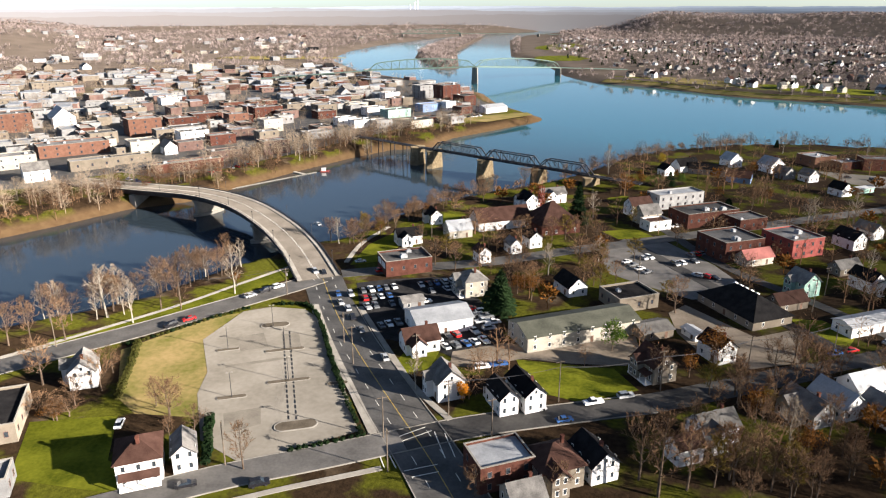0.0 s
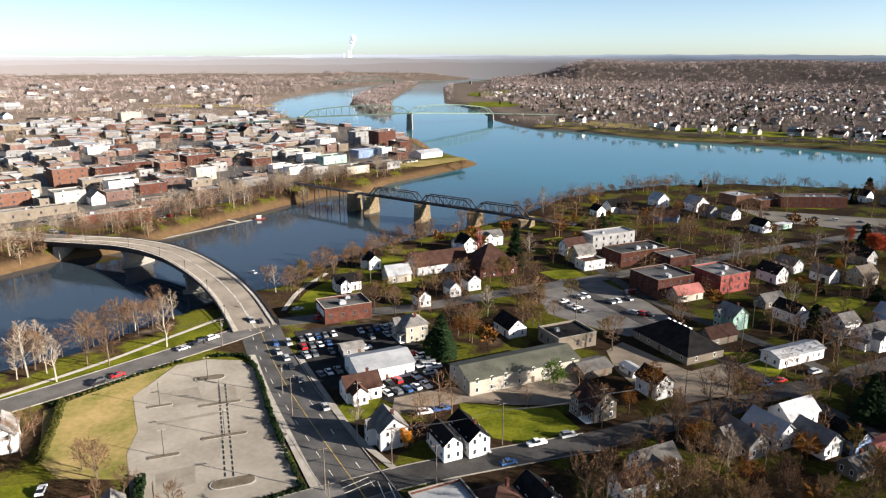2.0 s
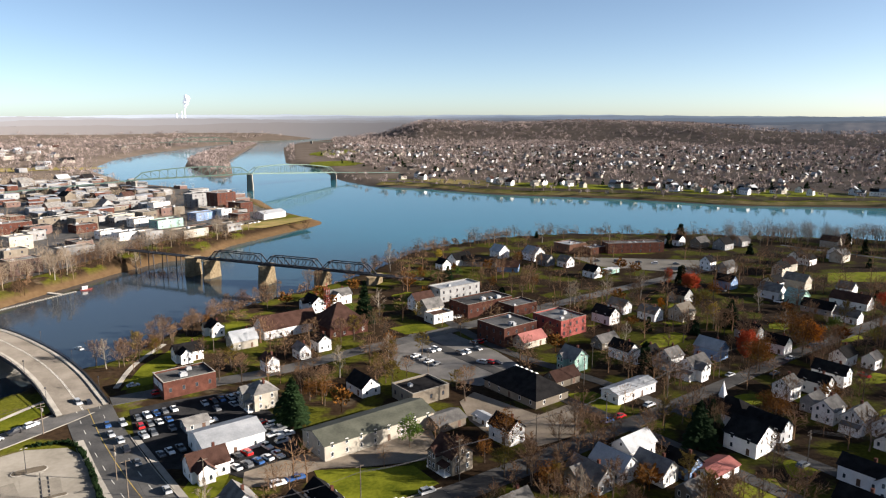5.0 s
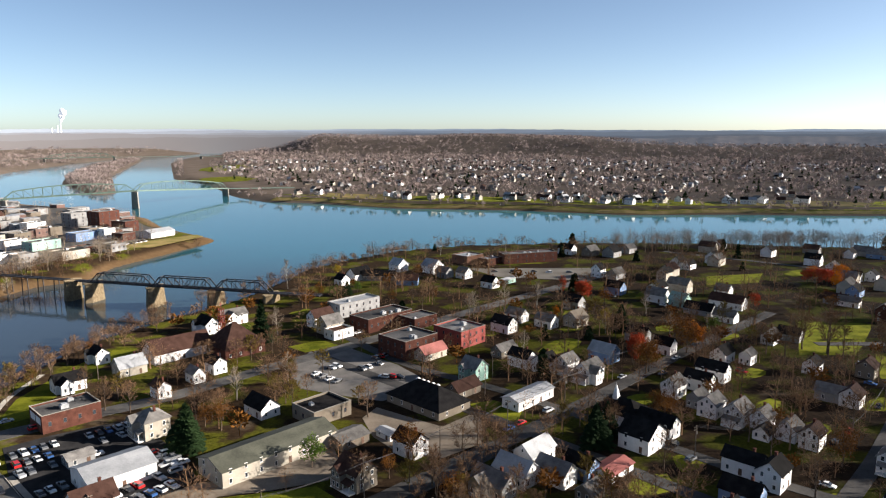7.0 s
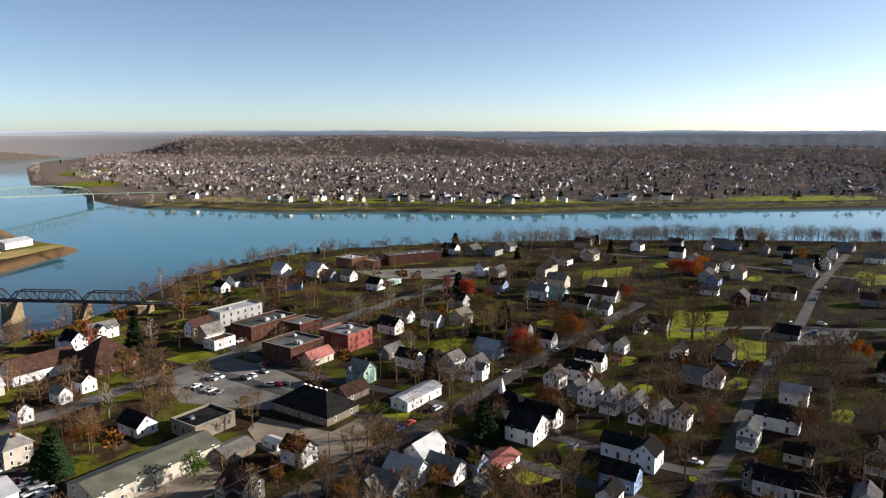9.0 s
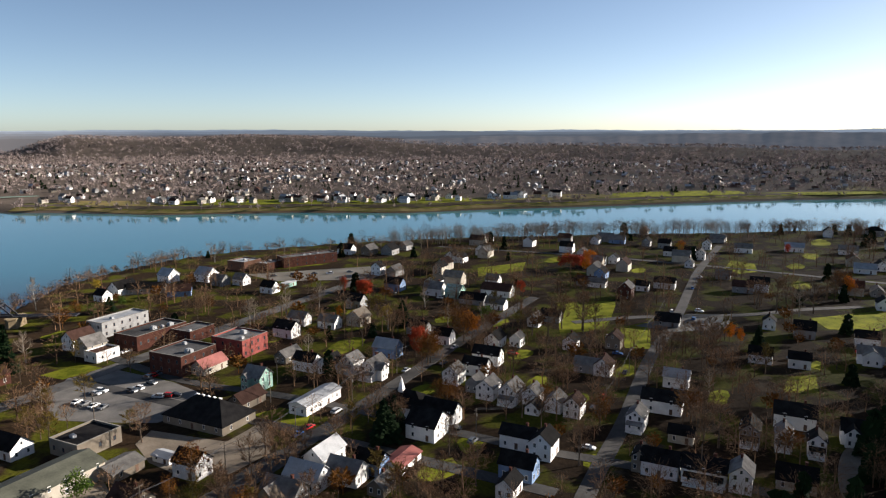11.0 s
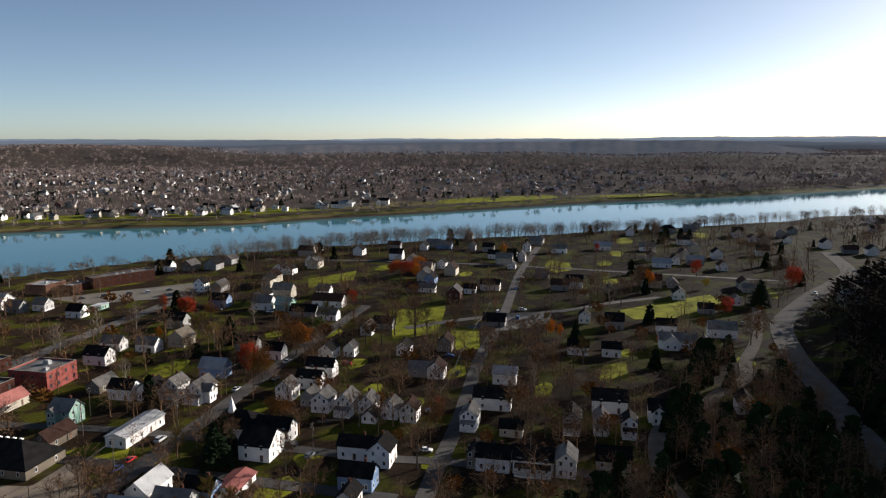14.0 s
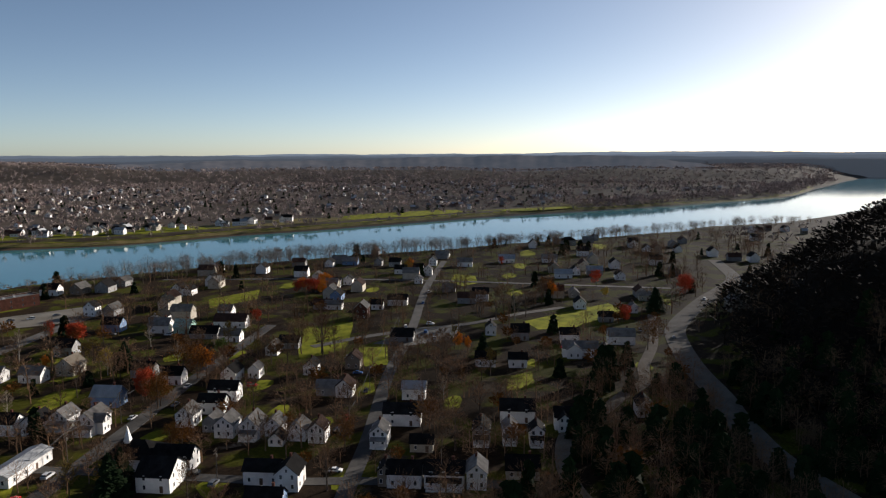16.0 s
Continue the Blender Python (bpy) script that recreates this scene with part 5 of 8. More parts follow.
house(198.5, 146.8, 20, 7.7, 6.0, height=4.3, wall=WHITE, roof=GREY_ROOF, rise=2.5, label="white wooden low house with grey gable roof")
house(199.7, 139.4, 20, 7.7, 6.0, height=5.0, wall=WHITE, roof=BROWN_ROOF, rise=2.5, label="white wooden two-storey house with brown gable roof")
house(165.7, 136.4, -70, 11.2, 6.0, height=4.7, wall=WHITE, roof=SHINGLE, rise=2.5, label="white wooden low house with dark gable roof")
house(166.6, 127.1, 20, 8.6, 6.9, height=5.6, wall=WHITE, roof=SHINGLE, rise=2.9, label="white wooden two-storey house with dark gable roof")
house(150.4, 123.7, -70, 10.3, 6.9, height=4.7, wall=BLUE, roof=SHINGLE, rise=2.9, label="blue wooden low house with dark gable roof")
house(140.6, 119.1, 20, 7.7, 5.2, height=3.7, wall=WHITE, roof=SHINGLE, rise=2.2, label="white wooden low house with dark gable roof")
house(251.8, 127.9, -70, 9.5, 6.0, height=4.7, wall=WHITE, roof=METAL_ROOF, rise=2.5, label="white wooden low house with pale metal gable roof")
house(225.2, 119.3, -70, 13.8, 6.9, height=5.0, wall=WHITE, roof=SHINGLE, rise=2.9, label="white wooden two-storey house with dark gable roof")
house(206.1, 118.2, 20, 8.6, 6.0, height=5.0, wall=WHITE, roof=GREY_ROOF, rise=2.5, label="white wooden two-storey house with grey gable roof and porch", porch="w")
house(206.6, 102.2, -70, 7.7, 5.2, height=3.3, wall=CREAM, roof=SHINGLE, rise=2.2, label="cream wooden low house with dark gable roof", chimney=False)
house(222.4, 86.6, 20, 9.5, 6.0, height=5.2, wall=GREY, roof=SHINGLE, rise=2.5, label="grey wooden two-storey house with dark gable roof and porch", porch="w")
house(245.6, 81.1, -70, 12.9, 7.7, height=5.0, wall=WHITE, roof=SHINGLE, rise=3.3, label="white wooden two-storey house with dark gable roof")
house(226.6, 77.6, 20, 7.7, 5.2, height=5.2, wall=WHITE, roof=GREY_ROOF, rise=2.2, label="white wooden two-storey house with grey gable roof and porch", porch="w")
house(228.3, 68.3, 20, 6.9, 5.2, height=5.2, wall=WHITE, roof=SHINGLE, rise=2.2, label="white wooden two-storey house with dark gable roof and porch", porch="w")
house(180.6, 101.7, 20, 6.9, 4.3, height=5.0, wall=TAN, roof=SHINGLE, rise=1.8, label="tan masonry two-storey house with dark gable roof")
house(181.9, 95.8, -70, 10.3, 6.9, height=4.7, wall=WHITE, roof=SHINGLE, rise=2.9, label="white wooden low house with dark gable roof")
house(186.5, 84.6, -70, 12.0, 6.9, height=4.8, wall=WHITE, roof=SHINGLE, rise=2.9, label="white wooden low house with dark gable roof and porch", porch="s")
house(190.4, 75.6, 20, 8.6, 6.0, height=5.6, wall=WHITE, roof=GREY_ROOF, rise=2.5, label="white wooden two-storey house with grey gable roof")
house(202.0, 64.9, -70, 10.3, 7.7, height=3.3, wall=CREAM, roof=SHINGLE, rise=3.3, label="cream wooden low house with dark gable roof")
house(246.1, 61.6, -70, 10.3, 6.9, height=5.0, wall=WHITE, roof=SHINGLE, rise=2.9, label="white wooden two-storey house with dark gable roof and cross gable", wing=(-1.9, 3.0, 4.3))
house(270.9, 38.5, 20, 8.6, 6.0, height=4.7, wall=WHITE, roof=SHINGLE, rise=2.5, label="white wooden low house with dark gable roof")
house(368.7, 222.6, 20, 10.3, 7.7, height=7.0, wall=BRICK, roof=GREY_ROOF, rise=3.3, label="red brick two-storey house with grey gable roof")
house(394.4, 226.3, -70, 7.7, 6.0, height=3.7, wall=WHITE, roof=SHINGLE, rise=2.5, label="white wooden low house with dark gable roof")
house(410.4, 219.9, -70, 12.9, 6.9, height=4.3, wall=WHITE, roof=SHINGLE, rise=2.9, label="white wooden low house with dark gable roof")
house(331.7, 175.1, -70, 12.0, 8.6, height=3.0, wall=GREY, roof=SHINGLE, rise=3.6, label="grey wooden low shed with dark gable roof", chimney=False, name="shed")
house(465.6, 207.0, -70, 9.5, 6.9, height=3.3, wall=GREY, roof=GREY_ROOF, rise=2.9, label="grey wooden low house with grey gable roof")
house(362.1, 135.5, 20, 6.9, 6.0, height=4.7, wall=WHITE, roof=SHINGLE, rise=2.5, label="white wooden low house with dark gable roof")
house(359.3, 117.6, -70, 9.5, 8.6, height=4.7, wall=GREY, roof=SHINGLE, rise=3.6, label="grey wooden low house with dark gable roof")
house(306.1, 117.2, -70, 9.5, 6.9, height=4.1, wall=WHITE, roof=SHINGLE, rise=2.9, label="white wooden low house with dark gable roof")
house(310.6, 102.6, -70, 8.6, 6.0, height=4.3, wall=WHITE, roof=SHINGLE, rise=2.5, label="white wooden low house with dark gable roof")
house(339.4, 79.9, -70, 17.2, 6.9, height=4.7, wall=WHITE, roof=GREY_ROOF, rise=2.9, label="white wooden low house with grey gable roof and cross gable", wing=(-3.1, 3.0, 7.2))
house(364.2, 91.5, -70, 10.3, 6.9, height=4.7, wall=WHITE, roof=SHINGLE, rise=2.9, label="white wooden low house with dark gable roof")
house(342.7, 68.1, 20, 6.9, 5.2, height=4.7, wall=WHITE, roof=GREY_ROOF, rise=2.2, label="white wooden low house with grey gable roof")
house(449.0, 72.4, 20, 6.9, 5.2, height=4.1, wall=WHITE, roof=GREY_ROOF, rise=2.2, label="white wooden low house with grey gable roof")
house(489.7, 71.6, -70, 7.7, 5.2, height=3.7, wall=CREAM, roof=GREY_ROOF, rise=2.2, label="cream wooden low house with grey gable roof")
house(758.1, 193.9, -70, 15.5, 10.3, height=5.6, wall=GREY, roof=SHINGLE, rise=3.7, label="grey wooden two-storey house with dark hipped roof", kind="hip")
house(774.2, 127.4, -70, 10.3, 8.6, height=5.6, wall=GREY, roof=SHINGLE, rise=3.6, label="grey wooden two-storey house with dark gable roof")
house(578.7, 241.8, -70, 13.8, 7.7, height=4.3, wall=WHITE, roof=GREY_ROOF, rise=3.3, label="white wooden low house with grey gable roof")
house(613.3, 214.2, -70, 14.6, 7.7, height=4.1, wall=WHITE, roof=METAL_ROOF, rise=3.3, label="white wooden low house with pale metal gable roof")
house(629.9, 178.3, -70, 13.8, 7.7, height=4.1, wall=WHITE, roof=GREY_ROOF, rise=3.3, label="white wooden low house with grey gable roof")
house(554.6, 145.3, -70, 13.8, 7.7, height=3.7, wall=WHITE, roof=METAL_ROOF, rise=3.3, label="white wooden low house with pale metal gable roof")
house(578.3, 125.4, -70, 12.9, 7.7, height=4.1, wall=GREY, roof=METAL_ROOF, rise=3.3, label="grey wooden low house with pale metal gable roof")
house(482.7, 118.7, 20, 11.2, 6.9, height=3.3, wall=GREY, roof=GREY_ROOF, rise=2.9, label="grey wooden low house with grey gable roof")
house(522.8, 251.4, 20, 6.9, 6.9, height=5.6, wall=WHITE, roof=GREY_ROOF, rise=2.9, label="white wooden two-storey house with grey gable roof")
house(572.4, 270.2, 20, 7.7, 6.9, height=5.6, wall=WHITE, roof=SHINGLE, rise=2.9, label="white wooden two-storey house with dark gable roof")
house(553.5, 298.8, -70, 10.3, 6.9, height=4.7, wall=GREY, roof=SHINGLE, rise=2.9, label="grey wooden low house with dark gable roof")
house(552.9, 315.5, 20, 9.5, 6.9, height=4.7, wall=GREY, roof=SHINGLE, rise=2.9, label="grey wooden low house with dark gable roof")
house(547.5, 341.7, -70, 13.8, 7.7, height=3.7, wall=BLUE, roof=GREY_ROOF, rise=3.3, label="blue wooden low house with grey gable roof")
house(488.4, 242.9, 20, 7.7, 6.0, height=3.7, wall=WHITE, roof=GREY_ROOF, rise=2.5, label="white wooden low house with grey gable roof")
house(461.7, 290.4, 20, 7.7, 6.9, height=4.7, wall=WHITE, roof=SHINGLE, rise=2.9, label="white wooden low house with dark gable roof")
house(417.4, 83.0, -70, 8.6, 6.0, height=3.7, wall=GREY, roof=SHINGLE, rise=2.5, label="grey wooden low house with dark gable roof")
house(371.4, 65.7, -70, 13.8, 7.7, height=4.7, wall=WHITE, roof=GREY_ROOF, rise=3.3, label="white wooden low house with grey gable roof")
house(218.0, 289.0, 20, 10.3, 8.6, height=4.7, wall=CREAM, roof=TAN, rise=3.6, label="cream wooden low house with tan gable roof")
house(195.7, 310.4, -70, 10.3, 6.9, height=4.1, wall=WHITE, roof=GREY_ROOF, rise=2.9, label="white wooden low house with grey gable roof")
house(179.3, 296.4, -70, 11.2, 7.7, height=4.8, wall=WHITE, roof=SHINGLE, rise=3.3, label="white wooden low house with dark gable roof")
house(203.2, 294.0, -70, 10.3, 6.9, height=4.1, wall=WHITE, roof=GREY_ROOF, rise=2.9, label="white wooden low house with grey gable roof")
house(284.1, 337.7, -70, 11.2, 7.7, height=4.7, wall=BLUE, roof=SHINGLE, rise=3.3, label="blue wooden low house with dark gable roof")
house(293.0, 310.3, -70, 12.0, 8.6, height=4.7, wall=WHITE, roof=GREY_ROOF, rise=3.6, label="white wooden low house with grey gable roof")
house(297.2, 296.9, -70, 9.5, 8.6, height=4.1, wall=TEAL, roof=TEAL, rise=3.6, label="pale green wooden low house with green gable roof")
house(239.4, 318.9, -70, 9.5, 7.7, height=4.7, wall=GREY, roof=SHINGLE, rise=3.3, label="grey wooden low house with dark gable roof and cross gable", wing=(-1.7, 2.8, 4.0))
house(306.5, 382.6, 20, 6.9, 7.7, height=6.0, wall=WHITE, roof=SHINGLE, rise=3.3, label="white wooden two-storey house with dark gable roof")
house(340.6, 354.9, 20, 10.3, 6.9, height=5.6, wall=CREAM, roof=SHINGLE, rise=2.9, label="cream wooden two-storey house with dark gable roof")
house(342.3, 468.0, -70, 12.9, 8.6, height=4.7, wall=WHITE, roof=SHINGLE, rise=3.6, label="white wooden low house with dark gable roof")
house(354.1, 452.9, 20, 12.9, 8.6, height=4.7, wall=TAN, roof=GREY_ROOF, rise=3.6, label="tan masonry low house with grey gable roof")
house(366.4, 441.4, 20, 12.0, 10.3, height=4.7, wall=GREY, roof=SHINGLE, rise=4.3, label="grey wooden low house with dark gable roof")
block(250.3, 468.9, 20, 18, 16, 6, ORANGE_BRICK, METAL_ROOF, "orange brick school with a pale metal flat roof", "school", units=1)
block(263.0, 456.5, 20, 16, 10, 4.5, BRICK, METAL_ROOF, "red brick school with a pale metal flat roof", "school", units=1)
block(294.0, 452.2, -8, 44, 12, 7, BRICK, FLAT_ROOF, "red brick school with a flat grey roof", "school", units=3)
house(195.1, 237.6, -70, 11.2, 7.7, height=4.7, wall=BLUE, roof=METAL_ROOF, rise=3.3, label="blue wooden low house with pale metal gable roof")
house(164.2, 238.0, 20, 9.5, 6.9, height=4.7, wall=WHITE, roof=SHINGLE, rise=2.9, label="white wooden low house with dark gable roof")
house(171.7, 233.2, 20, 8.6, 6.9, height=4.8, wall=WHITE, roof=GREY_ROOF, rise=2.9, label="white wooden low house with grey gable roof and porch", porch="w")
house(173.9, 220.9, 20, 11.2, 7.7, height=5.0, wall=WHITE, roof=GREY_ROOF, rise=3.3, label="white wooden two-storey house with grey gable roof and porch", wing=(-2.0, 3.0, 4.7), porch="w")
house(159.6, 263.5, 20, 11.2, 6.0, height=3.2, wall=TAN, roof=GREY_ROOF, rise=2.5, label="tan masonry low house with grey gable roof")
house(158.9, 247.3, -70, 10.3, 6.9, height=4.7, wall=WHITE, roof=SHINGLE, rise=2.9, label="white wooden low house with dark gable roof")
house(191.3, 463.5, -70, 10.3, 9.5, height=5.1, wall=WHITE, roof=METAL_ROOF, rise=4.0, label="white wooden two-storey house with pale metal gable roof")
house(210.9, 447.9, -70, 12.0, 10.3, height=5.1, wall=WHITE, roof=METAL_ROOF, rise=4.3, label="white wooden two-storey house with pale metal gable roof")
house(156.2, 449.0, 20, 14.6, 9.5, height=4.3, wall=WHITE, roof=SHINGLE, rise=4.0, label="white wooden low house with dark gable roof")
house(140.4, 437.5, -70, 7.7, 6.9, height=4.1, wall=WHITE, roof=SHINGLE, rise=2.9, label="white wooden low house with dark gable roof")
house(167.3, 439.5, -30, 22.4, 6.9, height=3.7, wall=GREY, roof=SHINGLE, rise=2.9, label="grey wooden low house with dark gable roof", chimney=False)
house(179.0, 418.4, -30, 13.8, 7.7, height=3.7, wall=BLUE, roof=BROWN_ROOF, rise=3.3, label="blue wooden low house with brown gable roof")
house(210.9, 428.8, -70, 10.3, 7.7, height=4.1, wall=GREY, roof=GREY_ROOF, rise=3.3, label="grey wooden low house with grey gable roof")
house(222.0, 420.8, -70, 8.6, 7.7, height=4.2, wall=WHITE, roof=GREY_ROOF, rise=3.3, label="white wooden low house with grey gable roof")
house(223.4, 387.4, -70, 9.5, 7.7, height=4.2, wall=WHITE, roof=SHINGLE, rise=3.3, label="white wooden low house with dark gable roof")
house(239.6, 393.2, 20, 12.0, 5.2, height=2.8, wall=TEAL, roof=METAL_ROOF, rise=0.8, label="pale green wooden low shed with pale metal gable roof", chimney=False, name="shed")
house(338.9, 303.2, -70, 8.6, 7.7, height=4.1, wall=WHITE, roof=GREY_ROOF, rise=3.3, label="white wooden low house with grey gable roof")
house(318.9, 281.6, -70, 18.9, 8.6, height=4.1, wall=WHITE, roof=BROWN_ROOF, rise=3.6, label="white wooden low house with brown gable roof")
house(293.7, 260.2, -70, 11.2, 6.9, height=3.7, wall=WHITE, roof=GREY_ROOF, rise=2.9, label="white wooden low house with grey gable roof")
house(293.4, 277.8, -70, 15.5, 7.7, height=3.3, wall=GREY, roof=SHINGLE, rise=3.3, label="grey wooden low house with dark gable roof")
house(240.3, 213.3, 20, 10.3, 6.9, height=4.7, wall=WHITE, roof=SHINGLE, rise=2.9, label="white wooden low house with dark gable roof")
house(248.4, 206.8, 20, 6.9, 5.2, height=4.3, wall=WHITE, roof=GREY_ROOF, rise=2.2, label="white wooden low house with grey gable roof")
house(282.0, 222.8, 20, 8.6, 6.0, height=4.3, wall=WHITE, roof=GREY_ROOF, rise=2.5, label="white wooden low house with grey gable roof")
house(469.5, 324.4, 20, 8.6, 6.9, height=4.1, wall=WHITE, roof=GREY_ROOF, rise=2.9, label="white wooden low house with grey gable roof")
house(408.7, 266.5, 20, 11.2, 7.7, height=4.3, wall=BLUE, roof=SHINGLE, rise=3.3, label="blue wooden low house with dark gable roof")
house(381.6, 260.1, -70, 11.2, 6.9, height=3.3, wall=GREY, roof=BROWN_ROOF, rise=2.9, label="grey wooden low house with brown gable roof")
house(383.1, 252.5, -70, 11.2, 6.0, height=3.3, wall=WHITE, roof=GREY_ROOF, rise=2.5, label="white wooden low house with grey gable roof")
house(549.1, 354.2, -70, 13.8, 8.6, height=4.3, wall=GREY, roof=GREY_ROOF, rise=3.6, label="grey wooden low house with grey gable roof")
house(263.0, 186.5, 20, 7.7, 6.0, height=4.3, wall=WHITE, roof=SHINGLE, rise=2.5, label="white wooden low house with dark gable roof")
house(241.9, 161.8, -70, 12.0, 6.0, height=3.7, wall=GREY, roof=GREY_ROOF, rise=2.5, label="grey wooden low house with grey gable roof")
house(243.6, 156.0, 20, 7.7, 6.9, height=4.7, wall=WHITE, roof=BROWN_ROOF, rise=2.9, label="white wooden low house with brown gable roof")
house(279.0, 173.5, 20, 8.6, 6.9, height=4.7, wall=TAN, roof=BROWN_ROOF, rise=2.9, label="tan masonry low house with brown gable roof")
house(294.8, 222.1, -70, 10.3, 6.9, height=3.7, wall=GREY, roof=SHINGLE, rise=2.9, label="grey wooden low house with dark gable roof")
house(228.6, 254.0, -70, 10.3, 6.9, height=4.1, wall=GREY, roof=SHINGLE, rise=2.9, label="grey wooden low house with dark gable roof")
house(226.6, 233.8, -70, 8.6, 6.9, height=4.7, wall=WHITE, roof=SHINGLE, rise=2.9, label="white wooden low house with dark gable roof")
block(-363.8, 601.1, 37, 26, 22, 15, ORANGE_BRICK, FLAT_ROOF, "orange brick commercial building with a flat grey roof", "commercial_building", group="downtown buildings", units=2, win=(1.4, 1.9), sides="swe")
block(-353.6, 527.3, 37, 30, 14, 9, CREAM, FLAT_ROOF, "cream commercial building with a flat grey roof", "commercial_building", group="downtown buildings", units=2, win=(1.4, 1.9), sides="swe")
block(-265.5, 503.6, 37, 46, 18, 8, ORANGE_BRICK, FLAT_ROOF, "orange brick commercial building with a flat grey roof", "commercial_building", group="downtown buildings", units=3, win=(1.4, 1.9), sides="swe")
block(-281.2, 458.3, 37, 24, 16, 8, CREAM, FLAT_ROOF, "cream commercial building with a flat grey roof", "commercial_building", group="downtown buildings", units=1, win=(1.4, 1.9), sides="swe")
house(-246.9, 420.9, 37, 14.0, 10.0, height=7.0, wall=WHITE, roof=GREY_ROOF, rise=4.2, label="white wooden two-storey house with grey gable roof", chimney=False, detail=False, group="downtown buildings")
house(-336.6, 628.5, -53, 26.0, 18.0, height=9.0, wall=WHITE, roof=METAL_ROOF, rise=7.6, label="white wooden two-storey house with pale metal gable roof", chimney=False, detail=False, group="downtown buildings")
block(-315.7, 715.6, 37, 24, 14, 7, TAN, METAL_ROOF, "tan commercial building with a pale metal flat roof", "commercial_building", group="downtown buildings", units=1, win=(1.4, 1.9), sides="swe")
block(-248.5, 587.1, 37, 26, 18, 13, ORANGE_BRICK, FLAT_ROOF, "orange brick commercial building with a flat grey roof", "commercial_building", group="downtown buildings", units=2, win=(1.4, 1.9), sides="swe")
block(-216.9, 507.7, 37, 20, 16, 9, CREAM, FLAT_ROOF, "cream commercial building with a flat grey roof", "commercial_building", group="downtown buildings", units=1, win=(1.4, 1.9), sides="swe")
block(-231.2, 624.8, 37, 24, 16, 8, BRICK, FLAT_ROOF, "red brick commercial building with a flat grey roof", "commercial_building", group="downtown buildings", units=1, win=(1.4, 1.9), sides="swe")
block(-215.7, 644.9, 37, 26, 16, 9, BRICK, FLAT_ROOF, "red brick commercial building with a flat grey roof", "commercial_building", group="downtown buildings", units=1, win=(1.4, 1.9), sides="swe")
block(-184.3, 635.0, 37, 18, 14, 10, ORANGE_BRICK, FLAT_ROOF, "orange brick commercial building with a flat grey roof", "commercial_building", group="downtown buildings", units=1, win=(1.4, 1.9), sides="swe")
block(-169.2, 681.7, 37, 28, 16, 10, BRICK, FLAT_ROOF, "red brick commercial building with a flat grey roof", "commercial_building", group="downtown buildings", units=2, win=(1.4, 1.9), sides="swe")
block(-146.7, 603.3, 37, 17, 14, 10, CREAM, FLAT_ROOF, "cream commercial building with a flat grey roof", "commercial_building", group="downtown buildings", units=1, win=(1.4, 1.9), sides="swe")
block(-116.2, 697.9, 37, 20, 16, 10, TAN, FLAT_ROOF, "tan commercial building with a flat grey roof", "commercial_building", group="downtown buildings", units=1, win=(1.4, 1.9), sides="swe")
block(-45.5, 685.7, 37, 26, 14, 7, TEAL, FLAT_ROOF, "pale green commercial building with a flat grey roof", "commercial_building", group="downtown buildings", units=1, win=(1.4, 1.9), sides="swe")
block(-22.8, 626.3, 37, 24, 16, 6, CREAM, GREEN_ROOF, "cream commercial building with a olive roof", "commercial_building", group="downtown buildings", units=1, win=(1.4, 1.9), sides="swe")
block(-23.5, 836.6, 37, 18, 16, 14, GREY, FLAT_ROOF, "grey commercial building with a flat grey roof", "commercial_building", group="downtown buildings", units=1, win=(1.4, 1.9), sides="swe")
block(4.5, 802.2, 37, 24, 18, 18, BRICK, FLAT_ROOF, "red brick commercial building with a flat grey roof", "commercial_building", group="downtown buildings", units=2, win=(1.4, 1.9), sides="swe")
block(23.2, 774.3, 37, 16, 20, 10, BRICK, FLAT_ROOF, "red brick commercial building with a flat grey roof", "commercial_building", group="downtown buildings", units=1, win=(1.4, 1.9), sides="swe")
block(5.3, 727.5, 37, 12, 10, 9, WHITE, METAL_ROOF, "white commercial building with a pale metal flat roof", "commercial_building", group="downtown buildings", units=0, win=(1.4, 1.9), sides="swe")
house(49.0, 720.5, 37, 28.0, 16.0, height=5.0, wall=WHITE, roof=METAL_ROOF, rise=2.6, label="white wooden two-storey house with pale metal gable roof", chimney=False, detail=False, group="downtown buildings")
block(-166.0, 453.6, 37, 44, 10, 5, BRICK, FLAT_ROOF, "red brick commercial building with a flat grey roof", "commercial_building", group="downtown buildings", units=2, win=(1.4, 1.9), sides="swe")
block(-229.5, 454.4, 37, 26, 10, 6, TAN, FLAT_ROOF, "tan commercial building with a flat grey roof", "commercial_building", group="downtown buildings", units=1, win=(1.4, 1.9), sides="swe")
block(-211.7, 473.2, 37, 26, 8, 5, TAN, FLAT_ROOF, "tan commercial building with a flat grey roof", "commercial_building", group="downtown buildings", units=1, win=(1.4, 1.9), sides="swe")
block(-264.5, 547.7, 37, 20, 16, 8, TAN, FLAT_ROOF, "tan commercial building with a flat grey roof", "commercial_building", group="downtown buildings", units=1, win=(1.4, 1.9), sides="swe")
block(-171.4, 543.6, 37, 20, 12, 7, BRICK, FLAT_ROOF, "red brick commercial building with a flat grey roof", "commercial_building", group="downtown buildings", units=1, win=(1.4, 1.9), sides="swe")
block(-197.1, 555.8, 37, 22, 14, 8, WHITE, FLAT_ROOF, "white commercial building with a flat grey roof", "commercial_building", group="downtown buildings", units=1, win=(1.4, 1.9), sides="swe")
block(-296.5, 778.9, 37, 22, 14, 7, WHITE, FLAT_ROOF, "white commercial building with a flat grey roof", "commercial_building", group="downtown buildings", units=1, win=(1.4, 1.9), sides="swe")
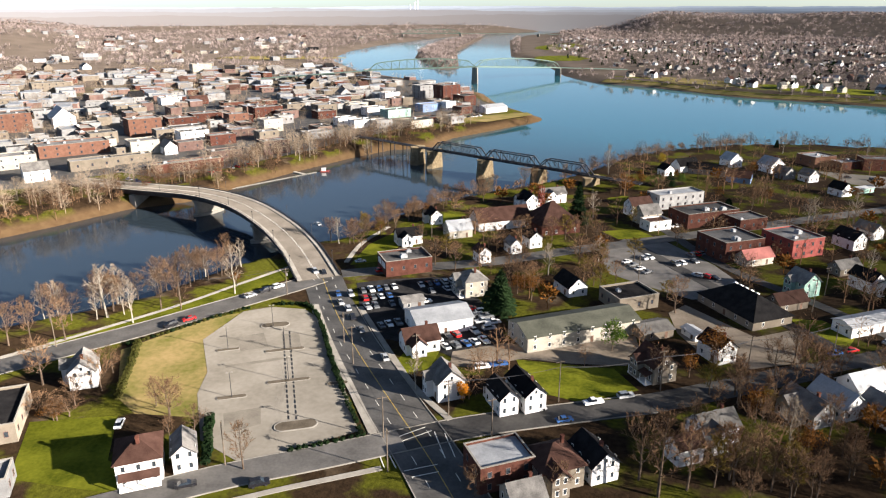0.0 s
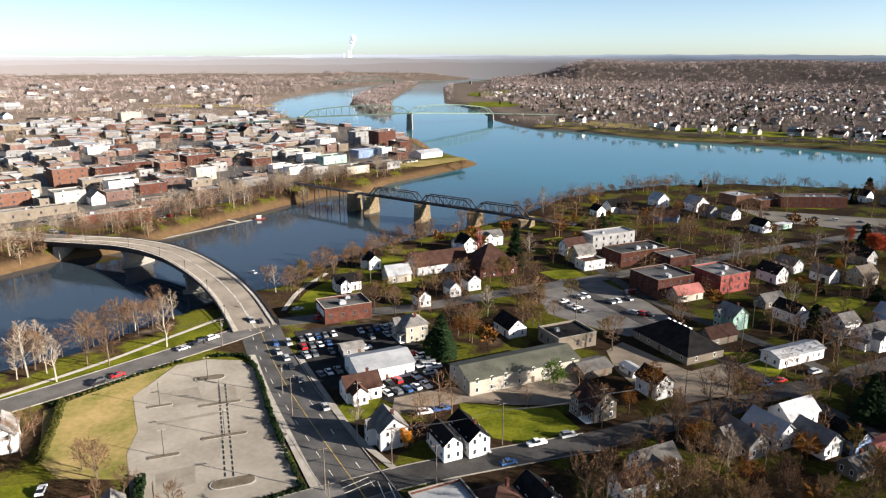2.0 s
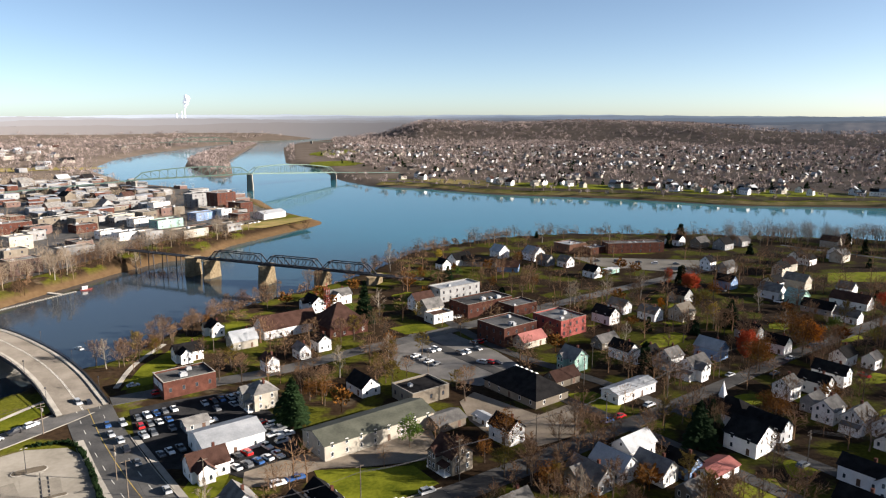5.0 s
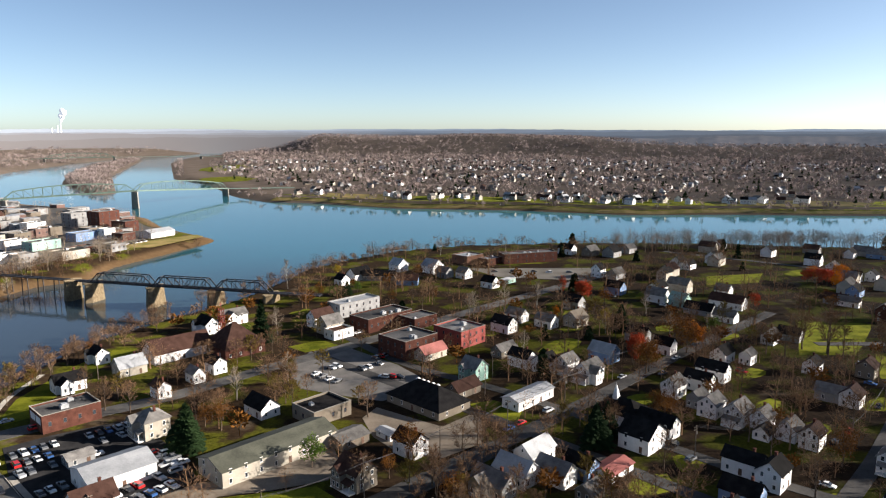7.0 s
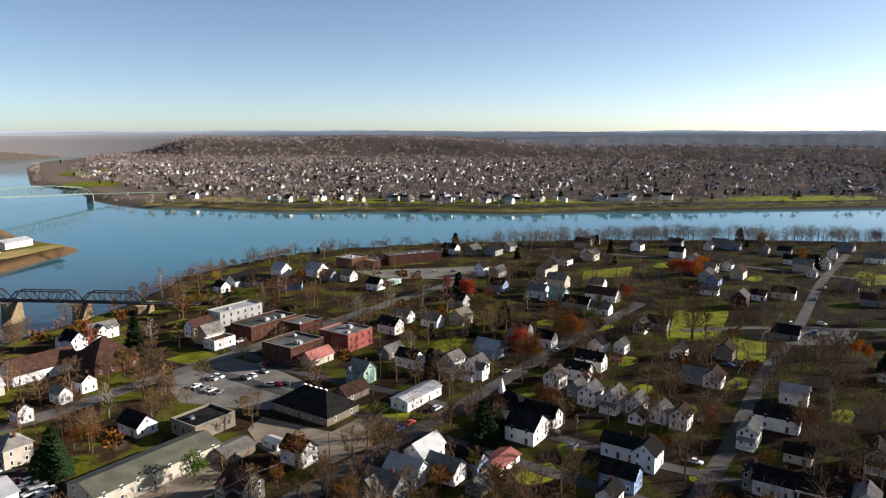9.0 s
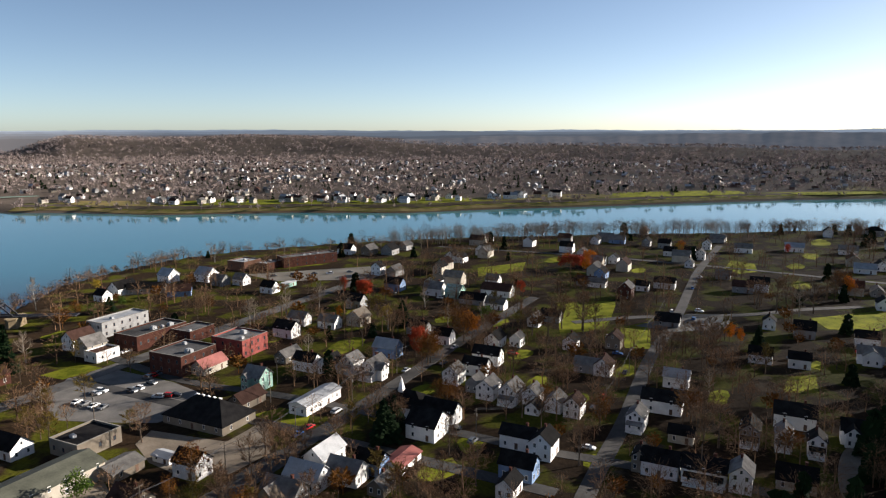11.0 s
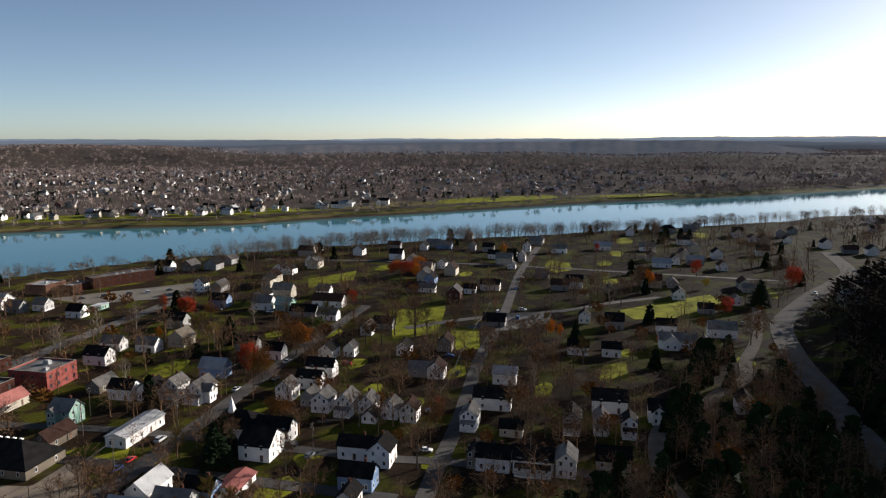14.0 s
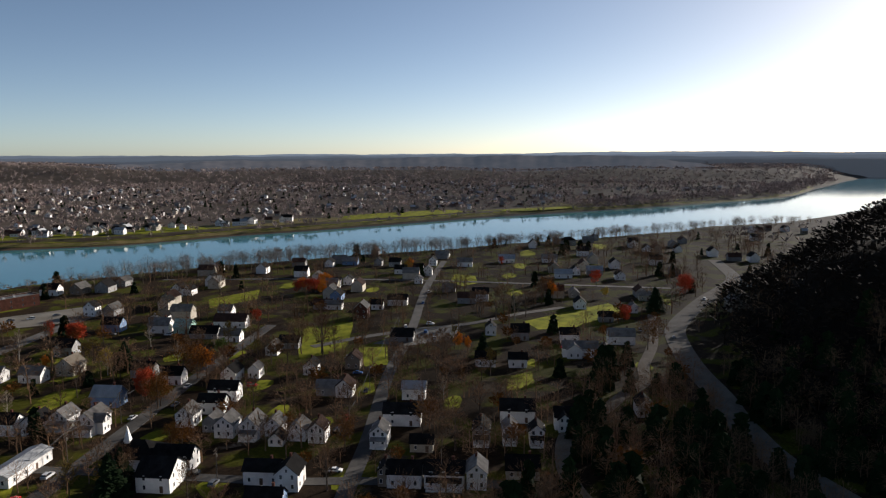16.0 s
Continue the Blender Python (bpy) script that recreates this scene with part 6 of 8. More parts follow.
block(-89.1, 734.4, 37, 22, 12, 7, CREAM, METAL_ROOF, "cream commercial building with a pale metal flat roof", "commercial_building", group="downtown buildings", units=1, win=(1.4, 1.9), sides="swe")
block(-68.6, 701.2, 37, 20, 12, 7, WHITE, FLAT_ROOF, "white commercial building with a flat grey roof", "commercial_building", group="downtown buildings", units=1, win=(1.4, 1.9), sides="swe")
block(-95.9, 849.8, 37, 24, 14, 7, GREY, FLAT_ROOF, "grey commercial building with a flat grey roof", "commercial_building", group="downtown buildings", units=1, win=(1.4, 1.9), sides="swe")
block(-60.3, 817.9, 37, 20, 12, 8, WHITE, FLAT_ROOF, "white commercial building with a flat grey roof", "commercial_building", group="downtown buildings", units=1, win=(1.4, 1.9), sides="swe")
block(-13.7, 726.4, 37, 26, 14, 7, BLUE, METAL_ROOF, "blue commercial building with a pale metal flat roof", "commercial_building", group="downtown buildings", units=1, win=(1.4, 1.9), sides="swe")
block(-381.9, 1148.0, 37, 30, 16, 14, CREAM, FLAT_ROOF, "cream commercial building with a flat grey roof", "commercial_building", group="downtown buildings", units=1, win=(1.4, 1.9), sides="swe")
block(-483.2, 884.1, 37, 38, 20, 12, TAN, FLAT_ROOF, "tan commercial building with a flat grey roof", "commercial_building", group="downtown buildings", units=1, win=(1.4, 1.9), sides="swe")
block(-88.2, 638.9, 37, 18, 10, 6, WHITE, FLAT_ROOF, "white commercial building with a flat grey roof", "commercial_building", group="downtown buildings", units=1, win=(1.4, 1.9), sides="swe")
block(-151.0, 725.3, 37, 20, 12, 7, TAN, FLAT_ROOF, "tan commercial building with a flat grey roof", "commercial_building", group="downtown buildings", units=1, win=(1.4, 1.9), sides="swe")

for x, y, w, d, h, wall, words in ((-122.4, 508, 20, 13, 9, OLD_BRICK, "weathered brick"), (-222.7, 506, 26, 11, 5, TAN, "tan"), (-153.4, 491, 22, 10, 5, OLD_BRICK, "weathered brick"),
                                   (-101.7, 570, 24, 12, 5, GREY, "grey"), (-255.2, 527, 18, 12, 6, CREAM, "cream"), (-71.5, 627, 22, 12, 6, WHITE, "white"), (-210.5, 583, 28, 14, 7, GREY, "grey"),
                                   (-188, 520, 18, 12, 6, OLD_BRICK, "weathered brick"), (-140, 560, 16, 12, 7, TAN, "tan"), (-300, 500, 20, 12, 6, GREY, "grey")):
    block(x, y, 37, w, d, h, wall, FLAT_ROOF, words + " commercial building with a flat grey roof", "commercial_building", group="downtown buildings", units=1, win=(1.4, 1.9), sides="swe")
house(-197.9, 506, -53, 14, 9, height=5.5, wall=WHITE, roof=GREY_ROOF, rise=4.0, label="white wooden chapel with a grey gable roof", chimney=False, detail=False, group="downtown buildings", name="chapel")

# ---- bridges ----
def road_bridge():
    line = [(-222, 417, 0.4), (-196, 404, 1.6), (-168, 390, 3.2), (-131, 374, 4.2), (-103, 351, 4.4), (-79, 319, 3.6), (-62, 289, 2.2), (-48, 256, 0.3)]
    e = base("road_bridge", -120, 360, 0, 0, "curved concrete road bridge with dark railings over the river", "bridge")
    e.matrix_world = Matrix()

    def ribbon(name, off, width, top, thick, material, label=""):
        a, b = strip_points(line, off - width / 2, 3.0), strip_points(line, off + width / 2, 3.0)
        v, f = [], []
        for p, q in zip(a, b):
            v += [(p.x, p.y, p.z + top), (q.x, q.y, q.z + top), (q.x, q.y, q.z + top - thick), (p.x, p.y, p.z + top - thick)]
        for k in range(len(a) - 1):
            i, j = 4 * k, 4 * k + 4
            f += [(i, i + 1, j + 1, j), (i + 1, i + 2, j + 2, j + 1), (i + 3, i, j, j + 3), (i + 2, i + 3, j + 3, j + 2)]
        return child(name, flat_mesh(name, v, f, material), e, label=label)

    ribbon("deck", 0, 17.0, 0.0, 0.7, DECK, "pale worn concrete deck")
    for s in (-1, 1):
        ribbon("sidewalk", s * 7.4, 1.9, 0.2, 0.25, CONCRETE)
        ribbon("parapet", s * 8.6, 0.3, 0.55, 1.3, STEEL, "dark steel bridge edge")
        ribbon("rail", s * 8.6, 0.14, 1.35, 0.16, STEEL, "dark steel railing")
        for k, p in enumerate(strip_points(line, s * 8.6, 3.0)):
            if k % 2 == 0:
                child("rail_post", Solid().box(p.x - 0.09, p.y - 0.09, p.z + 0.7, p.x + 0.09, p.y + 0.09, p.z + 1.3).mesh("rail_post", STEEL), e)
            if k % 10 == 5:
                lamp = Solid().limb((p.x, p.y, p.z + 0.7), (p.x, p.y, p.z + 5.2), 0.11, 0.07, 6)
                lamp.box(p.x - 0.2, p.y - 0.2, p.z + 5.2, p.x + 0.2, p.y + 0.2, p.z + 5.8)
                child("lamp_post", lamp.mesh("lamp_post", STEEL), e)
    for k in range(5):
        ribbon("girder", (k - 2) * 3.6, 0.5, -0.71, 1.7, STEEL, "dark steel girder")
    for off in (-0.12, 0.12):
        ribbon("lane_line", off * 1.6, 0.14, 0.022, 0.02, PAINT_LINE)
    for x, y, turn in ((-128, 373, -38), (-84, 326, -58)):
        p = base("pier", x, y, 0, turn, "pale concrete wall pier", "pier")
        p.parent = e
        for key in ("label", "category"):
            del p[key]
        child("pier_shaft", Solid().box(-1.3, -7.5, -13, 1.3, 7.5, 0.6).mesh("pier_shaft", CONCRETE), p)
        child("pier_cap", Solid().box(-1.7, -8.2, 0.6, 1.7, 8.2, 1.8).mesh("pier_cap", CONCRETE), p)
        child("footing", Solid().add([(r * math.cos(a) * 3.2, r * math.sin(a) * 9.5, z) for z, r in ((-13, 1), (-5.6, 1)) for a in [6.2832 * k / 14 for k in range(14)]],
                                     [tuple(range(13, -1, -1)), tuple(range(14, 28))] + [(k, (k + 1) % 14, (k + 1) % 14 + 14, k + 14) for k in range(14)]).mesh("footing", CONCRETE), p)
    for x, y, turn in ((-170, 391, -28), (-60, 286, -63)):
        child("abutment", Solid().box(-2.2, -8.4, -9, 2.2, 8.4, 0.2).mesh("abutment", CONCRETE), e, (x, y, 0), radians(turn))
    return e


road_bridge()


def truss_span(e, a, b, half, tall, panels, bar, material, camel=False):
    """One through-truss span between two points of the deck, under the thing e."""
    a, b = Vector(a), Vector(b)
    d = b - a
    side = Vector((-d.y, d.x, 0)).normalized() * half
    tops = []
    for s in (-1, 1):
        t = Solid()
        pieces = []
        lo = [a + d * (k / panels) + side * s for k in range(panels + 1)]
        rise = [0.0] + [tall * ((1 - 0.45 * (2 * k / panels - 1) ** 2) if camel else 1.0) for k in range(1, panels)] + [0.0]
        hi = [p + Vector((0, 0, r)) for p, r in zip(lo, rise)]
        for k in range(panels):
            pieces += [("bottom_chord", lo[k], lo[k + 1], 1.2), ("end_post" if k in (0, panels - 1) else "top_chord", hi[k], hi[k + 1], 1.3)]
            if 0 < k < panels:
                pieces.append(("hanger", lo[k], hi[k], 0.8))
                pieces.append(("diagonal", *((hi[k], lo[k + 1]) if k < panels / 2 else (lo[k], hi[k + 1])), 0.7))
        if camel:
            for _, p, q, w in pieces:
                t.bar(p, q, bar * w)
            tagged(child("truss", t.mesh("truss", material), e), kind="stuff")
        else:
            for nm, p, q, w in pieces:
                child(nm, Solid().bar(p, q, bar * w).mesh(nm, material), e)
        tops.append(hi)
    t = Solid()
    for k in range(1, panels):
        if camel:
            t.bar(tops[0][k], tops[1][k], bar * 0.7)
        else:
            child("top_strut", Solid().bar(tops[0][k], tops[1][k], bar * 0.7).mesh("top_strut", material), e)
    if camel:
        tagged(child("top_bracing", t.mesh("top_bracing", material), e), kind="stuff")


def stone_pier(e, x, y, top, turn, w=3.6, ln=9.0, low=-13, material=STONE):
    s = Solid()
    ring = lambda k, z: [(k * w / 2 * a, k * ln / 2 * b, z) for a, b in ((-1, -0.8), (0, -1.15), (1, -0.8), (1, 0.8), (0, 1.15), (-1, 0.8))]
    s.add(ring(1.25, low) + ring(1.0, top), [tuple(range(5, -1, -1)), tuple(range(6, 12))] + [(k, (k + 1) % 6, (k + 1) % 6 + 6, k + 6) for k in range(6)])
    s.add(ring(1.12, top + 0.004) + ring(1.12, top + 0.6), [tuple(range(5, -1, -1)), tuple(range(6, 12))] + [(k, (k + 1) % 6, (k + 1) % 6 + 6, k + 6) for k in range(6)])
    return child("pier", s.mesh("pier", material), e, (x, y, 0), radians(turn), label="weathered stone pier")


def rail_bridge():
    e = base("railway_bridge", 20, 470, 0, 0, "old black steel truss railway bridge on stone piers", "bridge")
    e.matrix_world = Matrix()
    z = 5.8
    pts = [RAIL_A, RAIL_B, RAIL_C, RAIL_D]
    for p, q in zip(pts, pts[1:]):
        truss_span(e, (*p, z), (*q, z), 2.4, 5.8, 8 if p != RAIL_C else 6, 0.42, STEEL)
    ends = [RAIL_00, RAIL_0] + pts + [RAIL_E]
    for p, q in zip(ends, ends[1:]):
        child("deck", Solid().bar((*p, z - 0.3), (*q, z - 0.3), 5.2, 0.5).mesh("deck", STEEL), e)
        for s in (-0.75, 0.75):
            d = (Vector(q) - Vector(p)).normalized()
            o = Vector((-d.y, d.x)) * s
            child("rail", Solid().bar((p[0] + o.x, p[1] + o.y, z + 0.05), (q[0] + o.x, q[1] + o.y, z + 0.05), 0.09, 0.16).mesh("rail", STEEL), e)
    turn = math.degrees(math.atan2(RAIL_C[1] - RAIL_A[1], RAIL_C[0] - RAIL_A[0]))
    for p in pts:
        stone_pier(e, *p, z - 1.2, turn, 5.4, 12.0)
    stone_pier(e, *RAIL_0, z - 0.6, turn, 6.0, 10.0)
    for k in range(1, 5):
        x, y = RAIL_00[0] + (RAIL_0[0] - RAIL_00[0]) * k / 5, RAIL_00[1] + (RAIL_0[1] - RAIL_00[1]) * k / 5
        bent = Solid()
        for u in (-2.0, 2.0):
            bent.bar((0, u * 1.25, -9), (0, u, z - 0.6), 0.45)
        bent.bar((0, -2.6, z - 0.75), (0, 2.6, z - 0.75), 0.4)
        child("trestle_bent", bent.mesh("trestle_bent", STEEL), e, (x, y, 0), radians(turn))
    return e


RAIL_00, RAIL_0, RAIL_A, RAIL_B, RAIL_C, RAIL_D, RAIL_E = (-66, 546), (-18, 502), (-6, 491), (28, 461), (60, 434), (88, 410), (112, 390)
rail_bridge()


def green_bridge(deck, piers, trusses, label, bar, tall, half=5.0, material=GREEN_STEEL):
    e = base("river_bridge", deck[0][0], deck[0][1], 0, 0, label, "bridge", "far river bridges")
    e.matrix_world = Matrix()
    for p, q in zip(deck, deck[1:]):
        child("deck", Solid().bar(p, q, half * 2.1, 0.9).mesh("deck", GREEN_STEEL), e)
    for p, q, n in trusses:
        truss_span(e, p, q, half, tall, n, bar, material, camel=True)
    for x, y, top in piers:
        stone_pier(e, x, y, top, 20, 4.5, 14, material=CONCRETE)
    return e


green_bridge([(-330, 990, 2), (-200, 1025, 8), (-107, 1048, 13.4), (47, 1066, 17), (120, 1133, 11), (190, 1200, 5.5), (310, 1225, 0.6)],
             [(-107, 1048, 11.5), (47, 1066, 15.5), (190, 1200, 4), (-200, 1025, 6.5), (-265, 1008, 4)],
             [((-107, 1048, 14), (47, 1066, 17.6), 14), ((47, 1066, 17.6), (190, 1200, 6.1), 14)],
             "long pale green steel truss bridge over the wide river", 0.6, 13, 4.0)
green_bridge([(-330, 2560, 6), (-140, 2560, 12), (60, 2560, 13), (330, 2560, 12), (520, 2560, 5)], [(-140, 2560, 11), (60, 2560, 12), (330, 2560, 11)],
             [((-140, 2560, 13), (60, 2560, 14), 10)], "distant grey-green bridge over the upper river", 1.0, 14)


def weir_and_dock():
    s = Solid()
    for k in range(40):
        a, b = Vector((-131, 427, -6.9)).lerp(Vector((-86, 474, -6.9)), k / 40), Vector((-131, 427, -6.9)).lerp(Vector((-86, 474, -6.9)), (k + 0.72) / 40)
        s.bar(a, b, 1.5, 0.5)
    tagged(new("boom", s.mesh("boom", CONCRETE)), "line of white floats across the river", "float line")
    e = base("dock", -100, 473, -6.9, -40, "small pale floating dock with a ramp", "dock")
    child("platform", Solid().box(-9, -1.2, -0.1, 9, 1.2, 0.4).mesh("platform", CONCRETE), e)
    child("ramp", Solid().bar((-9, 0, 0.3), (-17, 2, 4.5), 1.4, 0.2).mesh("ramp", CONCRETE), e)
    b = base("boat", -81, 476, -6.9, 15, "small white and red boat on the water", "boat")
    hull = [(-3.2, -1.1, 0.7), (2.2, -1.1, 0.8), (3.8, 0, 1.0), (2.2, 1.1, 0.8), (-3.2, 1.1, 0.7), (-3, -0.8, -0.3), (2, -0.7, -0.3), (3, 0, -0.2), (2, 0.7, -0.3), (-3, 0.8, -0.3)]
    child("hull", flat_mesh("hull", hull, [(0, 1, 2, 3, 4), (9, 8, 7, 6, 5)] + [(k + 5, (k + 1) % 5 + 5, (k + 1) % 5, k) for k in range(5)], RED), b)
    child("cabin", Solid().box(-2, -0.8, 0.75, 0.8, 0.8, 2.3).box(-2.2, -1, 2.3, 1.2, 1, 2.5).mesh("cabin", TRIM), b)


weir_and_dock()

# ---- cars, poles, hedges and the small things of the streets ----
def park(rows, kinds="ssusp", seed=1):
    """rows: x, y, heading of parked cars; kinds and paints vary by seed."""
    r = random.Random(seed)
    for x, y, rot in rows:
        kind = {"s": "sedan", "u": "suv", "p": "pickup"}[r.choice(kinds)]
        car(kind, r.choice((0, 0, 0, 1, 1, 2, 2, 3, 4, 5, 5)), x + r.uniform(-0.2, 0.2), y + r.uniform(-0.2, 0.2), rot + r.uniform(-4, 4) + r.choice((0, 180)))
        KEEP_OUT.append((x, y, 2.0))


def row(x, y, dx, dy, n, rot, skip=()):
    return [(x + dx * k, y + dy * k, rot) for k in range(n) if k not in skip]


# sales yard and lot in the shade of the trees
park(row(1.0, 197.5, 3.0, 1.1, 5, -62) + row(-1.5, 203.5, 2.9, 1.2, 5, -62, (3,)) + row(9.5, 226.5, 1.9, -5.2, 4, 18) + row(13.5, 224.5, 1.5, -4.6, 3, 18), seed=2)
park(row(-29.5, 243, 2.8, 1.0, 5, -70) + row(-28, 235.5, 2.8, 1.0, 4, -70) + row(-26.5, 228, 2.8, 1.0, 4, -70, (2,)) + row(-20.5, 213, 2.8, 1.0, 3, -70), seed=3)
park(row(-8, 249, 2.8, 1.0, 5, -70) + row(-4, 243, 2.8, 1.0, 4, -70, (1,)) + row(-12, 231, 2.8, 1.0, 3, 20), seed=4)
# waiting at the junction
park([(-36.5, 232, -70), (-33, 226.5, -70), (-30.5, 219.5, -70), (-33.5, 239.5, -70), (-26.5, 209.5, -70), (-17.5, 190.5, -70), (-38.5, 240, -70), (-50.5, 263, 110), (-47, 262, 112)], "sus", 5)
park([(-85.5, 218, 43), (-90, 213, 43), (-70, 238, 42), (-66, 243, 42), (-62, 247, 42)], "su", 6)
car("suv", 2, -40.5, 131.0, 20)
car("sedan", 2, -56.5, 130.5, 20)
car("sedan", 0, -81.5, 154.5, 100)
car("pickup", 0, 40.0, 164.8, 195)
car("suv", 1, 49.5, 168.2, 15)
car("sedan", 1, 25.0, 162.0, 12)
car("sedan", 4, 31.0, 156.5, 15)
car("suv", 0, 11.5, 184.5, 14)
car("pickup", 4, 16.5, 186.0, 14)
car("sedan", 1, -34.0, 275.0, 20)
car("suv", 3, -24.5, 264.0, 20)
car("pickup", 0, 112.0, 324.0, 20)
car("sedan", 1, -58.5, 316.0, 130, 3.6)
# behind the shops
park(row(76, 275, 1.7, -4.2, 4, 30) + row(84, 279, 2.6, 1.0, 2, -60) + row(95, 272, 3.0, 1.2, 4, -70, (2,)) + row(100, 259, 2.8, -1.4, 3, -50) + row(105, 283, 2.7, 1.1, 3, -70), "ssu", 7)
# along the streets of the old town
park([(164, 222, 20), (187, 216, 20), (236, 199, 110), (220, 141, 20), (208, 137, 20), (157, 149, 20), (125, 195, 20), (119, 193, 20), (140, 200, 20), (270, 166, 110), (290, 184, 20),
      (300, 160, 20), (250, 150, 20), (232, 128, 20), (180, 120, 110), (185, 90, 110), (160, 160, 110), (146, 216, 110), (205, 212, 20), (224, 224, 20)], "su", 8)
park([(322, 176, 20), (350, 170, 20), (356, 186, 30), (340, 160, 20), (368, 176, 110), (310, 276, 110), (295, 284, 110), (288, 300, 110), (276, 330, 110), (420, 206, 20), (455, 218, 20),
      (250, 428, -30), (262, 422, -30), (275, 415, -30), (283, 408, -30), (296, 402, -30), (304, 120, 20), (318, 108, 110), (350, 90, 110), (400, 60, 20)], "su", 9)
# on the hill road
car("sedan", 5, 392, 41, 10)
car("suv", 0, 505, 34, 170)
# downtown kerbs and lots over the creek
park(row(-208, 446, 7, 4.6, 6, 35) + row(-190, 420, 6.5, -3.6, 3, -30) + row(-150, 438, 3.0, 4.0, 8, -35, (3,)) + row(0, 664, 4.0, 2.6, 10, 60) + row(-12, 676, 4.0, 2.6, 8, 60) + row(-150, 520, 5, 7, 6, 55)
     + row(-235, 520, 6, 8, 6, 55) + row(-120, 610, 5, 7, 6, 55), "su", 10)


def utility_pole(x, y, height=10.5, turn=20.0, arms=1):
    e = base("utility_pole", x, y, ground_z(x, y), turn, "weathered wooden utility pole with a crossarm", "utility pole", "utility poles")
    child("pole", Solid().limb((0, 0, -0.4), (0, 0, height), 0.17, 0.11, 7).mesh("pole", WOOD_POLE), e)
    for k in range(arms):
        z = height - 0.5 - 0.9 * k
        child("crossarm", Solid().box(-1.25, 0.12, z - 0.07, 1.25, 0.26, z + 0.07).mesh("crossarm", WOOD_POLE), e)
        for u in (-1.1, -0.5, 0.5, 1.1):
            child("insulator", Solid().limb((u, 0.19, z + 0.07), (u, 0.19, z + 0.26), 0.06, 0.04, 5).mesh("insulator", STEEL), e)
    if arms > 1:
        child("transformer", Solid().limb((0.38, 0, height - 2.9), (0.38, 0, height - 1.9), 0.26, 0.26, 8).mesh("transformer", CONCRETE), e)
    return e


POLES = [(-31, 201), (-26.5, 187), (-14.5, 149), (-12.5, 136), (1.5, 159), (31, 166), (-50, 138), (-120, 198), (-57, 240), (-92, 229), (-7.5, 183), (12, 149), (75, 253), (60, 172), (88, 182),
         (118, 192), (150, 204), (182, 216), (214, 228), (140, 240), (160, 150), (205, 130), (250, 148), (296, 166), (340, 182), (128, 225), (185, 85), (-5, 378 - 70), (-28, 330)]
for k, (px, py) in enumerate(POLES):
    utility_pole(px, py, 10.5 + (k * 7 % 4) * 0.6, 20 if k % 3 else -70, 2 if k % 4 == 0 else 1)


def wires(a, b, turn, n=3):
    e = base("overhead_wires", (a[0] + b[0]) / 2, (a[1] + b[1]) / 2, 0, 0, "thin dark overhead wires between the poles", "wires", "overhead wires")
    o = Vector((math.cos(radians(turn)), math.sin(radians(turn)), 0))
    mid = Vector(((a[0] + b[0]) / 2, (a[1] + b[1]) / 2, 0))
    for k in range(n):
        s = Solid()
        u = o * (k - (n - 1) / 2) * 1.1 - mid
        p, q = Vector((*a, 10.4)) + u, Vector((*b, 10.4)) + u
        sag = lambda t: Vector((0, 0, -4 * t * (1 - t) * 0.035 * (q - p).length))
        s.rope([p.lerp(q, i / 8) + sag(i / 8) for i in range(9)], 0.022)
        child("wire", s.mesh("wire", STEEL), e)


for i, j in ((0, 1), (1, 2), (2, 3), (4, 5), (5, 13), (13, 14), (14, 15), (15, 16), (16, 17), (17, 18), (20, 21), (21, 22), (22, 23), (23, 24), (7, 9), (9, 8)):
    wires(POLES[i], POLES[j], 20 if i not in (0, 1, 2) else 20)


def lot_lamp(x, y):
    e = base("car_park_lamp", x, y, 0.1, 20, "slim grey car park lamp with two heads", "lamp", "car park lamps")
    child("pole", Solid().limb((0, 0, 0), (0, 0, 7.5), 0.10, 0.07, 6).mesh("pole", STEEL), e)
    for s in (-1, 1):
        child("lamp_head", Solid().box(s * 0.2 - 0.3, -0.15, 7.42, s * 0.2 + 0.3, 0.15, 7.6).mesh("lamp_head", CONCRETE), e, (s * 0.4, 0, 0))


def island(x, y, ln, wd, turn):
    """A raised car park island with a pale kerb and bare soil."""
    e = base("car_park_island", x, y, 0.1, turn, "long kerbed car park island with bare soil", "island", "car park islands")
    for name, k, top, m in (("kerb", 1.0, 0.18, CONCRETE), ("soil", 0.86, 0.2, ISLAND_SOIL)):
        n = 20
        ring = [((ln / 2 - wd / 2) * (1 if math.cos(a) > 0 else -1) + wd / 2 * math.cos(a) * k, wd / 2 * math.sin(a) * k) for a in [6.2832 * (i + 0.5) / n for i in range(n)]]
        child(name, flat_mesh(name, [(*p, top) for p in ring] + [(*p, 0) for p in ring], [tuple(range(n))] + [(i + n, (i + 1) % n + n, (i + 1) % n, i) for i in range(n)], m), e)


for x, y, ln, wd in ((-55.5, 214, 9.5, 4.2), (-48.5, 196, 12, 1.8), (-43.5, 177, 12, 1.8), (-37, 154.5, 11, 4.6), (-66, 196, 7, 1.6), (-57, 168, 8, 1.8), (-29.5, 175.5, 6, 2.0)):
    island(x, y, ln, wd, 14)
for x, y in ((-66, 196), (-57, 168), (-48.5, 196), (-43.5, 177), (-56, 213)):
    lot_lamp(x, y)


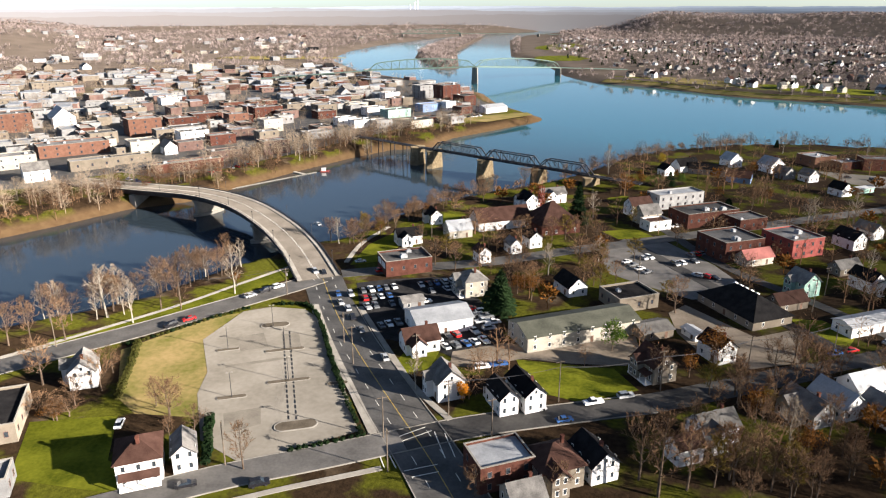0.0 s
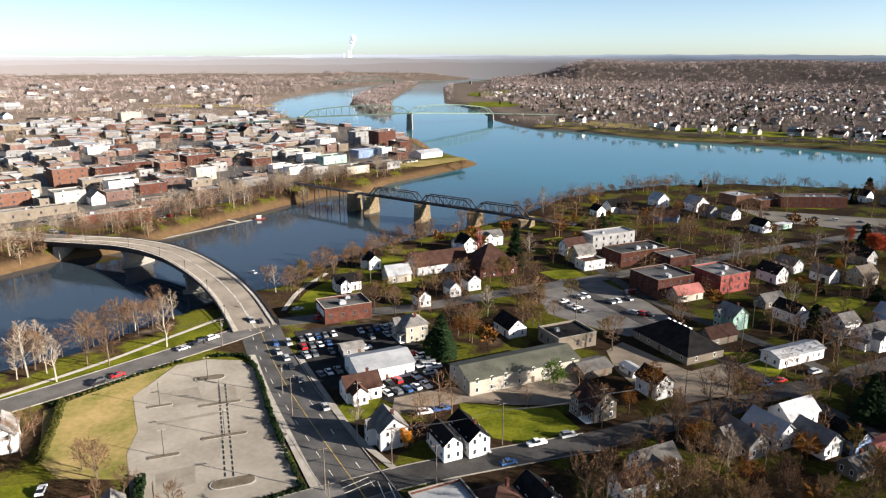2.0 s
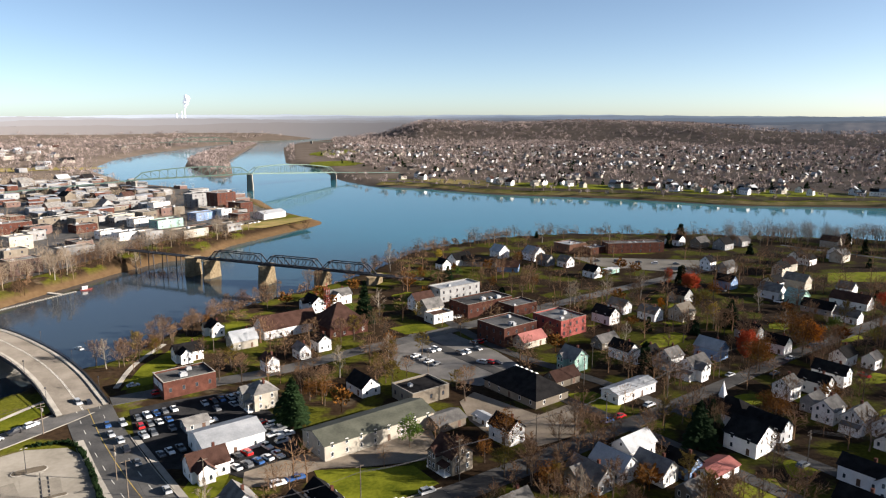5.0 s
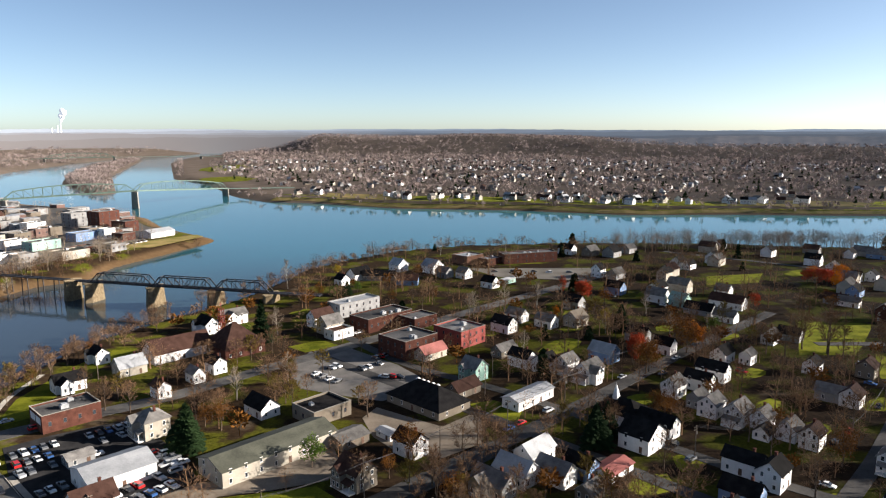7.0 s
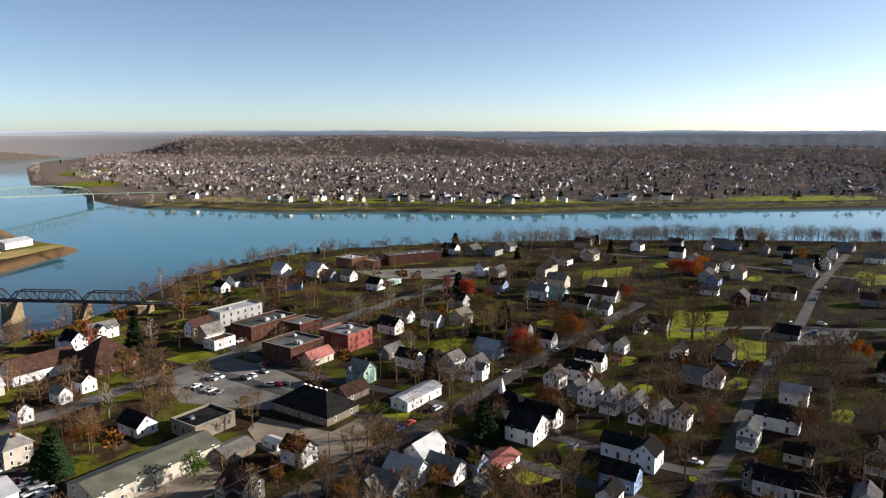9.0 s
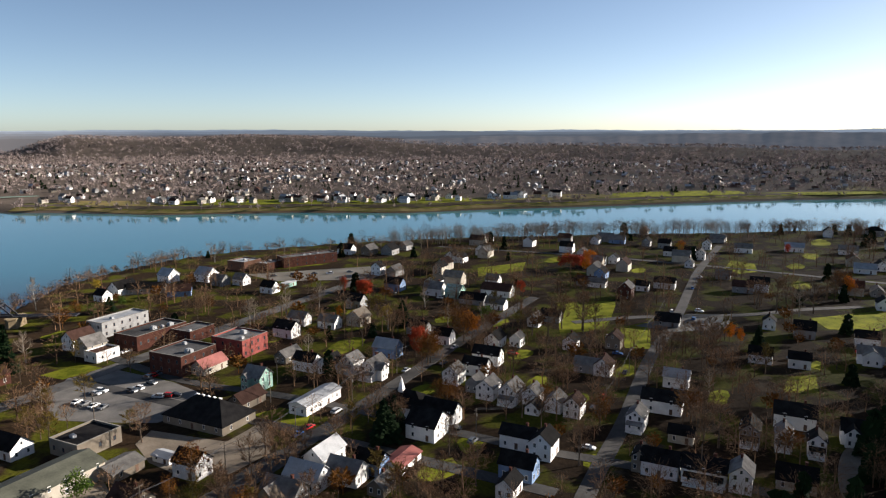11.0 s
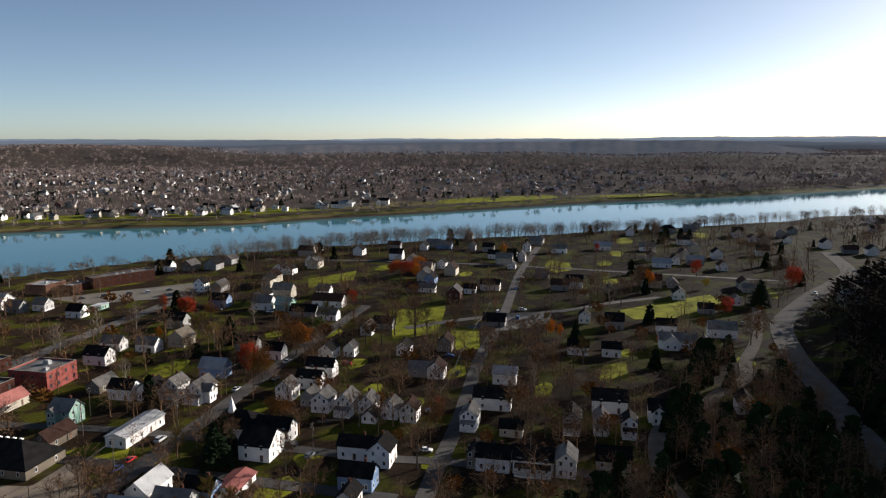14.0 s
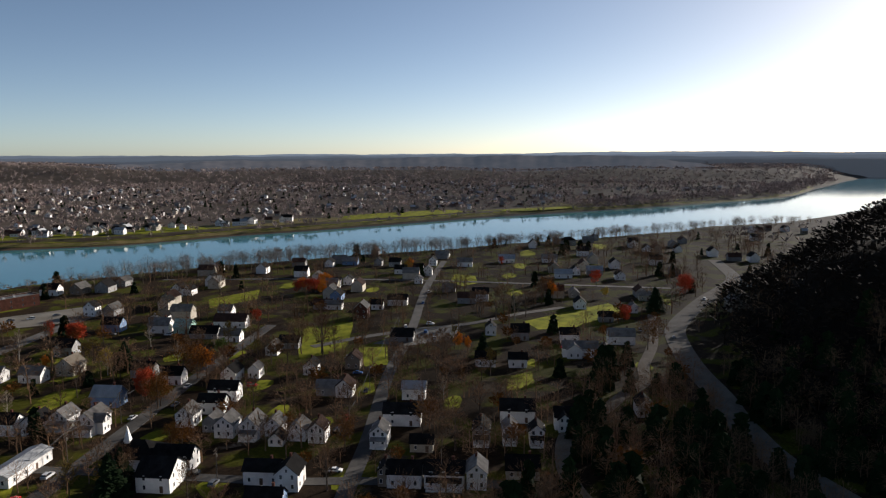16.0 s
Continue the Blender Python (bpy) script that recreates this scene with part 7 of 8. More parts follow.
def median_marks():
    """Two dashed rows of short wheel stops down the middle of the lot."""
    for s in (-1, 1):
        for k in range(20):
            f = k / 19
            x, y = -50.5 + f * 12 + s * 1.0, 208 - f * 50
            stop = tagged(new("wheel_stop", WHEEL_STOP), "short dark wheel stop on the car park", "wheel stop", "wheel stops")
            stop.matrix_world = pose(x, y, 0.1, 0, 0, -76)


WHEEL_STOP = Solid().box(-0.85, -0.1, 0, 0.85, 0.1, 0.12).mesh("wheel_stop", STEEL)
median_marks()


def hedge_mesh(seed, material):
    r = random.Random(seed)
    s = Solid()
    for k in range(130):
        a, b = r.uniform(0, 6.28), r.random()
        p = Vector((0.75 * math.cos(a) * b ** 0.4, 0.75 * math.sin(a) * b ** 0.4, r.uniform(0.05, 1.0)))
        n = (Vector((p.x, p.y, p.z - 0.3)) + Vector((r.uniform(-1, 1), r.uniform(-1, 1), r.uniform(-1, 1))) * 0.5).normalized()
        u = n.orthogonal().normalized() * r.uniform(0.1, 0.24)
        w = n.cross(u)
        s.add([tuple(p - u), tuple(p - w), tuple(p + u), tuple(p + w)], [(0, 1, 2, 3)])
    return s.mesh("foliage", material)


HEDGES = [hedge_mesh(k, NEEDLES if k < 2 else HEDGE_LEAF) for k in range(3)]


def hedge_row(points, gap, scale, kinds=(0, 1)):
    r = random.Random(len(points) * 7 + int(points[0][0]))
    for p in glide(points, gap):
        h = new("shrub", HEDGES[r.choice(kinds)])
        h.matrix_world = pose(p.x + r.uniform(-0.2, 0.2), p.y + r.uniform(-0.2, 0.2), 0.05, 0, 0, r.uniform(0, 360)) @ Matrix.Scale(scale * r.uniform(0.8, 1.2), 4)
        tagged(h, "clipped dark green shrub in a hedge row", "shrub", "hedge shrubs")


hedge_row([(-58, 231), (-49, 230.5), (-44.5, 225), (-40, 213), (-33, 189), (-28, 173)], 1.35, 1.1)
hedge_row([(-28, 173), (-22, 156), (-19.8, 150)], 1.7, 1.0)
hedge_row([(-21, 149.5), (-28, 146.5), (-36, 143.5)], 1.6, 0.9)
hedge_row([(-98, 199.5), (-88, 209), (-76, 221), (-68, 227.5)], 1.5, 0.9, (0, 2))
hedge_row([(-95, 199), (-91, 183), (-88, 168)], 1.6, 1.4, (2, 2))
hedge_row([(-59.5, 157), (-56.5, 146), (-55, 139)], 1.4, 1.6)


def steeple(x, y, z):
    e = base("steeple", x, y, z, 20, "slender white church steeple with a pointed spire", "steeple")
    child("belfry", Solid().box(-0.9, -0.9, -1.5, 0.9, 0.9, 2.6).box(-1.05, -1.05, 2.6, 1.05, 1.05, 2.85).mesh("belfry", WHITE), e)
    child("spire", flat_mesh("spire", [(-0.95, -0.95, 2.85), (0.95, -0.95, 2.85), (0.95, 0.95, 2.85), (-0.95, 0.95, 2.85), (0, 0, 7.6)], [(3, 2, 1, 0), (0, 1, 4), (1, 2, 4), (2, 3, 4), (3, 0, 4)], WHITE), e)


steeple(157.5, 184.4, 5.6)


def tower_frame():
    e = base("bell_tower", TOWER[0], TOWER[1], 0, 20, "tall open red steel tower beside the brown-roofed church", "tower")
    s = Solid()
    for a, b in ((-1, -1), (1, -1), (1, 1), (-1, 1)):
        s.bar((a * 1.1, b * 1.1, 0), (a * 0.9, b * 0.9, 19), 0.3)
    for k in range(6):
        z = 3 * k + 3
        for p, q in (((-1, -1), (1, -1)), ((1, -1), (1, 1)), ((1, 1), (-1, 1)), ((-1, 1), (-1, -1))):
            s.bar((p[0], p[1], z), (q[0], q[1], z), 0.16)
    child("frame", s.mesh("frame", RED), e)
    child("cross", Solid().bar((0, 0, 19), (0, 0, 21.5), 0.2).bar((-0.7, 0, 20.7), (0.7, 0, 20.7), 0.2).mesh("cross", RED), e)
    h = house(CHURCH_B[0], CHURCH_B[1], 20, 20, 19, height=4.6, wall=BRICK, roof=BROWN_ROOF, kind="hip", rise=9.5, chimney=False, name="church",
              label="brick church under a steep brown pyramid roof")
    return h


TOWER, CHURCH_B = (47.5, 331.0), (51.5, 322.0)
tower_frame()


def cupola_row():
    for k in range(5):
        e = base("roof_vent", 105.4 + (k - 2) * 2.6 * 0.342, 228.2 - (k - 2) * 2.6 * 0.94, 6.6, -70, "white round roof ventilator on the dark hall roof", "roof vent", "roof vents")
        child("drum", Solid().limb((0, 0, -1), (0, 0, 1.0), 0.7, 0.7, 10).mesh("drum", TRIM), e)
        child("cap", Solid().limb((0, 0, 1.004), (0, 0, 1.5), 0.95, 0.2, 10).mesh("cap", TRIM), e)


cupola_row()

# ---- trees that stand out ----
tree("fir1", 19.8, 224.7, 16, wide=1.15)
tree("fir0", 65.3, 328.8, 22, wide=0.85)
tree("green", 57.6, 326.9, 12, wide=0.8)
tree("green", 51.9, 195.5, 11, wide=1.1)
tree("orange", 5.5, 165.8, 7, wide=0.9)
tree("fir1", 126.9, 406.8, 8, wide=1.2)
tree("fir1", 133.6, 406.8, 9, wide=1.2)
tree("green", 141.2, 409.6, 8, wide=1.0)
tree("yellow", 146.1, 466.7, 9, wide=0.9)
tree("rust", 117.7, 409.5, 7, wide=1.1)
tree("pale0", 104.9, 439.5, 20, wide=0.9)
tree("pale1", 178.6, 327.4, 15, wide=1.2)
tree("pale0", 197.3, 325.6, 17, wide=1.1)
tree("pale1", 41.5, 260.7, 14, wide=1.0)
tree("pale0", 75.4, 340.5, 15, wide=1.2)
tree("olive0", 79.6, 277.2, 11, wide=1.3)
tree("rust", 31.8, 235.2, 12, wide=1.2)
tree("rust", 27.4, 241.5, 9, wide=1.2)
tree("bare0", -45.5, 136.5, 13, wide=1.0)
tree("pale1", -7.5, 172.3, 12, wide=0.9)
tree("pale0", -113.9, 220.1, 20, wide=1.2)
tree("pale1", -103.4, 215.6, 17, wide=0.9)
tree("pale0", -76.6, 241.3, 20, wide=0.9)
tree("rust", -78.3, 249.6, 6, wide=1.2)
tree("bare2", -98.4, 227.3, 16, wide=0.9)
tree("bare3", -91.3, 226.8, 15, wide=0.9)
tree("bare0", -119.6, 202.9, 15, wide=1.0)
tree("bare1", -129.9, 202.1, 14, wide=1.0)
tree("bare2", -135.2, 198.9, 15, wide=1.0)
tree("pale0", -46.2, 299.1, 13, wide=1.1)
tree("bare1", -50.4, 302.3, 12, wide=1.1)
tree("bare1", -111.6, 174.6, 15, wide=1.2)
tree("rust", -99.2, 156.7, 6, wide=1.6)
tree("bare3", -93.7, 171.6, 13, wide=1.0)
tree("bare2", -69.5, 156.2, 13, wide=1.1)
tree("bare0", -3.1, 271.6, 13, wide=1.2)
tree("bare1", 4.8, 265.0, 13, wide=1.2)
tree("olive1", 1.5, 281.9, 11, wide=1.2)
tree("bare0", -9.5, 293.0, 12, wide=1.1)
tree("olive0", 72.5, 169.5, 11, wide=1.2)
tree("bare0", 46.5, 127.2, 22, wide=1.0)
tree("bare1", 43.8, 133.0, 17, wide=1.1)
tree("bare2", 53.4, 129.4, 17, wide=1.1)
tree("bare3", 72.2, 139.2, 17, wide=1.0)
tree("pale1", 82.1, 143.6, 15, wide=1.0)
tree("bare0", 79.5, 169.5, 13, wide=1.2)
tree("bare1", 103.2, 180.4, 13, wide=1.2)
tree("bare2", 94.3, 178.8, 13, wide=1.2)
tree("bare3", 64.0, 133.0, 15, wide=1.2)
tree("olive1", 76.5, 130.1, 12, wide=1.2)
tree("bare1", 80.2, 223.9, 14, wide=1.2)
tree("bare2", 78.1, 673.8, 12, wide=1.4)
tree("bare3", 6.9, 127.1, 8, wide=1.2)
tree("bare2", 25.2, 127.1, 9, wide=1.1)
tree("pale0", -100.0, 487.9, 17, wide=0.9)
tree("pale1", -94.7, 497.9, 18, wide=1.0)
tree("pale0", -56.5, 525.8, 18, wide=1.0)
tree("olive1", 81.0, 236.3, 8, wide=1.3)
tree("rust", 234.2, 228.4, 15.0, wide=1.2)
tree("orange", 246.5, 232.6, 11.2, wide=1.0)
tree("rust", 253.7, 331.4, 11.2, wide=1.2)
tree("red", 253.6, 351.1, 12.5, wide=0.7)
tree("orange", 215.2, 302.4, 8.8, wide=0.7)
tree("rust", 202.3, 218.6, 15.0, wide=1.2)
tree("red", 203.9, 229.2, 12.5, wide=0.9)
tree("yellow", 229.7, 280.5, 11.2, wide=0.9)
tree("fir1", 232.0, 270.1, 14, wide=1.2)
tree("green", 270.9, 246.5, 9, wide=1.2)
tree("red", 329.6, 272.9, 10.0, wide=1.1)
tree("red", 415.5, 303.7, 11.2, wide=1.1)
tree("orange", 432.1, 295.5, 13.8, wide=1.1)
tree("rust", 442.0, 294.4, 12.5, wide=1.0)
tree("rust", 175.1, 175.5, 10.0, wide=1.2)
tree("pale1", 176.0, 326.9, 14, wide=1.2)
tree("pale0", 219.2, 327.4, 17, wide=1.1)
tree("bare0", 291.4, 200.2, 20, wide=1.1)
tree("fir1", 137.0, 169.3, 15, wide=1.1)
tree("fir0", 146.3, 175.1, 12, wide=1.2)
tree("green", 122.9, 399.2, 9, wide=1.2)
tree("rust", 116.7, 408.8, 10.0, wide=1.2)
tree("pale0", 245.6, 506.6, 15, wide=1.0)
tree("pale1", 298.0, 492.4, 14, wide=1.0)
tree("bare1", 524.8, 404.8, 16, wide=1.2)
tree("bare2", 552.7, 391.0, 15, wide=1.2)
tree("bare3", 591.9, 384.7, 14, wide=1.0)
tree("orange", 326.4, 140.1, 10.0, wide=0.9)
tree("orange", 325.8, 134.6, 8.8, wide=0.7)
tree("rust", 461.7, 135.2, 17.5, wide=1.2)
tree("orange", 469.7, 130.5, 13.8, wide=0.9)
tree("red", 525.4, 112.4, 15.0, wide=0.9)
tree("red", 422.4, 72.6, 11.2, wide=1.1)
tree("rust", 375.2, 49.4, 18.8, wide=1.2)
tree("orange", 527.9, 271.5, 13.8, wide=0.9)
tree("rust", 670.2, 248.0, 17.5, wide=0.9)
tree("red", 593.1, 212.6, 10.0, wide=0.9)
tree("bare0", 286.7, 189.5, 17, wide=1.0)
tree("bare1", 313.7, 189.6, 13, wide=1.0)
tree("bare2", 323.0, 147.6, 12, wide=1.2)
tree("fir1", 449.8, 58.0, 16, wide=1.1)
tree("bare1", 712.6, 245.0, 15, wide=1.3)
tree("bare2", 836.7, 173.0, 14, wide=1.2)
tree("bare3", 871.5, 152.2, 14, wide=1.2)
tree("rust", 170.3, 179.7, 11.2, wide=1.1)
tree("yellow", 485.7, 97.4, 8.8, wide=1.0)
tree("red", 510.4, 47.9, 17.5, wide=1.1)
tree("fir1", 456.6, 60.2, 16, wide=1.1)
tree("bare1", 1012.5, 29.0, 14, wide=1.6)
tree("bare0", 286.8, 196.5, 22, wide=1.2)
tree("bare2", 286.7, 209.3, 17, wide=1.3)
tree("bare3", 268.4, 204.1, 16, wide=1.3)
tree("bare1", 317.2, 189.8, 14, wide=1.3)
tree("bare1", 266.3, 212.3, 15, wide=1.3)
tree("bare2", 364.9, 356.7, 18, wide=1.4)
tree("bare0", 390.2, 354.3, 17, wide=1.4)
tree("bare3", 370.6, 373.9, 16, wide=1.4)
tree("bare0", 210.2, 91.4, 16, wide=1.4)
tree("bare2", 215.1, 98.6, 13, wide=1.4)
tree("bare1", 302.8, 137.2, 15, wide=1.4)
tree("bare3", 302.9, 146.1, 14, wide=1.3)
tree("bare0", 278.6, 150.1, 13, wide=1.4)
tree("bare2", 286.4, 148.8, 12, wide=1.4)
tree("bare1", 225.0, 143.1, 13, wide=1.3)
tree("bare3", 202.0, 130.5, 12, wide=1.3)
tree("bare0", 168.4, 115.3, 14, wide=1.2)
tree("rust", 238.8, 232.0, 17, wide=1.5)
tree("orange", 244.0, 235.2, 14, wide=1.0)
tree("red", 207.5, 230.9, 14, wide=1.0)
tree("rust", 199.4, 215.7, 15, wide=1.3)
tree("rust", 172.9, 176.4, 12, wide=1.3)
tree("orange", 437.8, 294.1, 14, wide=1.1)
tree("red", 419.5, 292.7, 13, wide=1.3)
tree("orange", 426.0, 307.6, 12, wide=1.0)
tree("yellow", 527.4, 272.2, 12, wide=1.0)
tree("red", 255.0, 332.0, 13, wide=1.4)
tree("rust", 258.4, 315.5, 12, wide=1.3)
tree("olive0", 287.4, 256.5, 13, wide=1.2)
tree("olive1", 233.3, 292.5, 13, wide=1.2)
tree("bare0", 395.8, 144.9, 20, wide=1.2)
tree("pale0", 397.8, 133.4, 19, wide=1.1)
tree("bare2", 397.4, 156.2, 18, wide=1.3)
tree("bare3", 409.7, 130.5, 18, wide=1.3)
tree("bare1", 420.1, 148.4, 19, wide=1.3)
tree("bare0", 449.2, 132.2, 16, wide=1.3)
tree("rust", 476.0, 136.4, 17, wide=1.2)
tree("rust", 362.1, 50.3, 17, wide=1.2)
tree("red", 416.4, 72.2, 10, wide=1.2)
tree("red", 528.8, 49.7, 15, wide=1.2)
tree("bare2", 304.5, 143.9, 14, wide=1.4)
tree("bare3", 275.7, 120.6, 13, wide=1.4)
tree("bare1", 227.4, 101.4, 13, wide=1.4)
tree("bare2", 283.9, 154.6, 14, wide=1.3)
tree("rust", 238.8, 240.0, 17, wide=1.4)
tree("rust", 201.8, 216.6, 15, wide=1.1)
tree("red", 205.1, 228.0, 14, wide=0.9)
tree("red", 255.9, 334.2, 12, wide=1.3)
tree("orange", 418.2, 285.2, 12, wide=1.1)
tree("red", 419.6, 299.3, 12, wide=1.2)
tree("olive1", 231.8, 297.0, 11, wide=1.2)
tree("bare0", 324.3, 222.5, 18, wide=1.3)
tree("bare1", 303.3, 221.2, 15, wide=1.3)
tree("bare0", -98.4, 156.7, 7, wide=2.0)
tree("bare2", -96.2, 158.5, 6, wide=2.0)
tree("bare3", -103.9, 159.3, 7, wide=1.8)
tree("bare1", -95.1, 181.7, 9, wide=1.2)
tree("bare2", -70.6, 159.4, 9, wide=1.5)

# ---- the other trees of the town, in seeded clumps between the houses ----
def taken(x, y, gap=2.5):
    if any(math.hypot(x - ring[0][0], y - ring[0][1]) < 90 and inside_depth(np.array([x]), np.array([y]), ring)[0] > 0.5 for ring in LAWN_RINGS):
        return True
    return any((x - a) ** 2 + (y - b) ** 2 < (r + gap) ** 2 for a, b, r in KEEP_OUT)


def scatter(seed, count, spot, kinds, low, high, gap=2.5):
    r, made, tries = random.Random(seed), 0, 0
    while made < count and tries < count * 40:
        tries += 1
        x, y = spot(r)
        if taken(x, y, gap) or ground_z(x, y) < -1.5:
            continue
        tree(r.choice(kinds), x, y, r.uniform(low, high), wide=r.uniform(0.85, 1.15))
        KEEP_OUT.append((x, y, 1.0))
        made += 1


def along(points, spread):
    def spot(r):
        k = r.randrange(len(points) - 1)
        f = r.random()
        return (points[k][0] * (1 - f) + points[k + 1][0] * f + r.gauss(0, spread), points[k][1] * (1 - f) + points[k + 1][1] * f + r.gauss(0, spread))
    return spot


def box_spot(x0, y0, x1, y1):
    return lambda r: (r.uniform(x0, x1), r.uniform(y0, y1))


BARE = ["bare0", "bare1", "bare2", "bare3"]
MIXED = BARE * 4 + ["olive0", "olive1", "rust", "pale0", "pale1"]
scatter(1, 56, box_spot(58, 120, 150, 190), BARE + ["bare1", "olive0", "rust"], 9, 14, 0.5)
scatter(2, 30, box_spot(20, 240, 110, 330), MIXED, 8, 13)
scatter(3, 24, box_spot(110, 250, 300, 400), MIXED, 8, 14)
scatter(4, 45, box_spot(180, 90, 340, 260), MIXED + ["fir0"], 8, 15)
scatter(8, 34, along([(-150, 208), (-118, 226), (-96, 254), (-82, 272)], 4), BARE + ["pale0"], 10, 17, 0.5)
scatter(9, 40, along([(-34, 300), (-18, 335), (12, 372), (60, 420), (100, 456)], 5), BARE * 2 + ["olive0", "rust"], 8, 13, 0.3)
scatter(13, 6, box_spot(-110, 100, -60, 175), BARE, 7, 10, 2.0)


# ---- woods: trees past counting, joined ----
def template(kind, seed, tris):
    """A light tree of unit height: slim trunk and a crown of thin blades; "tree" has real limbs."""
    r = random.Random(seed)
    if kind == "tree":
        t = Solid()
        t.limb((0, 0, -0.04), (r.uniform(-0.02, 0.02), r.uniform(-0.02, 0.02), 0.38), 0.016, 0.011, 4)
        t.limb((0, 0, 0.38), (r.uniform(-0.04, 0.04), r.uniform(-0.04, 0.04), 0.86), 0.010, 0.003, 3)
        for i in range(9):
            a = 2.4 * i + r.uniform(-0.4, 0.4)
            z, reach = 0.22 + 0.05 * i, r.uniform(0.17, 0.29) * (1.1 - 0.06 * i)
            t.limb((0, 0, z), (math.cos(a) * reach, math.sin(a) * reach, z + reach * r.uniform(0.6, 1.2)), 0.006, 0.002, 3)
        wide_twig = 0.0036 * math.sqrt(250 / tris)
        for i in range(tris):
            n = Vector((r.gauss(0, 1), r.gauss(0, 1), r.gauss(0, 1))).normalized()
            p = Vector((n.x * 0.27, n.y * 0.27, n.z * 0.34)) * r.uniform(0.4, 1.0) * (1 + 0.18 * math.sin(3 * math.atan2(n.y, n.x) + seed)) + Vector((0, 0, 0.60))
            d = (n + Vector((r.uniform(-1, 1), r.uniform(-1, 1), r.uniform(-0.3, 1.2))) * 0.8).normalized()
            q, s = p + d * r.uniform(0.07, 0.15), d.orthogonal().normalized()
            s.rotate(Matrix.Rotation(r.uniform(0, 6.28), 3, d))
            t.add([tuple(p - s * wide_twig), tuple(p + s * wide_twig), tuple(q)], [(0, 1, 2)])
        return np.array([tuple(q) for q in t.v]), t.f
    v, f = [], []
    for a in (0, 2.1, 4.2):
        b = a + 2.1
        k = len(v)
        v += [(0.014 * math.cos(a), 0.014 * math.sin(a), -0.05), (0.014 * math.cos(b), 0.014 * math.sin(b), -0.05), (0, 0, 0.75)]
        f.append((k, k + 1, k + 2))
    if kind == "far":
        # an open broom of twigs
        for i in range(tris * 5):
            n = Vector((r.gauss(0, 1), r.gauss(0, 1), r.gauss(0.3, 0.8))).normalized()
            p = Vector((n.x * 0.05, n.y * 0.05, r.uniform(0.3, 0.6)))
            q = Vector((n.x * 0.27, n.y * 0.27, 0.62 + n.z * 0.34)) * r.uniform(0.8, 1.1)
            d = (q - p).normalized()
            t = d.orthogonal().normalized() * r.uniform(0.022, 0.045)
            t.rotate(Matrix.Rotation(r.uniform(0, 6.28), 3, d))
            k = len(v)
            m = p.lerp(q, 0.55)
            v += [tuple(p), tuple(m + t), tuple(q), tuple(m - t)]
            f.append((k, k + 1, k + 2, k + 3))
        return np.array(v), f
    for i in range(tris):
        a = r.uniform(0, 6.28)
        if kind == "fir":
            z = r.random() ** 1.3 * 0.85
            p, q = Vector((0, 0, z + 0.18)), Vector((math.cos(a), math.sin(a), 0)) * 0.24 * (1 - z) + Vector((0, 0, z))
            w = 0.07
        else:
            n = Vector((r.gauss(0, 1), r.gauss(0, 1), r.gauss(0, 1))).normalized()
            p = Vector((n.x * 0.25, n.y * 0.25, n.z * 0.33)) * r.uniform(0.35, 1.0) + Vector((0, 0, 0.58))
            q = p + Vector((n.x, n.y, abs(n.z) * 0.6 + 0.5)) * r.uniform(0.07, 0.16) + Vector((r.uniform(-1, 1), r.uniform(-1, 1), r.uniform(-1, 1))) * 0.05
            w = {"bare": 0.032, "leaf": 0.028}[kind]
        d = (q - p).normalized()
        s = d.orthogonal().normalized()
        s.rotate(Matrix.Rotation(r.uniform(0, 6.28), 3, d))
        k = len(v)
        if kind == "bare" and i % 2:
            v += [tuple(p - s * w), tuple(p + s * w), tuple(q)]
            f.append((k, k + 1, k + 2))
        else:
            m = p.lerp(q, 0.6)
            v += [tuple(p), tuple(m + s * w * 1.4), tuple(q), tuple(m - s * w * 1.4)]
            f.append((k, k + 1, k + 2, k + 3))
    return np.array(v), f


def woods(name, label, spots, heights, kind, tris, material, seed, wide=1.0):
    """Joins one light tree at each spot into a single mesh."""
    r = np.random.RandomState(seed)
    shapes = [template(kind, seed * 10 + k, tris) for k in range(4)]
    x, y = spots
    z = land(x, y) - 0.2
    verts, faces, n = [], [], 0
    for k, (tv, tf) in enumerate(shapes):
        idx = np.arange(k, len(x), 4)
        a = r.uniform(0, 6.28, len(idx))
        h, w = heights[idx], heights[idx] * wide * r.uniform(0.8, 1.25, len(idx))
        c, s = np.cos(a)[:, None], np.sin(a)[:, None]
        vx = x[idx][:, None] + (tv[:, 0] * c - tv[:, 1] * s) * w[:, None]
        vy = y[idx][:, None] + (tv[:, 0] * s + tv[:, 1] * c) * w[:, None]
        vz = z[idx][:, None] + tv[:, 2] * h[:, None]
        verts.append(np.stack([vx, vy, vz], -1).reshape(-1, 3))
        for i in range(len(idx)):
            o = n + i * len(tv)
            faces += [tuple(o + q for q in face) for face in tf]
        n += len(idx) * len(tv)
    me = bpy.data.meshes.new(name)
    me.from_pydata(np.concatenate(verts).tolist(), [], faces)
    me.materials.append(material)
    return tagged(new(name, me), label, "trees", kind="stuff")


def dry_land(x, y, margin=6.0):
    return np.maximum(-inside_depth(x, y, RIVER), inside_depth(x, y, ISLAND)) > margin


def free(x, y, gap):
    keep = np.ones(len(x), bool)
    for a, b, rad in KEEP_OUT:
        keep &= (x - a) ** 2 + (y - b) ** 2 > (rad + gap) ** 2
    for ring in LAWN_RINGS:
        keep &= inside_depth(x, y, ring) < 0.5
    return keep


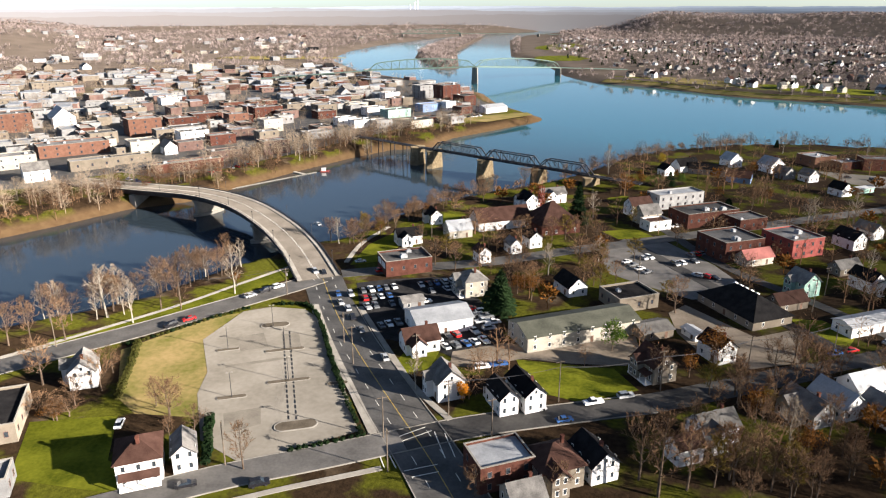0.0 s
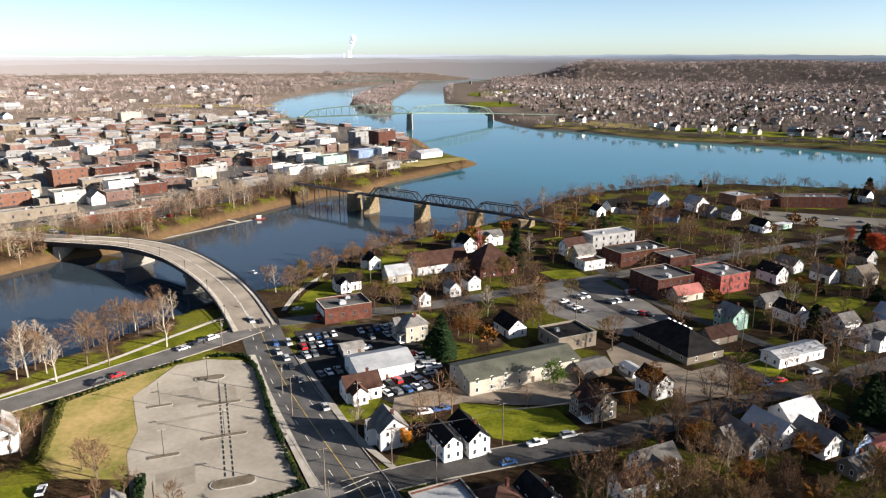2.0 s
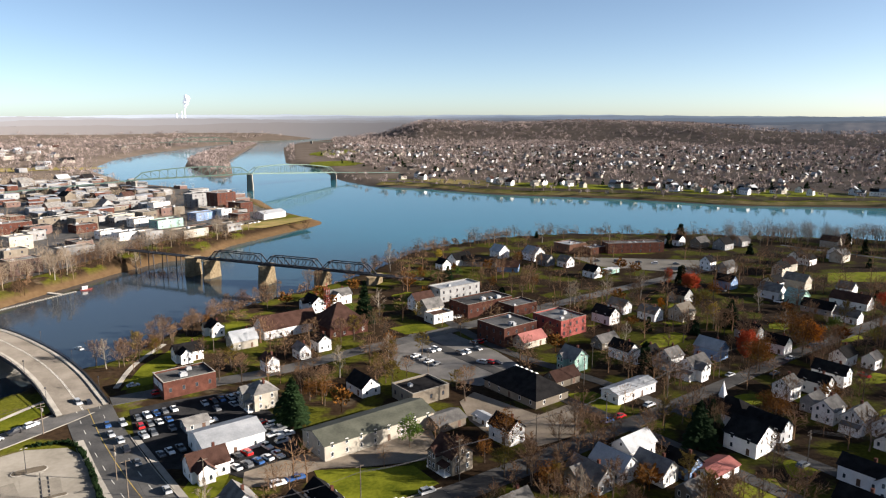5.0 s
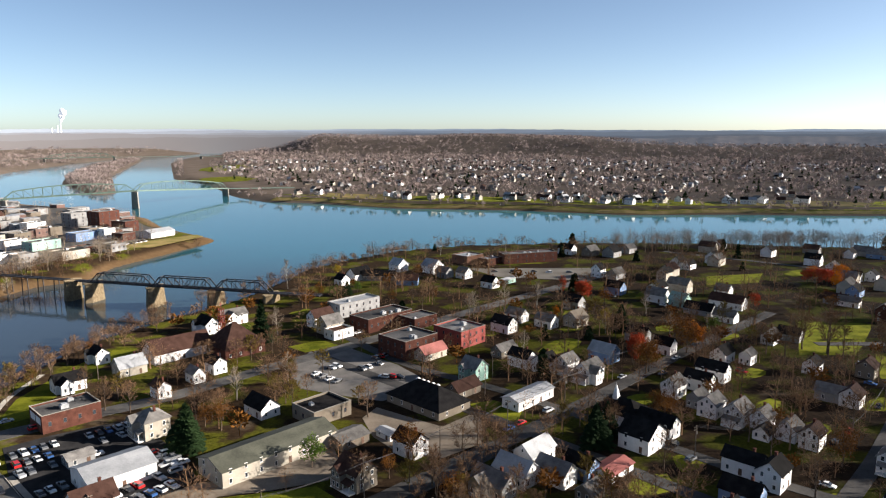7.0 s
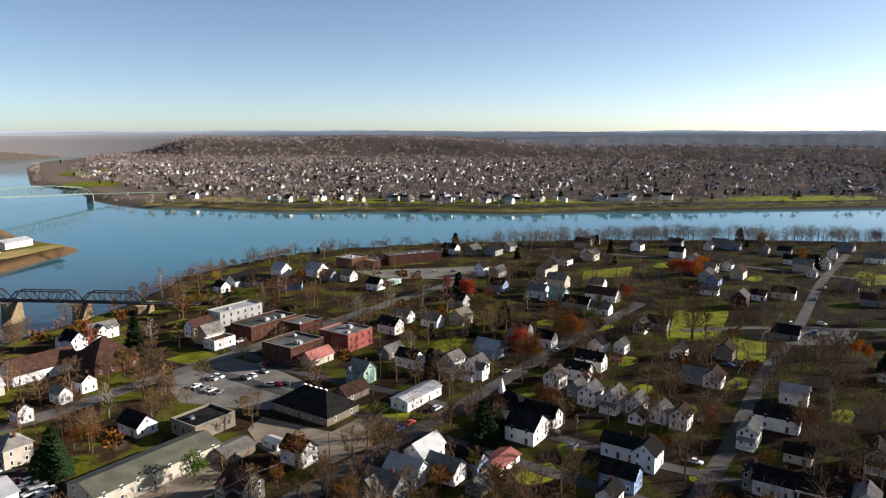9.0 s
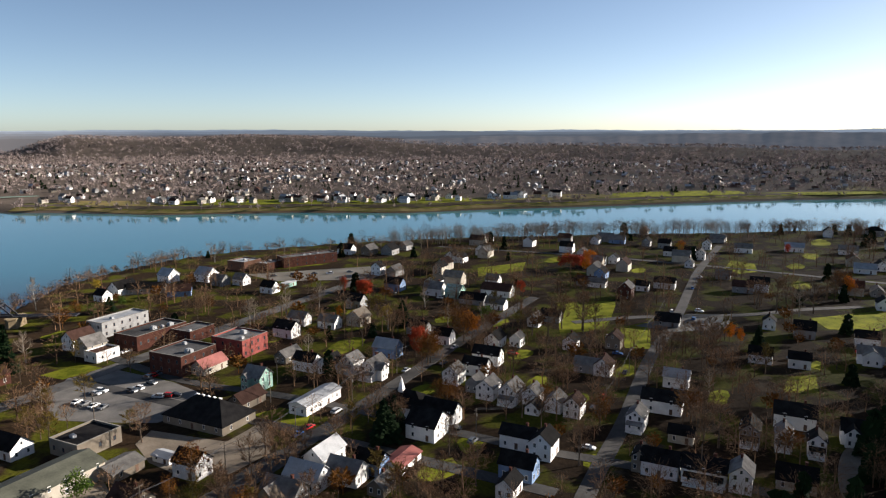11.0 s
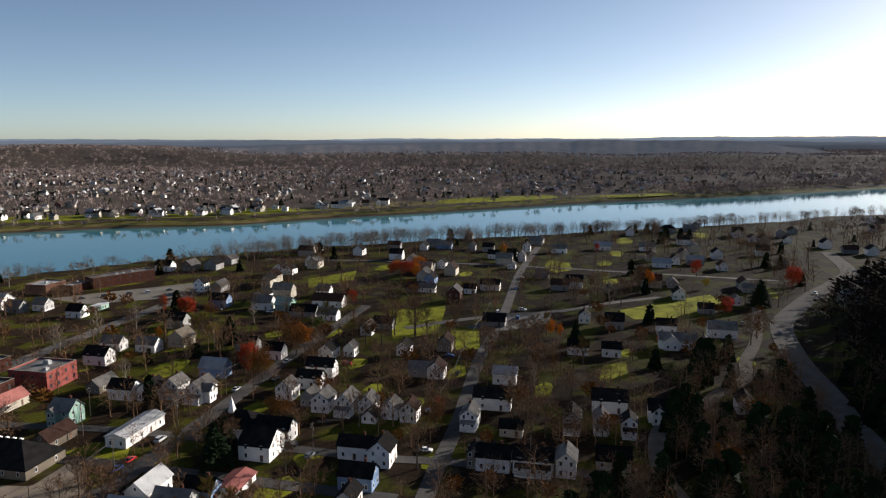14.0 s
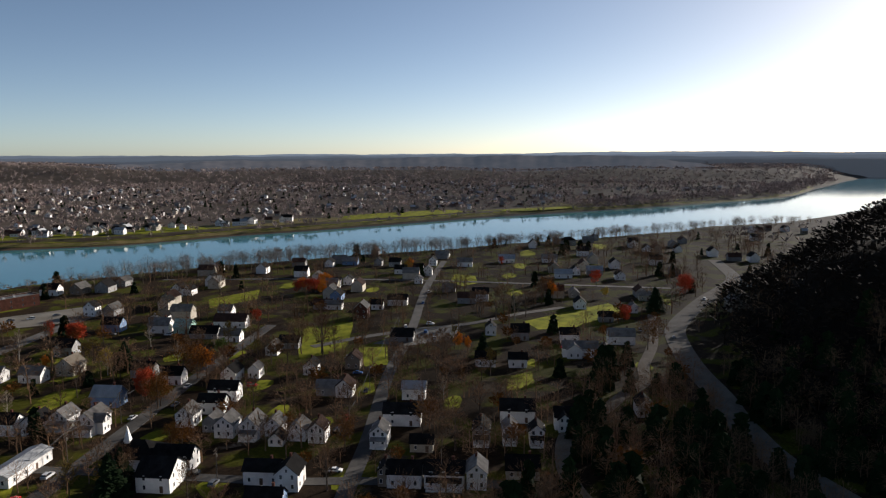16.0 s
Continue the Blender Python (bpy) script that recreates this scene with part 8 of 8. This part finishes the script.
def ring_spots(seed, count, az0, az1, r0, r1, patch=0.0, size=160.0, margin=6.0, gap=None):
    """Spots evenly over a sector; patch > 0 leaves clearings."""
    r = np.random.RandomState(seed)
    a, d = np.radians(r.uniform(az0, az1, count)), np.sqrt(r.uniform(r0 ** 2, r1 ** 2, count))
    x, y = d * np.sin(a), d * np.cos(a)
    ok = dry_land(x, y, margin)
    if patch:
        ok &= waves(x, y, size, seed) > patch + r.normal(0, 0.08, count)
    x, y = x[ok], y[ok]
    if gap is not None:
        k = free(x, y, gap)
        x, y = x[k], y[k]
    return x, y


def line_spots(seed, count, points, spread, margin=2.0):
    r = np.random.RandomState(seed)
    k, f = r.randint(0, len(points) - 1, count), r.random_sample(count)
    p = np.array(points, float)
    q = p[k] * (1 - f[:, None]) + p[k + 1] * f[:, None] + r.normal(0, spread, (count, 2))
    ok = dry_land(q[:, 0], q[:, 1], margin) & free(q[:, 0], q[:, 1], 1.0)
    return q[ok, 0], q[ok, 1]


def tall(seed, n, lo, hi):
    return np.random.RandomState(seed).uniform(lo, hi, n)


def wood_patch(label, spots, lo, hi, kind, tris, material, seed, wide=1.0):
    woods("woods", label, spots, tall(seed, len(spots[0]), lo, hi), kind, tris, material, seed, wide)


# between the nearest streets
wood_patch("bare brown trees in the back yards", ring_spots(20, 620, 2, 84, 150, 330, -0.12, 70, 8, 1.6), 8, 15, "tree", 170, TWIG, 20, 1.25)
wood_patch("brown leaf-hung trees in the back yards", ring_spots(19, 110, 4, 85, 150, 480, 0.0, 90, 8, 1.0), 6, 10, "leaf", 150, RUST_LEAF, 19, 1.3)
wood_patch("bare brown street trees", line_spots(18, 60, [(60, 172), (110, 190), (176, 214), (240, 238), (330, 268)], 8), 8, 13, "tree", 200, TWIG, 18)
wood_patch("bare brown trees along the house rows", line_spots(17, 80, [(100, 84), (166, 116), (208, 132), (273, 158), (374, 196), (487, 240)], 9), 8, 14, "tree", 200, TWIG, 17)
wood_patch("brown scrub along the near river bank", line_spots(16, 420, [(-40, 316), (-15, 352), (10, 382), (50, 412), (98, 462), (135, 500), (172, 522), (226, 545), (280, 546), (372, 520), (424, 496), (516, 450)], 6, 0.5), 2.5, 6, "leaf", 40, TWIG, 16, 1.5)
wood_patch("bare trees along the near river bank", line_spots(15, 70, [(98, 462), (135, 500), (172, 522), (226, 545), (280, 546), (372, 520)], 9, 0.5), 6, 12, "tree", 130, TWIG, 15, 1.2)
# old town beyond the nearest streets, and both wooded river edges
wood_patch("bare brown trees between the houses of the old town", ring_spots(21, 2700, 14, 92, 320, 900, -0.05, 90, 10, 1.2), 9, 17, "tree", 90, TWIG, 21, 1.3)
wood_patch("row of tall bare trees along the wide river", line_spots(22, 210, [(400, 470), (470, 440), (545, 400), (610, 350), (680, 300)], 11), 12, 18, "tree", 200, PALE_TWIG, 22)
wood_patch("bare trees along the lower river bank", line_spots(23, 260, [(690, 295), (760, 258), (850, 186), (940, 105), (1040, 30), (1130, -60)], 14), 9, 16, "tree", 200, TWIG, 23)
wood_patch("bare brown trees on the far creek bank", line_spots(24, 260, [(-345, 262), (-225, 338), (-195, 372), (-172, 402), (-140, 428), (-118, 468), (-88, 520), (-60, 552), (-20, 590)], 9), 8, 14, "tree", 200, TWIG, 24)
wood_patch("brown shrubs on the far creek bank", line_spots(25, 110, [(-345, 262), (-225, 338), (-195, 372), (-150, 425), (-88, 520), (-30, 580), (5, 620)], 7), 3, 7, "leaf", 60, TWIG, 25, 1.3)
r_hill = np.random.RandomState(26)
hx, hy = r_hill.uniform(90, 960, 9000), r_hill.uniform(-600, 60, 9000)
hk = (inside_depth(hx, hy, HILL) > 8) & free(hx, hy, 2.0)
wood_patch("dense bare woods on the shaded hill", (hx[hk], hy[hk]), 10, 17, "bare", 20, HILL_SHADE_TWIG, 26, 1.6)
fx, fy = r_hill.uniform(150, 330, 700), r_hill.uniform(-120, 62, 700)
fk = free(fx, fy, 1.5)
wood_patch("dense bare trees below the hill road", (fx[fk], fy[fk]), 8, 15, "tree", 150, TWIG, 28, 1.1)
wood_patch("dark evergreens below the hill road", (fx[fk][:150] + 3, fy[fk][:150] + 2), 9, 17, "fir", 110, NEEDLES, 29, 1.4)
wood_patch("evergreens scattered in the old town", ring_spots(27, 130, 20, 95, 170, 800, -0.1, 120, 12, 1.5), 6, 13, "fir", 90, NEEDLES, 27, 1.4)
# downtown and the flats behind it
wood_patch("tall pale bare trees on the far creek bank", line_spots(33, 150, [(-330, 285), (-215, 360), (-185, 395), (-150, 440), (-110, 500), (-70, 556), (-20, 612), (20, 650)], 11), 11, 18, "tree", 200, PALE_TWIG, 33, 1.2)
wood_patch("bare trees between downtown buildings", ring_spots(31, 2200, -36, 4, 560, 1300, -0.1, 150, 14, 0.3), 7, 13, "tree", 90, PALE_TWIG, 31, 1.3)
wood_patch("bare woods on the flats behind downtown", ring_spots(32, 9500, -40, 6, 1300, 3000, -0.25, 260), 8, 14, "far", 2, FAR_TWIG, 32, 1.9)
ix, iy = np.random.RandomState(34).uniform(-70, 170, 2600), np.random.RandomState(35).uniform(1300, 2860, 2600)
ik = inside_depth(ix, iy, ISLAND) > 4
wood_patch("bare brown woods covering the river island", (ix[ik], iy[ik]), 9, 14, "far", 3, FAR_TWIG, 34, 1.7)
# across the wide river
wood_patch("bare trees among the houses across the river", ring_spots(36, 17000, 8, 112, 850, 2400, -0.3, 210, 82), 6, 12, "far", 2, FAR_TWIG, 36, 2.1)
wood_patch("dark evergreens among the houses across the river", ring_spots(37, 900, 8, 112, 850, 2300, 0.0, 160, 60), 6, 11, "fir", 30, NEEDLES, 37, 1.6)
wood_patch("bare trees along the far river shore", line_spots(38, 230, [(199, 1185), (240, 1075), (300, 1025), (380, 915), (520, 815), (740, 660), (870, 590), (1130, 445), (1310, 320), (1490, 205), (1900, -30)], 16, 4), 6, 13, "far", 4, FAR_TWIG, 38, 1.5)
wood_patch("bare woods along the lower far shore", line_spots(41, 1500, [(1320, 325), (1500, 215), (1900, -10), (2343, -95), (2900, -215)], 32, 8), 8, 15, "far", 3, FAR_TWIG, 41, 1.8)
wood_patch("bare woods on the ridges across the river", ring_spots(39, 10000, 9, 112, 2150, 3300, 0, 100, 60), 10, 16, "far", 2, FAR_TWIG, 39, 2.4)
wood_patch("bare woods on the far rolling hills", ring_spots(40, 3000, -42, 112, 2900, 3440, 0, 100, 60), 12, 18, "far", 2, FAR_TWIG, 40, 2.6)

# ---- far houses past counting, and the power plant on the horizon ----
def far_houses(name, label, spots, seed, walls, lo=3.5, hi=6.5, flat=0.0, size=(7, 13)):
    """Small gabled or flat houses joined into one mesh: walls, roofs and dark window bands."""
    r = random.Random(seed)
    v, f, slots = [], [], []
    for x, y in zip(*spots):
        z = ground_z(x, y) if abs(x) < 400 else 0
        z = FAR_Z.pop(0) if FAR_Z else z
        w, d, h = r.uniform(*size), r.uniform(size[0], size[0] * 1.35), r.uniform(lo, hi)
        a = radians(r.choice((20, -70, 37, -53)) + r.uniform(-6, 6))
        c, s = math.cos(a), math.sin(a)
        if r.random() < flat:
            t = Solid().box(-w / 2, -d / 2, -3, w / 2, d / 2, h)
            t.box(-w / 2 - 0.1, -d / 2 - 0.1, h + 0.004, w / 2 + 0.1, d / 2 + 0.1, h + 0.35)
            mats = [r.randrange(len(walls))] * 6 + [len(walls) + r.choice((1, 3, 3))] * 6
        else:
            gv, gf = gable_wall(w, d, h, 0.4 * d)
            t = Solid().add([(p[0], p[1], p[2] if p[2] > 0 else -3) for p in gv], gf)
            gable_roof(t, w, d, h, 0.4 * d, 0.4, 0.2)
            mats = [r.randrange(len(walls))] * 7 + [len(walls) + r.choice((0, 1, 1, 2, 3))] * 12
        for k in range(3):
            u = (k - 1) * w * 0.3
            t.box(u - 0.5, -d / 2 - 0.05, h * 0.45, u + 0.5, -d / 2 + 0.02, h * 0.45 + 1.4)
            t.box(-w / 2 - 0.05, (k - 1) * d * 0.3 - 0.45, h * 0.45, -w / 2 + 0.02, (k - 1) * d * 0.3 + 0.45, h * 0.45 + 1.4)
        mats += [len(walls) + 4] * 36
        o = len(v)
        v += [(x + p[0] * c - p[1] * s, y + p[0] * s + p[1] * c, z + p[2]) for p in t.v]
        f += [tuple(o + q for q in face) for face in t.f]
        slots += mats
    me = flat_mesh(name, v, f, [*walls, SHINGLE, GREY_ROOF, BROWN_ROOF, METAL_ROOF, GLASS], slots)
    return tagged(new(name, me), label, "houses", kind="stuff")


def far_field(name, label, spots, seed, walls, **more):
    global FAR_Z
    FAR_Z = [float(q) for q in land(*spots)]
    return far_houses(name, label, spots, seed, walls, **more)


LIGHT = [WHITE, WHITE, CREAM, CREAM, GREY, GREY, TAN, OLD_BRICK]
far_field("houses", "white and cream houses across the wide river", ring_spots(51, 2300, 9, 75, 1000, 2250, 0.05, 240, 90), 51, LIGHT, lo=3.0, hi=5.0, size=(6, 10))
far_field("houses", "scattered small houses on the flats across the river", ring_spots(52, 420, 60, 108, 900, 2200, 0.05, 260, 90), 52, LIGHT, lo=3.0, hi=5.0, size=(6, 10))
far_field("houses", "row of pale houses on the far river shore", line_spots(53, 110, [(262, 1120), (330, 1030), (420, 945), (540, 860), (640, 775), (750, 700), (860, 640)], 16, 60), 53, [WHITE, WHITE, CREAM], lo=4.5, hi=7)
town = ring_spots(54, 620, -36, 3, 590, 1250, -0.4, 200, 22, 4.0)
close = np.hypot(*town) < 800
r_town = random.Random(54)
for x, y in zip(town[0][close], town[1][close]):
    wall, words = r_town.choice(((OLD_BRICK, "weathered brick"), (TAN, "tan"), (BRICK, "red brick"), (GREY, "grey"), (GREY, "grey"), (GREY, "grey"), (OLD_BRICK, "weathered brick")))
    block(x, y, 37 - r_town.choice((0, 90)), r_town.uniform(12, 22), r_town.uniform(10, 15), r_town.uniform(4, 7.5), wall, r_town.choice((FLAT_ROOF, FLAT_ROOF, METAL_ROOF, GREY_ROOF)),
          words + " downtown building with a flat roof", "commercial_building", group="downtown buildings", cols=3, win=(1.8, 1.9), sides="sw", rows=1, units=r_town.choice((0, 1)))
far_field("houses", "downtown roofs beyond the creek", (town[0][~close], town[1][~close]), 54, [OLD_BRICK, GREY, OLD_BRICK, GREY, TAN, BRICK, GREY], lo=4, hi=7.5, flat=0.92, size=(11, 22))
far_field("houses", "pale sheds and houses on the flats behind downtown", ring_spots(55, 420, -38, 4, 1250, 2500, 0.05, 260, 40), 55, [WHITE, TAN, CREAM, GREY, GREY], lo=4, hi=7, flat=0.6, size=(11, 26))
for k, (x, y) in enumerate(zip(*ring_spots(56, 110, 40, 90, 420, 880, -0.3, 140, 25, 4.0))):
    house(x, y, GRID if k % 3 else GRID - 90, 10 + k % 4, 7.5 + k % 2, height=4.2 + 1.2 * (k % 2), wall=(WHITE, WHITE, GREY, CREAM)[k % 4], roof=(SHINGLE, GREY_ROOF, SHINGLE, BROWN_ROOF)[k // 2 % 4],
          label=("white", "white", "grey", "cream")[k % 4] + " wooden house with gable roof among bare trees", windows=math.hypot(x, y) < 620 and k % 2 == 0, chimney=k % 3 == 0)


strip("river_field", FAR_BANK[1:13], 34, LAWN, "long mown grass bank on the far river shore", z=0.35, category="field", offset=-34)
strip("river_field", FAR_BANK[1:13], 10, DRY, "strip of dry brown grass along the far water edge", z=0.3, category="field", offset=-11)


def clearings():
    """Mown river fields across the water, laid on the flat land."""
    r = random.Random(5)
    for k, ((x, y), ln, wd, turn) in enumerate((((360, 1022), 190, 70, -50), ((500, 905), 220, 74, -42), ((672, 768), 230, 76, -38), ((850, 655), 250, 74, -30), ((1040, 548), 250, 76, -30),
                                                ((1240, 370), 180, 40, -35), ((1420, 330), 240, 90, -25), ((240, 1500), 160, 110, 80), ((300, 1900), 260, 120, 75), ((-330, 1500), 260, 90, 10))):
        c, s = math.cos(radians(turn)), math.sin(radians(turn))
        n = 18
        v = []
        for i in range(n):
            a = 6.2832 * i / n
            u, w = ln / 2 * math.cos(a) * (1 + 0.12 * r.uniform(-1, 1)), wd / 2 * math.sin(a) * (1 + 0.2 * r.uniform(-1, 1))
            v.append((x + u * c - w * s, y + u * s + w * c))
        top = land(np.array([p[0] for p in v]), np.array([p[1] for p in v]))
        tagged(sheet("field", [(p[0], p[1], max(float(z), -1.0) + 0.5) for p, z in zip(v, top)] + [(x, y, max(ground_z(x, y), 0) + 0.6)], [(i, (i + 1) % n, n) for i in range(n)],
                     LAWN if k % 3 else DRY), "open grass field on the far shore", "field", kind="structure")


clearings()


def power_plant():
    e = base("power_plant", -150, 4420, 46, 0, "distant pale power plant stacks on the horizon", "power plant")
    for k, (dx, h) in enumerate(((0, 92), (-16, 80), (-44, 66))):
        child("stack", Solid().limb((dx, 0, 0), (dx, 0, h), 5, 3.2, 10).mesh("stack", FAR_HAZE_GLOW), e)
    r = random.Random(3)
    s = Solid()
    p = Vector((2, 0, 90))
    for k in range(26):
        rad = 3.5 + 0.45 * k
        p = p + Vector((0.5 + r.uniform(-2.2, 2.2), r.uniform(-2, 2), 2.4))
        q = p + Vector((r.uniform(-0.5, 0.5) * rad, r.uniform(-0.5, 0.5) * rad, r.uniform(-0.4, 0.4) * rad))
        ring = [(q.x + rad * math.cos(a) * cb, q.y + rad * math.sin(a) * cb, q.z + rad * sb) for cb, sb in ((0.5, -0.85), (1.0, -0.2), (0.85, 0.5), (0.3, 0.95)) for a in [6.2832 * i / 8 for i in range(8)]]
        s.add(ring, [(j * 8 + i, j * 8 + (i + 1) % 8, j * 8 + 8 + (i + 1) % 8, j * 8 + 8 + i) for j in range(3) for i in range(8)] + [tuple(range(7, -1, -1)), tuple(range(24, 32))])
    child("steam_plume", s.mesh("steam_plume", FAR_HAZE_GLOW, smooth_faces=True), e, label="white steam plume")


power_plant()
